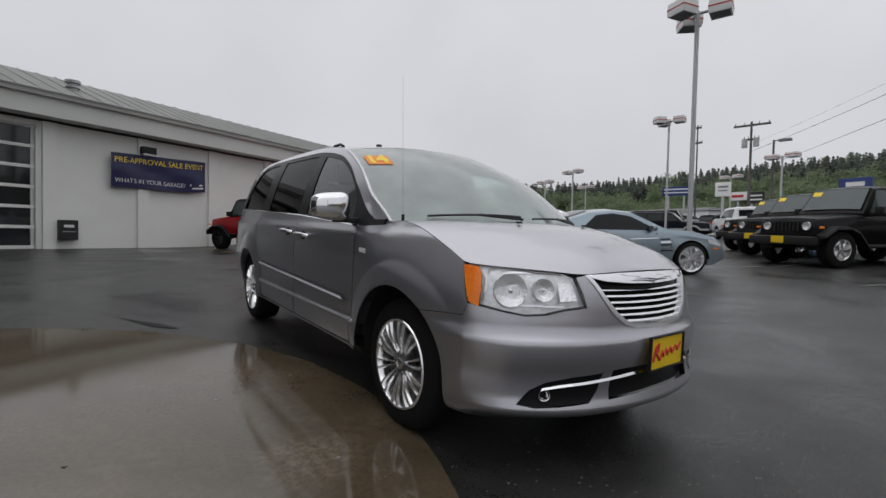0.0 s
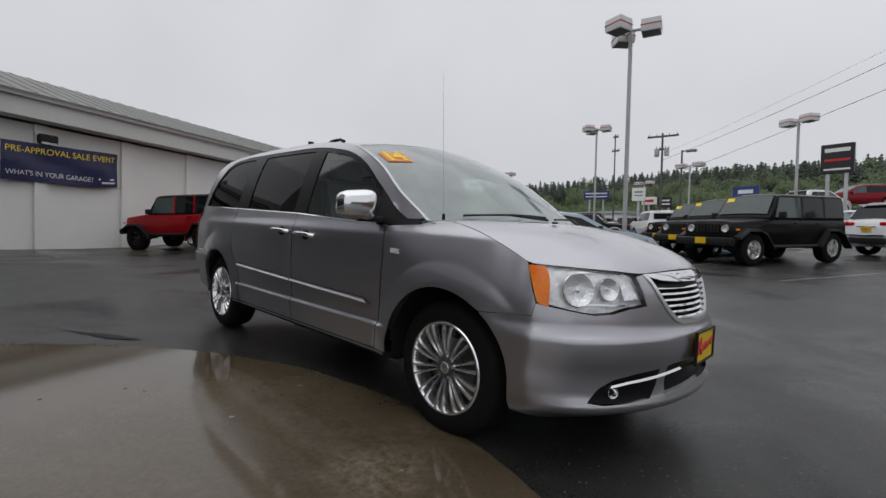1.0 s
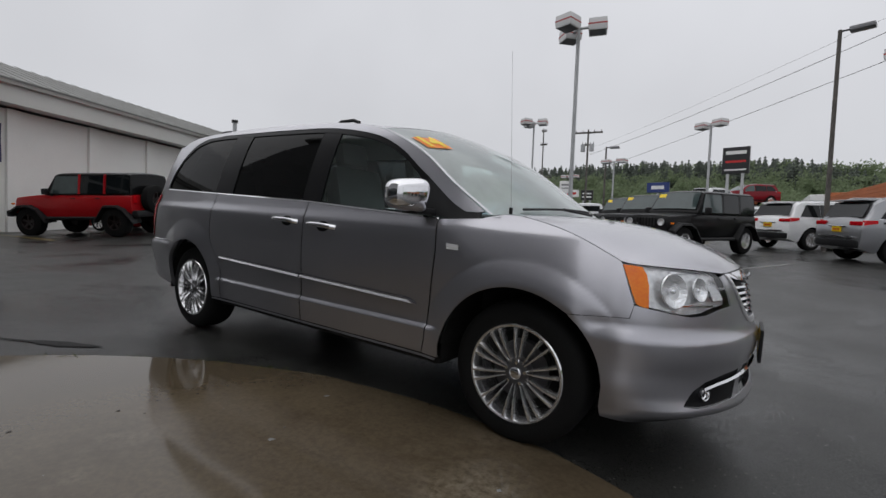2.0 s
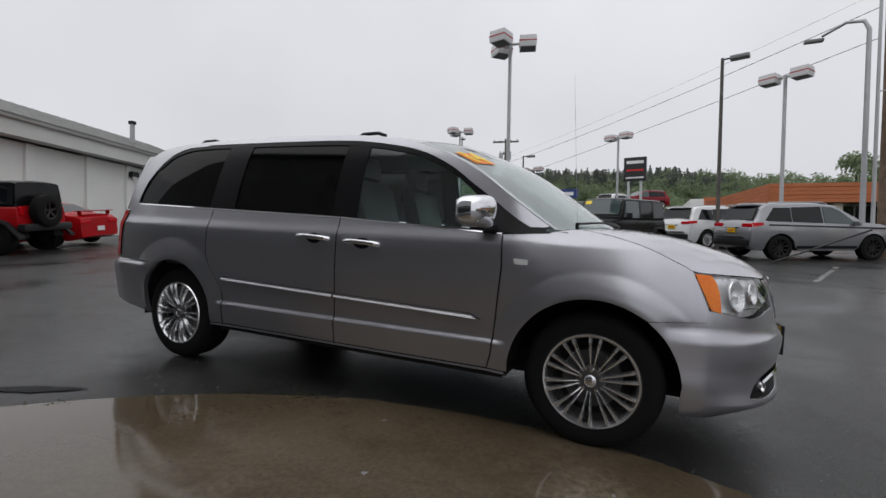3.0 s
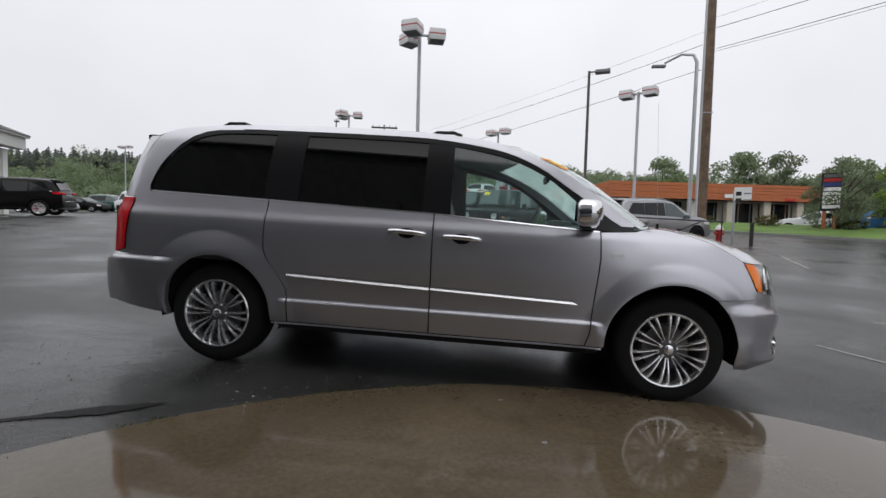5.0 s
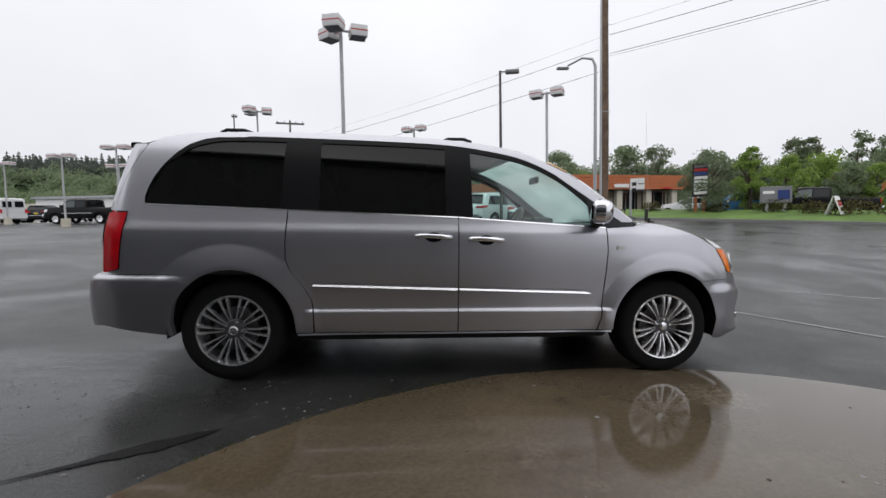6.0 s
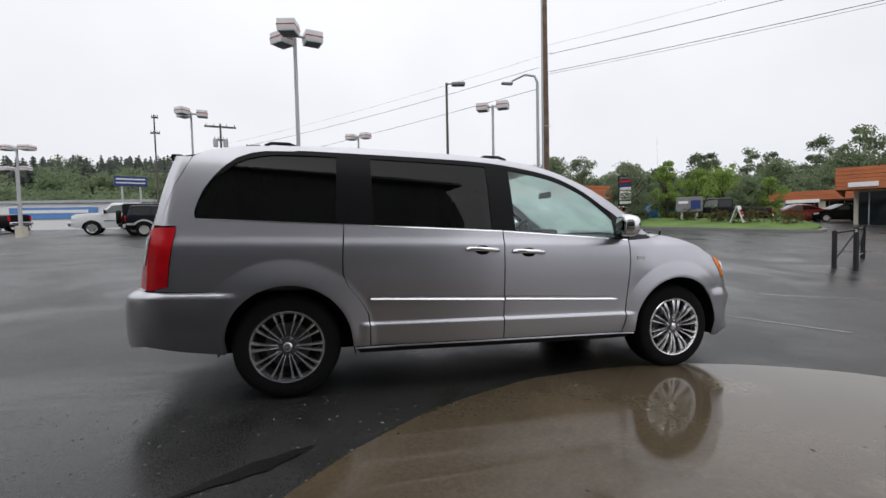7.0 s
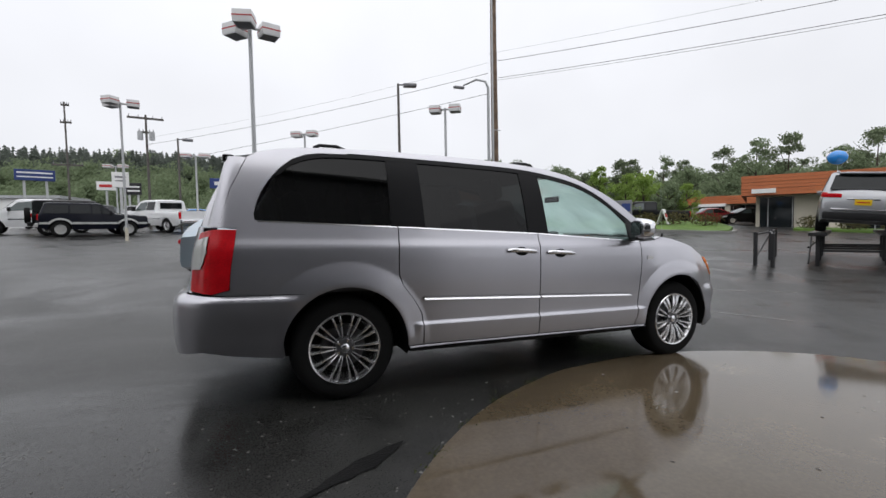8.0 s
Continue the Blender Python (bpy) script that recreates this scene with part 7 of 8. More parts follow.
def car_wheels(root, sh, rim_r, rim_mat, width=0.24, spokes=5, inner=0.0, thick=0.05):
    for hx, r in sh.wheels:
        for side in (-1, 1):
            car_wheel(root, hx, side * (sh.w - width / 2 - 0.015 - inner), r, rim_r, width, side, rim_mat, spokes, thick)
    part("chassis", box((sh.x0 + sh.x1) / 2, 0, sh.clear + 0.13, (sh.x1 - sh.x0) * 0.86, sh.w * 1.25, 0.22, 0.02), M["under"], root)
    for hx, r in sh.wheels:
        for side in (-1, 1):
            bm = bmesh.new()
            y0, y1 = side * (sh.w - 0.06), side * (sh.w - 0.40)
            ring = [(hx + (sh.arch - 0.003) * math.cos(radians(a)), r - 0.02 + (sh.arch - 0.003) * math.sin(radians(a))) for a in range(0, 181, 12)]
            a0 = [bm.verts.new((x, y0, z)) for x, z in ring]
            a1 = [bm.verts.new((x, y1, z)) for x, z in ring]
            for k in range(len(ring) - 1):
                bm.faces.new((a0[k], a1[k], a1[k + 1], a0[k + 1]))
            bm.faces.new(a1)
            part("arch_liner", bm, M["under"], root)


def stand(x, y, heading, scale=1.0):
    """A pose on the lot at (x, y) that follows its slope, with the nose turned to the heading in degrees."""
    c, s = math.cos(radians(heading)), math.sin(radians(heading))
    d = 1.3
    zf, zr = lift(x + c * d, y + s * d), lift(x - c * d, y - s * d)
    zl, zk = lift(x - s * 0.75, y + c * 0.75), lift(x + s * 0.75, y - c * 0.75)
    pitch = math.degrees(math.atan2(zf - zr, 2 * d))
    rollv = math.degrees(math.atan2(zl - zk, 1.5))
    m = Matrix.Translation((x, y, (zf + zr) / 2)) @ pose(0, 0, 0, 0, 0, heading) @ pose(0, 0, 0, rollv, -pitch, 0)
    return m @ Matrix.Scale(scale, 4)


def wrangler(m, label, paint, top_mat, rim_mat, lifted=False, card=False, group=""):
    """A boxy four-door off-roader with flares, a slotted grille and a spare wheel."""
    root = thing("off_road_vehicle", m, label, "car", group)
    r = 0.44 if lifted else 0.405
    up = 0.10 if lifted else 0.0
    wb = 1.475
    top = [(-2.05, 1.02 + up), (-2.03, 1.78 + up), (-1.9, 1.82 + up), (0.35, 1.83 + up), (0.52, 1.80 + up), (0.86, 1.26 + up), (0.95, 1.185 + up), (1.98, 1.10 + up), (2.02, 1.02 + up), (2.04, 0.70 + up)]
    sh = Shape(top, [(-2.1, 1.17 + up), (0.9, 1.15 + up), (2.1, 1.05 + up)], 1.62, [(wb, r), (-wb, r)], r + 0.10, 0.50 + up, 0.13, 0.14, 0.02, 6, 0.06)
    tub = Shape([(-2.05, 1.02 + up), (-2.04, 1.16 + up), (0.86, 1.17 + up), (0.95, 1.185 + up), (1.98, 1.10 + up), (2.02, 1.02 + up), (2.04, 0.70 + up)], sh.belt_line, 1.62, sh.wheels, sh.arch, sh.clear, 0.13, 0.14, 0.02, 6, 0.06)
    car_body(tub, paint, root, "tub")
    cap = Shape([(-2.03, 1.20 + up), (-2.01, 1.78 + up), (-1.88, 1.82 + up), (0.35, 1.83 + up), (0.52, 1.80 + up), (0.86, 1.22 + up)], [(-2.1, 1.17 + up), (0.9, 1.15 + up)], 1.61, [], 0.1, 1.12 + up, 0.13, 0.0, 0.0, 6, 0.06)
    car_body(cap, top_mat, root, "hard_top")
    for side in (-1, 1):
        for a, b in ((-1.98, -1.22), (-1.14, -0.36), (-0.28, 0.50)):
            c = 0.22 if b == 0.50 else 0.0
            car_patch(sh, "side_window", [(a, 1.21 + up), (b + c * 0.8, 1.21 + up), (b - 0.02, 1.73 + up), (a, 1.73 + up)], M["glass_far"] if b < 0.4 else M["glass_far_pale"], root, side, 0.018, depth=0.05)
        for x0 in (-1.18, -0.32):
            car_patch(sh, "door_pillar", [(x0 - 0.035, 1.19 + up), (x0 + 0.035, 1.19 + up), (x0 + 0.035, 1.78 + up), (x0 - 0.035, 1.78 + up)], paint if lifted else top_mat, root, side, 0.020)
        for x0 in (-1.16, -0.30, 0.62):
            car_patch(sh, "door_seam", [(x0 - 0.006, 0.62 + up), (x0 + 0.006, 0.62 + up), (x0 + 0.006, 1.16 + up), (x0 - 0.006, 1.16 + up)], M["under"], root, side, 0.003)
        for x0 in (-0.95, -0.12):
            car_patch(sh, "door_handle", [(x0 - 0.07, 1.05 + up), (x0 + 0.07, 1.05 + up), (x0 + 0.07, 1.08 + up), (x0 - 0.07, 1.08 + up)], M["plastic"], root, side, 0.03, depth=0.03)
        for hx in (wb, -wb):
            fl = bmesh.new()
            pts = [(hx - r - 0.26, r + 0.02), (hx - r * 0.85, r + 0.40), (hx - r * 0.3, r + 0.50), (hx + r * 0.6, r + 0.50), (hx + r + 0.16, r + 0.30 if hx > 0 else r + 0.05)]
            q = []
            for x, z in pts:
                q.append([fl.verts.new((x, side * yy, z + dz)) for yy, dz in ((0.74, 0.03), (0.93, 0.0), (0.94, -0.05), (0.74, -0.05))])
            for a, b in zip(q, q[1:]):
                for j in range(4):
                    fl.faces.new((a[j], a[(j + 1) % 4], b[(j + 1) % 4], b[j]))
            fl.faces.new(q[0])
            fl.faces.new(q[-1])
            bmesh.ops.recalc_face_normals(fl, faces=fl.faces[:])
            part("fender_flare", fl, M["plastic"], root)
        part("step_bar", tube([(-0.85, side * 0.84, 0.47 + up), (0.80, side * 0.84, 0.47 + up)], 0.045, 8), M["plastic"], root)
        mr = bmesh.new()
        add_box(mr, 0.66, side * 0.95, 1.27 + up, 0.09, 0.17, 0.18, 0.03)
        add_box(mr, 0.68, side * 0.83, 1.20 + up, 0.05, 0.12, 0.05, 0.01)
        part("side_mirror", mr, M["plastic"], root, smooth=True)
        hl = revolve([(0.0005, 0.0), (0.075, -0.012), (0.092, -0.02), (0.098, 0.02)], 24)
        bmesh.ops.transform(hl, matrix=Matrix.Translation((2.035, side * 0.50, 0.93 + up)) @ pose(0, 0, 0, 0, 0, 90), verts=hl.verts[:])
        part("headlight", hl, M["reflector"], root, "round headlight", smooth=True)
        part("turn_signal", box(1.98, side * 0.80, 0.90 + up, 0.06, 0.07, 0.05, 0.01), M["lens_amber"], root)
        part("tail_light", box(-2.06, side * 0.66, 1.03 + up, 0.05, 0.12, 0.22, 0.015), M["lens_red"], root)
    for k in range(7):
        y = (k - 3) * 0.098
        part("grille_slot", box(2.04, y, 0.93 + up, 0.02, 0.052, 0.22, 0.008), M["under"], root)
    fb = bmesh.new()
    add_box(fb, 2.16, 0, 0.60 + up, 0.22, 1.62, 0.20, 0.05)
    part("front_bumper", fb, M["plastic"], root, smooth=True)
    part("rear_bumper", box(-2.14, 0, 0.60 + up, 0.20, 1.60, 0.20, 0.05), M["plastic"], root, smooth=True)
    part("plate_card", box(2.275, 0, 0.62 + up, 0.012, 0.32, 0.16, 0.003), M["yellow_card"], root)
    car_screen(sh, "windscreen", 0.84, 0.54, M["glass_far_pale"], root, 0.9)
    sp = car_wheel(root, -2.22, 0, r, 0.22, 0.24, -1, rim_mat)
    sp.matrix_basis = Matrix.Translation((-2.22, 0.06, 1.03 + up)) @ pose(0, 0, 0, 0, 0, -90)
    sp.name = "spare_wheel"
    if card:
        c = bmesh.new()
        add_box(c, 0, 0, 0, 0.01, 0.22, 0.12, 0.0, pose(0.60, -0.50, 1.70 + up, 0, -33, 0))
        part("price_card", c, M["sticker_yellow"], root)
    car_wheels(root, sh, 0.225 if not lifted else 0.22, rim_mat, 0.26, 5, -0.06, 0.06)
    return root


def suv(m, label, paint, rim_mat, group="", plate=True, ride=0.0):
    """A mid-size sport utility vehicle with a raked tail."""
    root = thing("sport_utility_vehicle", m, label, "car", group)
    r = 0.385
    wb = 1.458
    u = ride
    top = [(-2.34, 0.60 + u), (-2.33, 1.02 + u), (-2.24, 1.13 + u), (-1.98, 1.60 + u), (-1.80, 1.70 + u), (-1.0, 1.755 + u), (-0.2, 1.75 + u), (0.35, 1.67 + u), (1.14, 1.17 + u), (1.7, 1.12 + u), (2.15, 1.02 + u), (2.32, 0.90 + u), (2.38, 0.55 + u)]
    sh = Shape(top, [(-2.4, 1.12 + u), (-1, 1.12 + u), (1.1, 1.05 + u), (2.4, 0.86 + u)], 1.93, [(wb, r), (-wb, r)], r + 0.075, 0.30 + u, 0.30, 0.20, 0.10, 4.5, 0.12)
    car_body(sh, paint, root)
    for side in (-1, 1):
        car_patch(sh, "quarter_window", [(-1.92, 1.20 + u), (-1.12, 1.17 + u), (-1.12, 1.60 + u), (-1.62, 1.60 + u)], M["glass_far"], root, side, 0.018, depth=0.05)
        car_patch(sh, "rear_door_window", [(-1.08, 1.17 + u), (-0.16, 1.14 + u), (-0.16, 1.635 + u), (-1.08, 1.61 + u)], M["glass_far"], root, side, 0.018, depth=0.05)
        car_patch(sh, "front_door_window", [(-0.10, 1.14 + u), (0.93, 1.10 + u), (0.42, 1.52 + u), (0.20, 1.615 + u), (-0.10, 1.635 + u)], M["glass_far_pale"], root, side, 0.018, depth=0.05)
        car_patch(sh, "window_trim", [(-1.95, 1.175 + u), (0.96, 1.075 + u), (0.96, 1.09 + u), (-1.95, 1.19 + u)], M["chrome"], root, side, 0.008)
        for x0 in (-1.1, -0.13, 0.93):
            car_patch(sh, "door_seam", [(x0 - 0.006, 0.42 + u), (x0 + 0.006, 0.42 + u), (x0 + 0.006, 1.08 + u), (x0 - 0.006, 1.08 + u)], M["under"], root, side, 0.002)
        for x0 in (-0.35, 0.62):
            car_patch(sh, "door_handle", [(x0 - 0.1, 0.985 + u), (x0 + 0.1, 0.985 + u), (x0 + 0.1, 1.015 + u), (x0 - 0.1, 1.015 + u)], paint, root, side, 0.03, depth=0.03)
        car_patch(sh, "rocker_trim", [(-0.95, 0.36 + u), (0.95, 0.36 + u), (0.95, 0.45 + u), (-0.95, 0.45 + u)], M["plastic"], root, side, 0.01)
        car_patch(sh, "tail_light", [(-2.28, 1.02 + u), (-1.98, 1.07 + u), (-1.98, 1.15 + u), (-2.24, 1.15 + u)], M["lens_red"], root, side, 0.014, depth=0.10)
        part("tail_lens", box(-2.325, side * 0.66, 1.07 + u, 0.05, 0.42, 0.11, 0.02), M["lens_red"], root, smooth=True)
        car_patch(sh, "headlight", [(1.88, 0.86 + u), (2.25, 0.82 + u), (2.24, 0.93 + u), (1.86, 0.98 + u)], M["reflector"], root, side, 0.012, depth=0.08)
        part("rack_rail", tube([(-1.75, side * 0.62, 1.715 + u), (-1.6, side * 0.62, 1.765 + u), (0.0, side * 0.60, 1.775 + u), (0.2, side * 0.60, 1.725 + u)], 0.018, 8), M["galv"], root)
        mr = bmesh.new()
        add_box(mr, 0.86, side * 1.01, 1.13 + u, 0.10, 0.20, 0.15, 0.04)
        part("side_mirror", mr, paint, root, smooth=True)
    car_screen(sh, "rear_window", -2.21, -1.99, M["glass_far"], root, 0.86, 0.05)
    car_screen(sh, "windscreen", 1.10, 0.42, M["glass_far_pale"], root, 0.9)
    part("rear_spoiler", box(-1.93, 0, 1.69 + u, 0.32, 1.16, 0.05, 0.02, pose(0, 0, 0, 0, 0, 0)), paint, root, smooth=True)
    part("rear_bumper_skirt", box(-2.32, 0, 0.52 + u, 0.12, 1.62, 0.20, 0.04), M["plastic"], root, smooth=True)
    part("bumper_strip", box(-2.37, 0, 0.70 + u, 0.05, 1.30, 0.05, 0.015), M["chrome"], root, smooth=True)
    part("tailgate_trim", box(-2.345, 0, 0.985 + u, 0.03, 0.66, 0.035, 0.01), M["chrome"], root)
    if plate:
        part("plate_card", box(-2.345, 0, 0.90 + u, 0.03, 0.34, 0.15, 0.005), M["yellow_card"], root)
        part("plate_bar", box(-2.364, 0, 0.90 + u, 0.006, 0.26, 0.03), M["red_ink"], root)
    for k in range(7):
        part("grille_slot", box(2.372, (k - 3) * 0.12, 0.82 + u, 0.03, 0.08, 0.14, 0.01), M["under"], root)
    car_wheels(root, sh, 0.255, rim_mat, 0.25, 10, 0.0, 0.035)
    return root


def old_suv(m, label, paint, rim_mat, stripe=True, group=""):
    """A squarish older sport utility wagon with a pale lower stripe."""
    root = thing("estate_four_by_four", m, label, "car", group)
    r = 0.36
    top = [(-2.05, 0.55), (-2.06, 0.98), (-1.98, 1.10), (-1.82, 1.56), (-1.70, 1.60), (0.05, 1.605), (0.25, 1.57), (0.75, 1.12), (0.85, 1.08), (2.08, 1.0), (2.12, 0.92), (2.14, 0.50)]
    sh = Shape(top, [(-2.1, 1.05), (0.8, 1.04), (2.2, 0.95)], 1.74, [(1.30, r), (-1.28, r)], r + 0.08, 0.36, 0.24, 0.06, 0.03, 6, 0.05)
    car_body(sh, paint, root)
    for side in (-1, 1):
        for poly in ([(-1.88, 1.10), (-0.98, 1.10), (-0.98, 1.50), (-1.72, 1.50)], [(-0.92, 1.10), (-0.16, 1.10), (-0.16, 1.51), (-0.92, 1.51)], [(-0.10, 1.10), (0.66, 1.09), (0.26, 1.47), (-0.10, 1.51)]):
            car_patch(sh, "side_window", poly, M["glass_far"], root, side, 0.018, depth=0.05)
        if stripe:
            for a, b in ((-2.02, -1.72), (-0.85, 0.86), (1.74, 2.10)):
                car_patch(sh, "lower_stripe", [(a, 0.60), (b, 0.60), (b, 0.70), (a, 0.70)], M["line_silver"], root, side, 0.012)
            for hx in (1.30, -1.28):
                q = [(hx + (r + 0.17) * math.cos(radians(a)), r + (r + 0.17) * math.sin(radians(a))) for a in range(30, 151, 12)]
                q += [(hx + (r + 0.085) * math.cos(radians(a)), r + (r + 0.085) * math.sin(radians(a))) for a in range(150, 29, -12)]
                car_patch(sh, "arch_trim", q, M["line_silver"], root, side, 0.014)
        part("tail_light", box(-2.06, side * 0.72, 0.92, 0.06, 0.14, 0.26, 0.015), M["lens_red"], root)
        part("headlight", box(2.11, side * 0.60, 0.82, 0.05, 0.24, 0.16, 0.01), M["reflector"], root)
        part("rack_rail", tube([(-1.6, side * 0.55, 1.65), (0.0, side * 0.55, 1.65)], 0.016, 6), M["plastic"], root)
        mr = box(0.62, side * 0.93, 1.13, 0.09, 0.16, 0.13, 0.03)
        part("side_mirror", mr, M["plastic"], root)
    car_screen(sh, "windscreen", 0.74, 0.28, M["glass_far_pale"], root, 0.88)
    car_screen(sh, "rear_window", -1.96, -1.84, M["glass_far"], root, 0.86)
    part("front_bumper", box(2.18, 0, 0.55, 0.12, 1.66, 0.16, 0.03), M["plastic"], root)
    part("rear_bumper", box(-2.11, 0, 0.55, 0.12, 1.66, 0.16, 0.03), M["line_silver"], root)
    car_wheels(root, sh, 0.21, rim_mat, 0.22, 8, 0.0, 0.05)
    return root


def coupe(m, label, paint, rim_mat, group=""):
    """A low two-seat sports coupe with a long bonnet and side gills."""
    root = thing("sports_coupe", m, label, "car", group)
    top = [(-1.92, 0.45), (-1.93, 0.80), (-1.80, 0.90), (-1.30, 1.10), (-0.75, 1.27), (-0.30, 1.305), (0.10, 1.26), (0.72, 0.92), (1.25, 0.87), (1.75, 0.74), (1.97, 0.62), (2.06, 0.40)]
    sh = Shape(top, [(-2, 0.86), (-0.6, 0.87), (0.7, 0.84), (2.1, 0.62)], 1.76, [(1.23, 0.32), (-1.17, 0.335)], 0.385, 0.17, 0.42, 0.30, 0.34, 4, 0.10)
    car_body(sh, paint, root)
    for side in (-1, 1):
        car_patch(sh, "side_window", [(-0.95, 0.93), (0.56, 0.89), (0.05, 1.17), (-0.30, 1.23), (-0.62, 1.20)], M["glass_far"], root, side, 0.018, depth=0.05)
        for k in range(5):
            z = 0.48 + 0.055 * k
            car_patch(sh, "side_gill", [(0.60, z), (0.84 - 0.012 * k, z + 0.006), (0.84 - 0.012 * k, z + 0.030), (0.60, z + 0.024)], M["under"] if k % 2 == 0 else M["chrome"], root, side, 0.010)
        car_patch(sh, "body_crease", [(0.56, 0.735), (-0.9, 0.70), (-0.9, 0.712), (0.56, 0.750)], M["chrome"], root, side, 0.006)
        car_patch(sh, "headlight", [(1.62, 0.62), (1.90, 0.55), (1.90, 0.60), (1.60, 0.71)], M["reflector"], root, side, 0.014, depth=0.06)
        car_patch(sh, "side_marker", [(1.74, 0.50), (1.86, 0.49), (1.86, 0.52), (1.74, 0.53)], M["lens_amber"], root, side, 0.012)
        part("tail_light", box(-1.86, side * 0.56, 0.72, 0.08, 0.16, 0.09, 0.03), M["lens_red"], root, smooth=True)
        car_patch(sh, "door_seam", [(0.52, 0.30), (0.535, 0.30), (0.535, 0.84), (0.52, 0.84)], M["under"], root, side, 0.003)
        car_patch(sh, "door_handle", [(-0.62, 0.74), (-0.44, 0.74), (-0.44, 0.765), (-0.62, 0.765)], M["chrome"], root, side, 0.02)
        mr = box(0.42, side * 0.93, 0.94, 0.10, 0.20, 0.11, 0.04)
        part("side_mirror", mr, paint, root, smooth=True)
    car_screen(sh, "windscreen", 0.70, 0.14, M["glass_far_pale"], root, 0.88)
    car_screen(sh, "rear_window", -1.28, -0.72, M["glass_far"], root, 0.72)
    part("front_intake", box(2.02, 0, 0.36, 0.08, 1.0, 0.14, 0.03), M["under"], root)
    car_wheels(root, sh, 0.245, rim_mat, 0.23, 7, 0.0, 0.05)
    return root


def saloon(m, label, paint, rim_mat, group="", wing=False, cat="car"):
    root = thing("saloon_car", m, label, cat, group)
    top = [(-2.28, 0.48), (-2.28, 0.88), (-2.15, 0.99), (-1.60, 1.03), (-0.95, 1.36), (-0.5, 1.42), (0.15, 1.40), (1.00, 0.98), (1.5, 0.93), (2.1, 0.78), (2.22, 0.66), (2.28, 0.42)]
    sh = Shape(top, [(-2.3, 0.95), (1.0, 0.90), (2.3, 0.70)], 1.78, [(1.38, 0.32), (-1.32, 0.32)], 0.375, 0.19, 0.36, 0.22, 0.12, 4, 0.08)
    car_body(sh, paint, root)
    for side in (-1, 1):
        car_patch(sh, "rear_side_window", [(-1.34, 1.02), (-0.22, 0.98), (-0.22, 1.33), (-0.55, 1.345), (-0.92, 1.27)], M["glass_far"], root, side, 0.018, depth=0.05)
        car_patch(sh, "front_side_window", [(-0.16, 0.98), (0.82, 0.95), (0.26, 1.28), (-0.16, 1.33)], M["glass_far_pale"], root, side, 0.018, depth=0.05)
        car_patch(sh, "headlight", [(1.85, 0.64), (2.18, 0.58), (2.16, 0.70), (1.84, 0.77)], M["reflector"], root, side, 0.014, depth=0.06)
        part("tail_light", box(-2.27, side * 0.60, 0.78, 0.06, 0.40, 0.15, 0.03), M["lens_red"], root, smooth=True)
        part("side_mirror", box(0.70, side * 0.93, 1.0, 0.09, 0.17, 0.11, 0.03), paint, root)
        for x0 in (-0.19, 0.80):
            car_patch(sh, "door_seam", [(x0, 0.32), (x0 + 0.012, 0.32), (x0 + 0.012, 0.93), (x0, 0.93)], M["under"], root, side, 0.003)
    car_screen(sh, "windscreen", 0.97, 0.24, M["glass_far_pale"], root, 0.88)
    car_screen(sh, "rear_window", -1.52, -1.0, M["glass_far"], root, 0.84)
    part("plate_card", box(-2.31, 0, 0.55, 0.012, 0.30, 0.15), M["white_sign"], root)
    if wing:
        bm = bmesh.new()
        add_box(bm, -2.12, 0, 1.13, 0.24, 1.40, 0.03, 0.01)
        add_box(bm, -2.12, 0.6, 1.06, 0.12, 0.03, 0.12)
        add_box(bm, -2.12, -0.6, 1.06, 0.12, 0.03, 0.12)
        part("rear_wing", bm, paint, root)
    car_wheels(root, sh, 0.215, rim_mat, 0.21, 6, 0.0, 0.05)
    return root


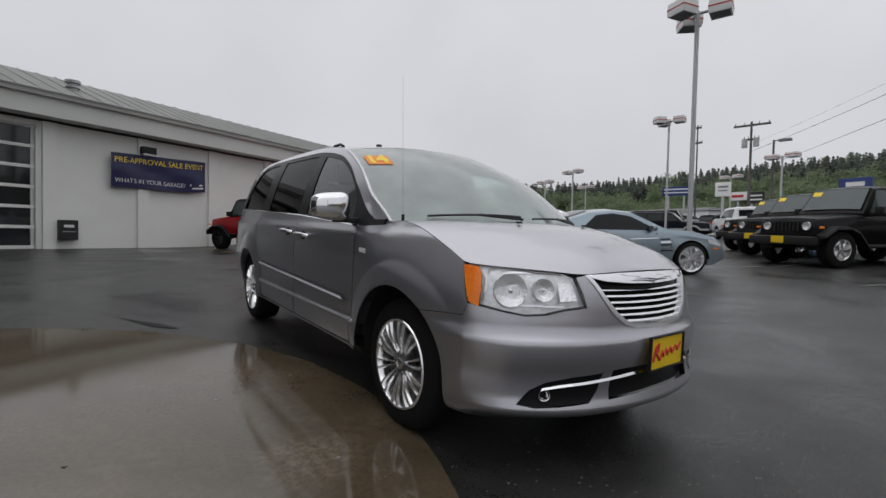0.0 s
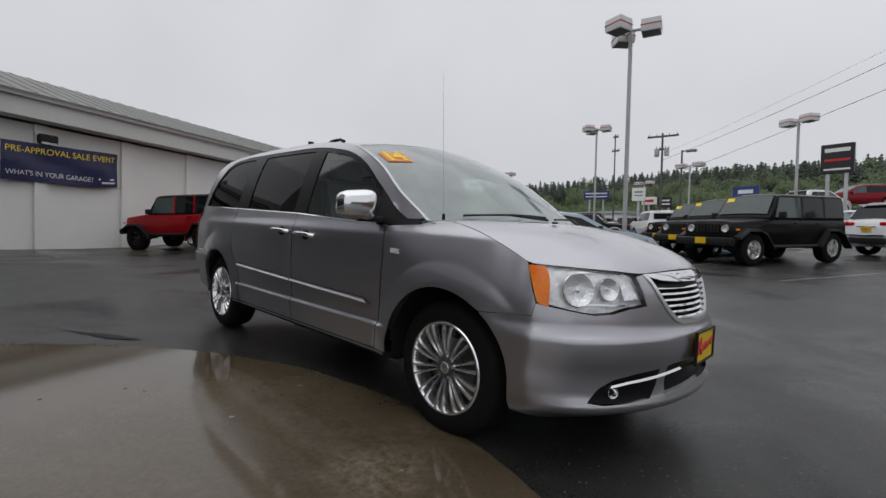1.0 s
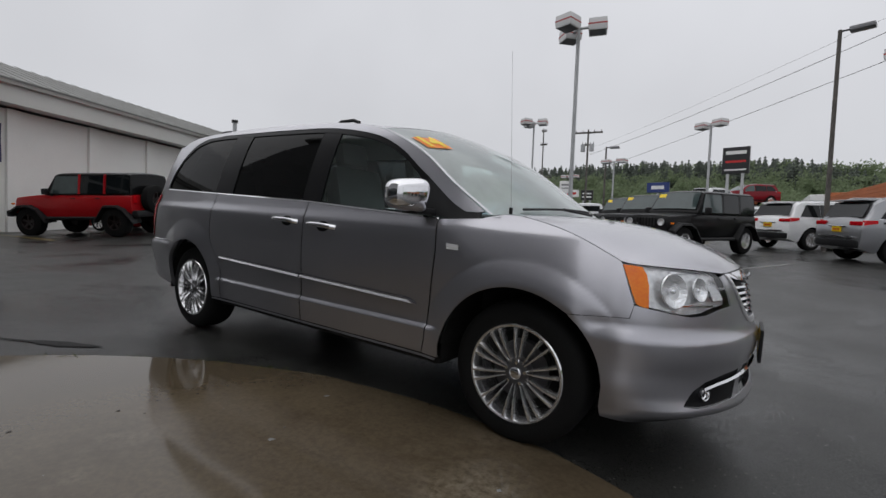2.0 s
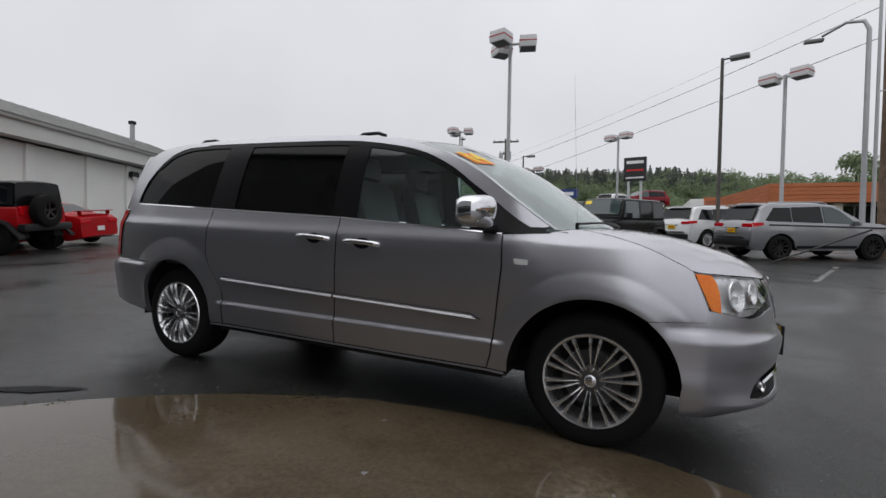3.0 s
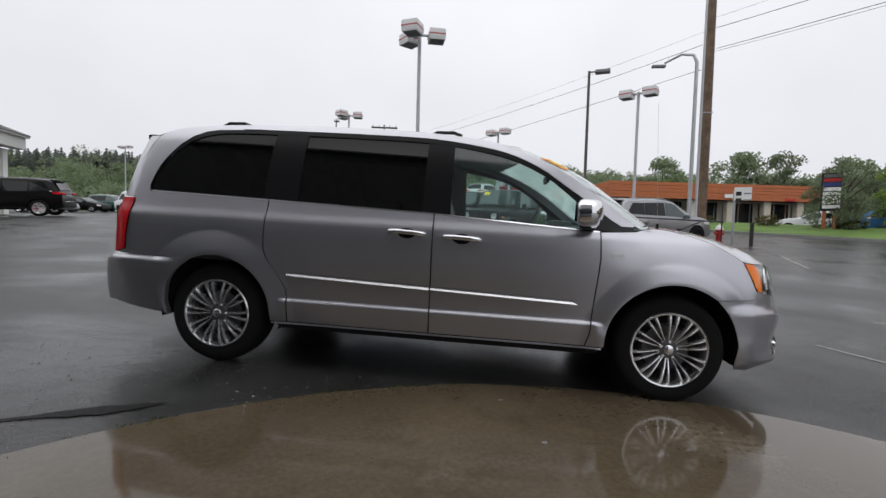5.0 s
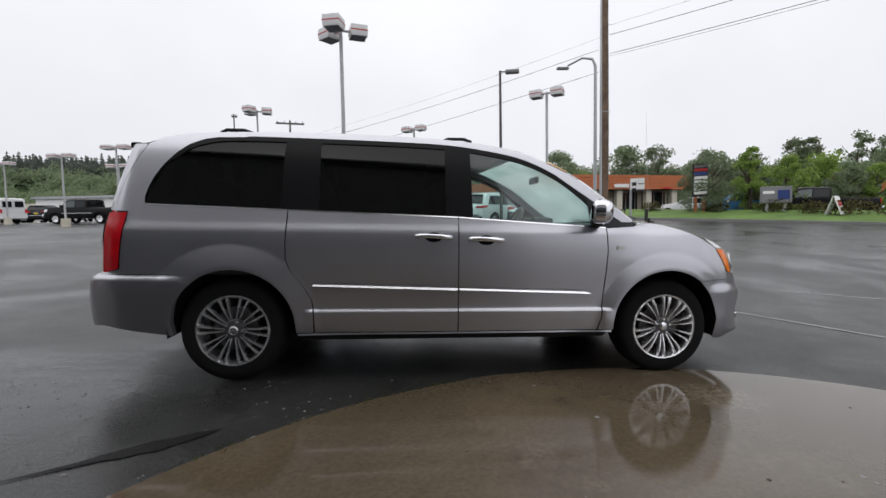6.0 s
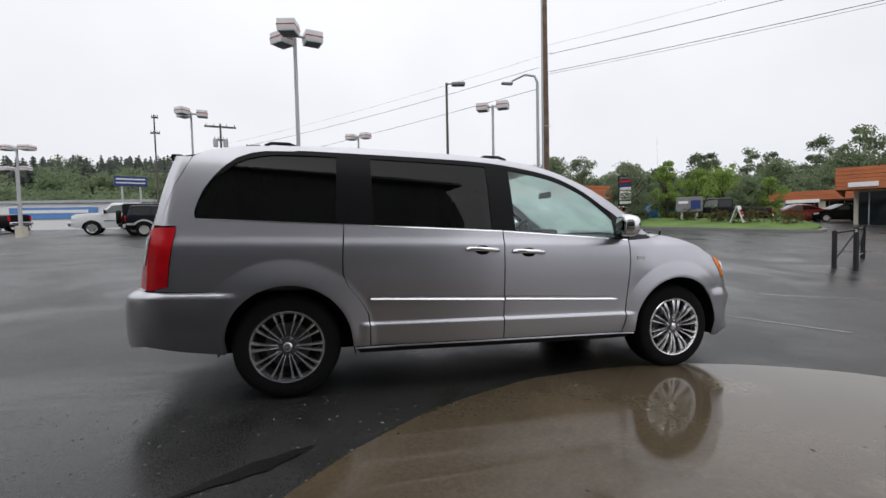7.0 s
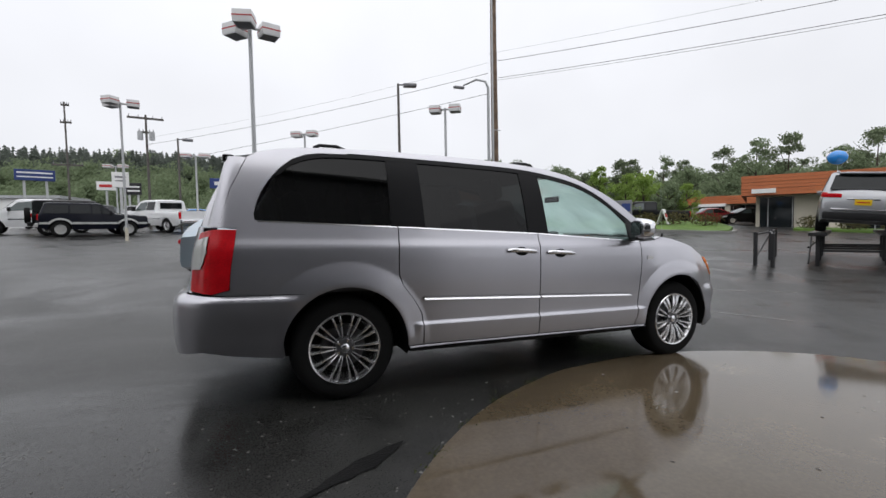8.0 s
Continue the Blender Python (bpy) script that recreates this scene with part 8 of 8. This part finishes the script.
def pickup(m, label, paint, rim_mat, group=""):
    root = thing("pickup_truck", m, label, "truck", group)
    r = 0.40
    top = [(-2.92, 0.62), (-2.92, 1.22), (-0.72, 1.24), (-0.70, 1.84), (-0.55, 1.90), (0.65, 1.90), (0.85, 1.86), (1.40, 1.32), (2.5, 1.24), (2.72, 1.15), (2.78, 0.60)]
    sh = Shape(top, [(-3, 1.24), (1.3, 1.22), (2.8, 1.12)], 2.0, [(1.80, r), (-1.78, r)], r + 0.09, 0.42, 0.26, 0.10, 0.03, 6, 0.08)
    car_body(sh, paint, root)
    for side in (-1, 1):
        car_patch(sh, "rear_door_window", [(-0.62, 1.30), (0.12, 1.30), (0.12, 1.78), (-0.60, 1.78)], M["glass_far"], root, side, 0.018, depth=0.05)
        car_patch(sh, "front_door_window", [(0.20, 1.30), (1.22, 1.28), (0.80, 1.72), (0.20, 1.79)], M["glass_far_pale"], root, side, 0.018, depth=0.05)
        car_patch(sh, "side_trim", [(-1.2, 0.80), (1.2, 0.80), (1.2, 0.86), (-1.2, 0.86)], M["chrome"], root, side, 0.012)
        part("tail_light", box(-2.91, side * 0.90, 1.0, 0.06, 0.14, 0.36, 0.02), M["lens_red"], root)
        car_patch(sh, "headlight", [(2.45, 0.95), (2.74, 0.92), (2.72, 1.12), (2.42, 1.16)], M["reflector"], root, side, 0.014, depth=0.08)
        part("side_mirror", box(1.12, side * 1.12, 1.36, 0.12, 0.22, 0.22, 0.03), M["plastic"], root)
    car_screen(sh, "windscreen", 1.36, 0.88, M["glass_far_pale"], root, 0.9)
    part("rear_window", box(-0.735, 0, 1.55, 0.02, 1.3, 0.36, 0.01), M["glass_far"], root)
    part("front_bumper", box(2.84, 0, 0.66, 0.16, 1.9, 0.24, 0.05), M["chrome"], root, smooth=True)
    part("rear_bumper", box(-3.0, 0, 0.66, 0.16, 1.84, 0.20, 0.03), M["chrome"], root, smooth=True)
    part("grille", box(2.765, 0, 1.0, 0.04, 1.1, 0.32, 0.03), M["under"], root)
    car_wheels(root, sh, 0.25, rim_mat, 0.26, 5, 0.0, 0.07)
    return root


def box_van(m, label, paint, group=""):
    root = thing("panel_van", m, label, "van", group)
    r = 0.36
    top = [(-2.7, 0.6), (-2.72, 1.95), (-2.6, 2.08), (1.0, 2.10), (1.25, 2.02), (1.85, 1.25), (2.5, 1.10), (2.6, 0.55)]
    sh = Shape(top, [(-2.8, 1.20), (2.7, 1.12)], 1.95, [(1.75, r), (-1.6, r)], r + 0.08, 0.35, 0.10, 0.10, 0.02, 6, 0.06)
    car_body(sh, paint, root)
    for side in (-1, 1):
        car_patch(sh, "front_door_window", [(0.75, 1.28), (1.66, 1.26), (1.22, 1.80), (0.75, 1.84)], M["glass_far"], root, side, 0.018, depth=0.05)
        part("tail_light", box(-2.72, side * 0.86, 1.05, 0.05, 0.12, 0.30, 0.02), M["lens_red"], root)
        car_patch(sh, "headlight", [(2.2, 0.85), (2.52, 0.82), (2.50, 1.0), (2.2, 1.06)], M["reflector"], root, side, 0.012, depth=0.06)
    car_screen(sh, "windscreen", 1.82, 1.30, M["glass_far"], root, 0.9)
    for sg in (-1, 1):
        part("rear_window", box(-2.73, sg * 0.42, 1.60, 0.02, 0.62, 0.46, 0.01), M["glass_far"], root)
    car_wheels(root, sh, 0.21, M["alloy_dark"], 0.22, 5)
    return root

# ---- planting ----
def leaf_cloud(verts, faces, centre, rx, rz, n, size, rnd):
    """Adds n small leaf quads in a clump with a ragged edge."""
    for _ in range(n):
        a, b = rnd.uniform(0, TAU), rnd.uniform(-1, 1)
        r = rnd.random() ** 0.45
        c = math.sqrt(1 - b * b)
        p = Vector((centre[0] + rx * r * c * math.cos(a), centre[1] + rx * r * c * math.sin(a), centre[2] + rz * r * b))
        d = Vector((rnd.uniform(-1, 1), rnd.uniform(-1, 1), rnd.uniform(-0.6, 1))).normalized()
        e = d.orthogonal().normalized()
        f = d.cross(e)
        s = size * rnd.uniform(0.6, 1.4)
        k = len(verts)
        verts += [tuple(p - e * s), tuple(p + f * s * 0.55), tuple(p + e * s), tuple(p - f * s * 0.55)]
        faces.append((k, k + 1, k + 2, k + 3))


def broadleaf(x, y, h, w, mat, seed, label, clumps=26, per=70, low=0.25, name="broadleaf_tree", size=0.20):
    rnd = random.Random(seed)
    z0 = lift(x, y)
    root = thing(name, Matrix.Translation((x, y, z0)), label, "tree")
    tr = bmesh.new()
    add_tube(tr, [(0, 0, -0.1), (0.1 * w * 0.1, 0, h * 0.3), (-0.05, 0.1, h * 0.55), (0, 0, h * 0.85)], 0.05 * w * 0.55 + 0.05, 8, 0.04)
    for k in range(7):
        a = rnd.uniform(0, TAU)
        zz = h * rnd.uniform(0.3, 0.65)
        add_tube(tr, [(0, 0, zz), (math.cos(a) * w * 0.2, math.sin(a) * w * 0.2, zz + h * 0.1), (math.cos(a) * w * 0.36, math.sin(a) * w * 0.36, zz + h * 0.22)], 0.06, 5, 0.02)
    part("trunk", tr, M["bark"], root)
    verts, faces = [], []
    for k in range(clumps):
        t = rnd.random()
        zz = h * (low + (1 - low) * t * 0.96)
        rad = w * 0.5 * math.sin(math.pi * min(0.98, 0.16 + 0.80 * t)) ** 0.8
        a = rnd.uniform(0, TAU)
        r = rad * rnd.random() ** 0.5
        cw = w * rnd.uniform(0.09, 0.19)
        leaf_cloud(verts, faces, (r * math.cos(a), r * math.sin(a), zz), cw, cw * 0.75, per, size * (0.6 + w / 14), rnd)
    raw("crown", verts, faces, mat, root)
    return root


def conifer_mesh(verts, faces, x, y, z0, h, w, rnd, tiers=9, arms=9):
    """One fir as tiers of drooping ragged boughs round a spire."""
    for t in range(tiers):
        f = t / tiers
        zz = z0 + h * (0.12 + 0.86 * f)
        r = w * 0.5 * (1 - f) ** 0.85 + 0.12
        for k in range(arms):
            a = TAU * (k + rnd.random() * 0.8) / arms
            rr = r * rnd.uniform(0.65, 1.15)
            c, s = math.cos(a), math.sin(a)
            hw = 0.30 * rr + 0.10
            i = len(verts)
            up = h / tiers * 0.75
            verts += [(x, y, zz + up), (x + c * rr - s * hw, y + s * rr + c * hw, zz - 0.12 * rr), (x + c * rr * 1.12, y + s * rr * 1.12, zz - 0.28 * rr), (x + c * rr + s * hw, y + s * rr - c * hw, zz - 0.12 * rr)]
            faces.append((i, i + 1, i + 2, i + 3))


def woods():
    """The wooded slope beyond the lot: a low hill with firs and broadleaved trees, too far to count."""
    rnd = random.Random(11)
    # hill body
    verts, faces = [], []
    n, m = 60, 10
    path = [(-170, 60), (-130, 105), (-95, 130), (-60, 150), (-25, 155), (10, 150), (40, 140), (70, 122), (105, 95), (125, 60), (135, 25), (138, -15), (130, -60)]
    hill_h = [13, 15, 17, 21, 23, 20, 13, 9.5, 9, 9.5, 10, 10, 9]

    def along(t, table):
        k = t * (len(table) - 1)
        i = min(len(table) - 2, int(k))
        f = k - i
        return table[i] + (table[i + 1] - table[i]) * f if not isinstance(table[0], tuple) else (table[i][0] + (table[i + 1][0] - table[i][0]) * f, table[i][1] + (table[i + 1][1] - table[i][1]) * f)

    def slope(t, v):
        px, py = along(t, path)
        L = math.hypot(px, py)
        q = 0.72 + 0.55 * v
        h = along(t, hill_h) * smooth01(0, 1, v)
        return (px * q, py * q, lift(px * q, py * q) - 0.3 + h + 0.8 * noise.noise((px * 0.05, py * 0.05, v * 3)))
    bm = grid(lambda u, v: slope(u, v), n, m)
    tagged(part("wooded_hill", bm, M["grass_dark"], smooth=True), "low green hill behind the far lots", "hill", kind="structure")
    fv, ff, bv, bf = [], [], [], []
    for k in range(1500):
        t, v = rnd.random(), 0.05 + 0.95 * rnd.random() ** 0.8
        x, y, z = slope(t, v)
        left = x < 25
        if left and v > 0.60 and rnd.random() < 0.88:
            conifer_mesh(fv, ff, x, y, z - 0.5, rnd.uniform(5.5, 9), rnd.uniform(3.2, 4.6), rnd, 9, 9)
        else:
            w = rnd.uniform(5, 9)
            hh = rnd.uniform(4, 8)
            for c in range(7):
                a = rnd.uniform(0, TAU)
                leaf_cloud(bv, bf, (x + math.cos(a) * w * 0.32, y + math.sin(a) * w * 0.32, z + hh * rnd.uniform(0.25, 0.95)), w * 0.32, hh * 0.26, 54, 0.34, rnd)
    for k in range(1000):
        x, y, z = slope(0.05 + 0.62 * rnd.random(), 0.62 + 0.38 * rnd.random())
        if x < 28:
            conifer_mesh(fv, ff, x, y, z - 0.5, rnd.uniform(5.5, 8.5), rnd.uniform(3.0, 4.4), rnd, 8, 8)
    raw_firs = raw("far_firs", fv, ff, M["conifer"])
    tagged(raw_firs, "dark firs along the top of the wooded slope", "trees", kind="stuff")
    raw_bl = raw("far_broadleaf_woods", bv, bf, M["leaf_mid"])
    tagged(raw_bl, "green broadleaved woods on the slope", "trees", kind="stuff")


M["grass_dark"] = material("wood_floor", (0.045, 0.075, 0.022), 0.95, vary=0.35, scale=0.12, grain=1.5)
woods()

# trees on and behind the verge
for i, (x, y, h, w, mt) in enumerate(((19.4, 23.0, 4.3, 3.0, "leaf_dark"), (22.0, 22.4, 4.5, 2.1, "leaf_bright"), (22.9, 23.4, 3.6, 2.6, "leaf_dark"), (24.2, 22.0, 4.0, 2.2, "leaf_bright"),
                                      (27.6, 21.2, 3.4, 2.4, "leaf_mid"), (28.9, 20.6, 3.3, 2.2, "leaf_bright"))):
    lab = {"leaf_dark": "dark green round tree on the verge", "leaf_mid": "green young tree on the verge", "leaf_bright": "bright spring-green slender tree on the verge"}[mt]
    broadleaf(x, y, h, w, M[mt], 100 + i, lab, 60, 120, 0.10, size=0.075)
# taller trees behind the shops
for i, (x, y, h, w, mt) in enumerate(((22.7, 58, 8.6, 8, "leaf_mid"), (31.7, 57, 9.4, 9, "leaf_mid"), (36.5, 56, 9.2, 7, "leaf_dark"), (44, 56, 8.4, 9, "leaf_mid"), (49, 55, 7.6, 8, "leaf_dark"), (56.7, 55, 10.4, 5.5, "leaf_dark"), (59.8, 56, 10.6, 5, "leaf_dark"),
                                      (66.4, 55, 11.4, 5.5, "leaf_mid"), (70, 54, 11.0, 5, "leaf_dark"), (61, 35.5, 10.8, 5.5, "leaf_mid"), (64.5, 33.5, 11.6, 6, "leaf_dark"), (71, 30.8, 9.6, 8, "leaf_mid"), (75.6, 28.9, 12.2, 8, "leaf_dark"),
                                      (78, 52, 13, 7, "leaf_dark"), (60, 45, 7.6, 9, "leaf_mid"), (68, 42, 8.2, 9, "leaf_mid"), (54, 48, 6.8, 8, "leaf_bright"), (66, 36, 7.6, 9, "leaf_mid"), (72, 22, 9.5, 10, "leaf_mid"), (70, 14, 10, 10, "leaf_dark"), (26, 62, 6.5, 9, "leaf_bright"), (40, 62, 7, 10, "leaf_mid"))):
    lab = {"leaf_dark": "tall dark tree behind the shops", "leaf_mid": "broad green tree behind the shops", "leaf_bright": "light green tree behind the shops"}[mt]
    broadleaf(x, y, h, w, M[mt], 200 + i, lab, 48, 110, 0.16, size=0.15)


def shrub(x, y, w, h, seed, mat="shrub"):
    rnd = random.Random(seed)
    root = thing("shrub", Matrix.Translation((x, y, lift(x, y) + 0.1 + 0.1 * max(0.0, (Vector((x, y, 0)) - KERB0).dot(ROAD_N)) * (1 if x < 24 else 0))), "low clipped brownish-green shrub on the verge", "shrub", "verge shrubs")
    verts, faces = [], []
    leaf_cloud(verts, faces, (0, 0, h * 0.45), w * 0.5, h * 0.55, 420, 0.07, rnd)
    raw("foliage", verts, faces, M[mat], root)
    part("stem", tube([(0, 0, -0.15), (0, 0, h * 0.5)], 0.05, 6), M["bark"], root)


for i, (s, d, w, h) in enumerate(((-1.0, 3.4, 1.8, 0.8), (0.8, 3.0, 1.6, 0.75), (2.4, 2.6, 2.2, 0.9), (4.2, 2.2, 2.0, 0.85), (-4, 3.6, 1.4, 0.6), (-8, 3.4, 1.6, 0.7), (10, 7.4, 1.6, 0.9), (12, 7.2, 1.8, 0.9), (14, 7.4, 1.4, 0.7), (-12, 3.5, 1.4, 0.6))):
    x, y = across(s, d)
    shrub(x, y, w, h, 300 + i)

# ---- seams, grit and moss on the ground ----
def ribbon(name, pts, widths, mat, label, category, up=0.006):
    """A flat strip that follows the ground along a line of points."""
    path = []
    for (a, b), (w0, w1) in zip(zip(pts, pts[1:]), zip(widths, widths[1:])):
        n = max(2, int(math.hypot(b[0] - a[0], b[1] - a[1]) / 0.12))
        path += [(a[0] + (b[0] - a[0]) * k / n, a[1] + (b[1] - a[1]) * k / n, w0 + (w1 - w0) * k / n) for k in range(n)]
    path.append((*pts[-1], widths[-1]))
    rnd = random.Random(int(abs(pts[0][0]) * 100))
    bm = bmesh.new()
    prev = None
    for i, (x, y, w) in enumerate(path):
        q = path[min(i + 1, len(path) - 1)]
        p = path[max(i - 1, 0)]
        d = Vector((q[0] - p[0], q[1] - p[1], 0)).normalized()
        n = Vector((-d.y, d.x, 0)) * w / 2
        cur = []
        for s in (1, -1):
            k = s * rnd.uniform(0.6, 1.3)
            cur.append(bm.verts.new((x + n.x * k, y + n.y * k, lift(x + n.x * k, y + n.y * k) + up)))
        if prev:
            bm.faces.new((prev[0], prev[1], cur[1], cur[0]))
        prev = cur
    return tagged(part(name, bm, mat), label, category, kind="structure")


ribbon("tar_seam", [(-2.6, -2.32), (-2.1, -2.07), (-1.85, -1.93), (-1.72, -1.86), (-1.6, -1.79), (-1.45, -1.69), (-1.36, -1.63)], [0.004, 0.008, 0.04, 0.09, 0.105, 0.06, 0.01], M["seam"], "dark tar seam in the asphalt along the pad", "seam")


def scatter(name, count, area, size, mat, label, category, seed, flat=0.35, keep=None):
    """Many small angular bits lying on the ground, too many to count."""
    rnd = random.Random(seed)
    verts, faces = [], []
    while count:
        x, y = rnd.uniform(area[0], area[1]), rnd.uniform(area[2], area[3])
        if keep and not keep(x, y):
            continue
        count -= 1
        s = size * rnd.uniform(0.4, 1.5) ** 1.5
        a = rnd.uniform(0, TAU)
        z = lift(x, y) + (0.016 if on_pad(x, y) else 0.0)
        k = len(verts)
        for j in range(4):
            b = a + TAU * j / 4 + rnd.uniform(-0.4, 0.4)
            r = s * rnd.uniform(0.5, 1.1)
            verts.append((x + r * math.cos(b), y + r * math.sin(b), z + 0.001))
        verts.append((x, y, z + s * flat))
        faces += [(k, k + 1, k + 4), (k + 1, k + 2, k + 4), (k + 2, k + 3, k + 4), (k + 3, k, k + 4)]
    return tagged(raw(name, verts, faces, mat), label, category, kind="stuff")


PAD = pad_outline(48)


def on_pad(x, y):
    hit = False
    for (x0, y0), (x1, y1) in zip(PAD, PAD[1:] + PAD[:1]):
        if (y0 > y) != (y1 > y) and x < x0 + (x1 - x0) * (y - y0) / (y1 - y0):
            hit = not hit
    return hit


scatter("grit", 3600, (-6.5, 6.0, -3.8, 2.5), 0.0050, M["grit"], "pale grit scattered over the wet asphalt", "gravel", 21, 0.5, lambda x, y: not on_pad(x, y))
scatter("coarse_grit", 420, (-4.5, 0.2, -3.4, -0.8), 0.0075, M["grit"], "pale stone chips beside the pad", "gravel", 22, 0.5, lambda x, y: not on_pad(x, y))
scatter("stone_chips", 1500, (1.4, 5.6, -2.7, 1.4), 0.0052, M["grit"], "pale stone chips showing in the wet asphalt", "gravel", 25, 0.4, lambda x, y: not on_pad(x, y))
scatter("leaf_litter", 28, (-1.9, 3.5, -3.6, -0.7), 0.011, M["litter"], "dark wet leaf scraps on the concrete pad", "leaf litter", 23, 0.25, on_pad)
scatter("pale_scraps", 12, (-1.9, 3.5, -3.4, -0.8), 0.011, M["line_white"], "pale scraps on the concrete pad", "litter", 24, 0.2, on_pad)


def moss():
    """Tufts of moss in the joint along the pad's edge."""
    rnd = random.Random(31)
    verts, faces = [], []
    for k in range(150):
        i = rnd.randrange(len(PAD))
        (x0, y0), (x1, y1) = PAD[i], PAD[(i + 1) % len(PAD)]
        f = rnd.random()
        x, y = x0 + (x1 - x0) * f, y0 + (y1 - y0) * f
        if not (-2.2 < x < 0.2 and -3.4 < y):
            continue
        for j in range(12):
            leaf_cloud(verts, faces, (x + rnd.gauss(0, 0.03), y + rnd.gauss(0, 0.03), lift(x, y) + 0.012), 0.022, 0.008, 3, 0.006, rnd)
    tagged(raw("moss", verts, faces, M["moss"]), "green moss in the joint along the pad", "moss", kind="stuff")


M["moss"] = leaf_mat("moss_green", (0.05, 0.065, 0.015), (0.13, 0.15, 0.04))
moss()

build_van()

# ---- parked vehicles ----
wrangler(stand(0.94, 12.05, -117, 0.97), "black four-door off-roader with a price card, parked in the row", M["black_paint"], M["black_paint"], M["alloy"], card=True, group="row of parked cars")
wrangler(stand(-0.46, 14.40, -116, 0.97), "dark grey off-roader with a yellow price card", M["dark_grey_paint"], M["black_paint"], M["alloy"], card=True, group="row of parked cars")
wrangler(stand(-1.75, 16.76, -116, 0.97), "black off-roader with a yellow price card", M["black_paint"], M["black_paint"], M["alloy"], card=True, group="row of parked cars")
suv(stand(6.22, 13.40, 26, 0.93), "silver sport utility vehicle seen from its tail", M["silver_light"], M["rim_black"], group="row of parked cars")
suv(stand(4.50, 17.97, 44, 0.95), "white sport utility vehicle with a yellow plate card", M["white_paint"], M["alloy"], group="row of parked cars")
coupe(stand(-1.72, 6.15, 55, 0.96), "pale blue-silver two-seat sports coupe", M["blue_silver"], M["alloy"])
wrangler(stand(-16.0, 3.05, 207, 1.06), "bright red lifted off-roader with a black top by the wall", M["red_paint"], M["black_paint"], M["rim_red"], lifted=True)
saloon(stand(-16.9, 5.05, 203), "red saloon with a rear wing by the wall", M["red_paint"], M["alloy"], wing=True)
suv(stand(-22.2, 15.1, 208), "black sport utility vehicle before the roller door", M["black_paint"], M["alloy"], plate=False)
old_suv(stand(-9.2, 23.2, 18.6), "dark navy older estate with a pale lower stripe", M["navy_paint"], M["line_silver"])
wrangler(stand(-10.2, 25.3, 18.6, 0.97), "black off-roader with a spare wheel behind the navy estate", M["black_paint"], M["black_paint"], M["alloy"])
pickup(stand(-12.9, 28.0, 195), "white crew-cab pickup nose to nose with the row", M["white_paint"], M["alloy"])
pickup(stand(-24.7, 34.4, 171), "black crew-cab pickup with chrome trim", M["black_paint"], M["alloy"])
saloon(stand(-6.3, 35.0, 200), "bright blue small car in the far rows", M["blue_paint"], M["alloy"], group="far rows of cars")
pickup(stand(-6.9, 27.8, 130), "white pickup truck seen from its tail", M["white_paint"], M["alloy"], group="far rows of cars")
suv(stand(RAMP[0], RAMP[1], RAMP[2]) @ Matrix.Translation((0, 0, RAMP[3])), "silver sport utility vehicle raised on a display ramp", M["silver_light"], M["rim_black"])
rnd = random.Random(5)
PAINTS = [("white", "white_paint"), ("black", "black_paint"), ("silver", "silver_light"), ("dark red", "dark_red_paint"), ("grey", "dark_grey_paint"), ("white", "white_paint"), ("green", "green_paint")]
spots = [(-28 - 3.0 * k, 44 + 1.2 * k, 100) for k in range(8)] + [(-16 + 3.0 * k, 40.0 + 0.5 * k, 75) for k in range(7)] + [(-40 + 0.5 * k, 30 + 3.0 * k, 10) for k in range(4)] + [(2 + 3.1 * k, 30 - 0.4 * k, 240) for k in range(2)]
for k, (x, y, hd) in enumerate(spots):
    col, pm = PAINTS[rnd.randrange(len(PAINTS))]
    (saloon if rnd.random() < 0.45 else suv)(stand(x, y, hd + rnd.uniform(-4, 4)), col + " car parked in the distant rows", M[pm], M["alloy"], group="far rows of cars")
box_van(stand(-33.5, 36.5, 160), "white panel van in the far rows", M["white_paint"])
for k, (x, y, hd, f, lab, pm) in enumerate(((36.5, 24.6, 150, saloon, "red car outside the far shops", "dark_red_paint"), (39.0, 22.8, 150, saloon, "dark car outside the far shops", "black_paint"), (42.0, 21.5, 150, suv, "dark red utility vehicle outside the far shops", "dark_red_paint"),
                                            (25.8, 21.8, 140, pickup, "dark pickup behind the verge trees", "black_paint"), (20.8, 26.5, 140, saloon, "white car behind the verge trees", "white_paint"), (23.0, 24.4, 140, suv, "blue car behind the verge trees", "blue_paint"))):
    f(stand(x, y, hd), lab, M[pm], M["alloy"])
for x, y, hd, h, word, pm in ((1.9, 43.5, 215, 2.28, "dark red", "red_deep"), (-0.1, 40.6, 60, 1.75, "pale silver", "white_paint")):
    suv(stand(x, y, hd) @ Matrix.Translation((0, 0, h + 0.04)), word + " utility vehicle raised on a distant display stand", M[pm], M["alloy"])
    display_ramp(x, y, hd, h)
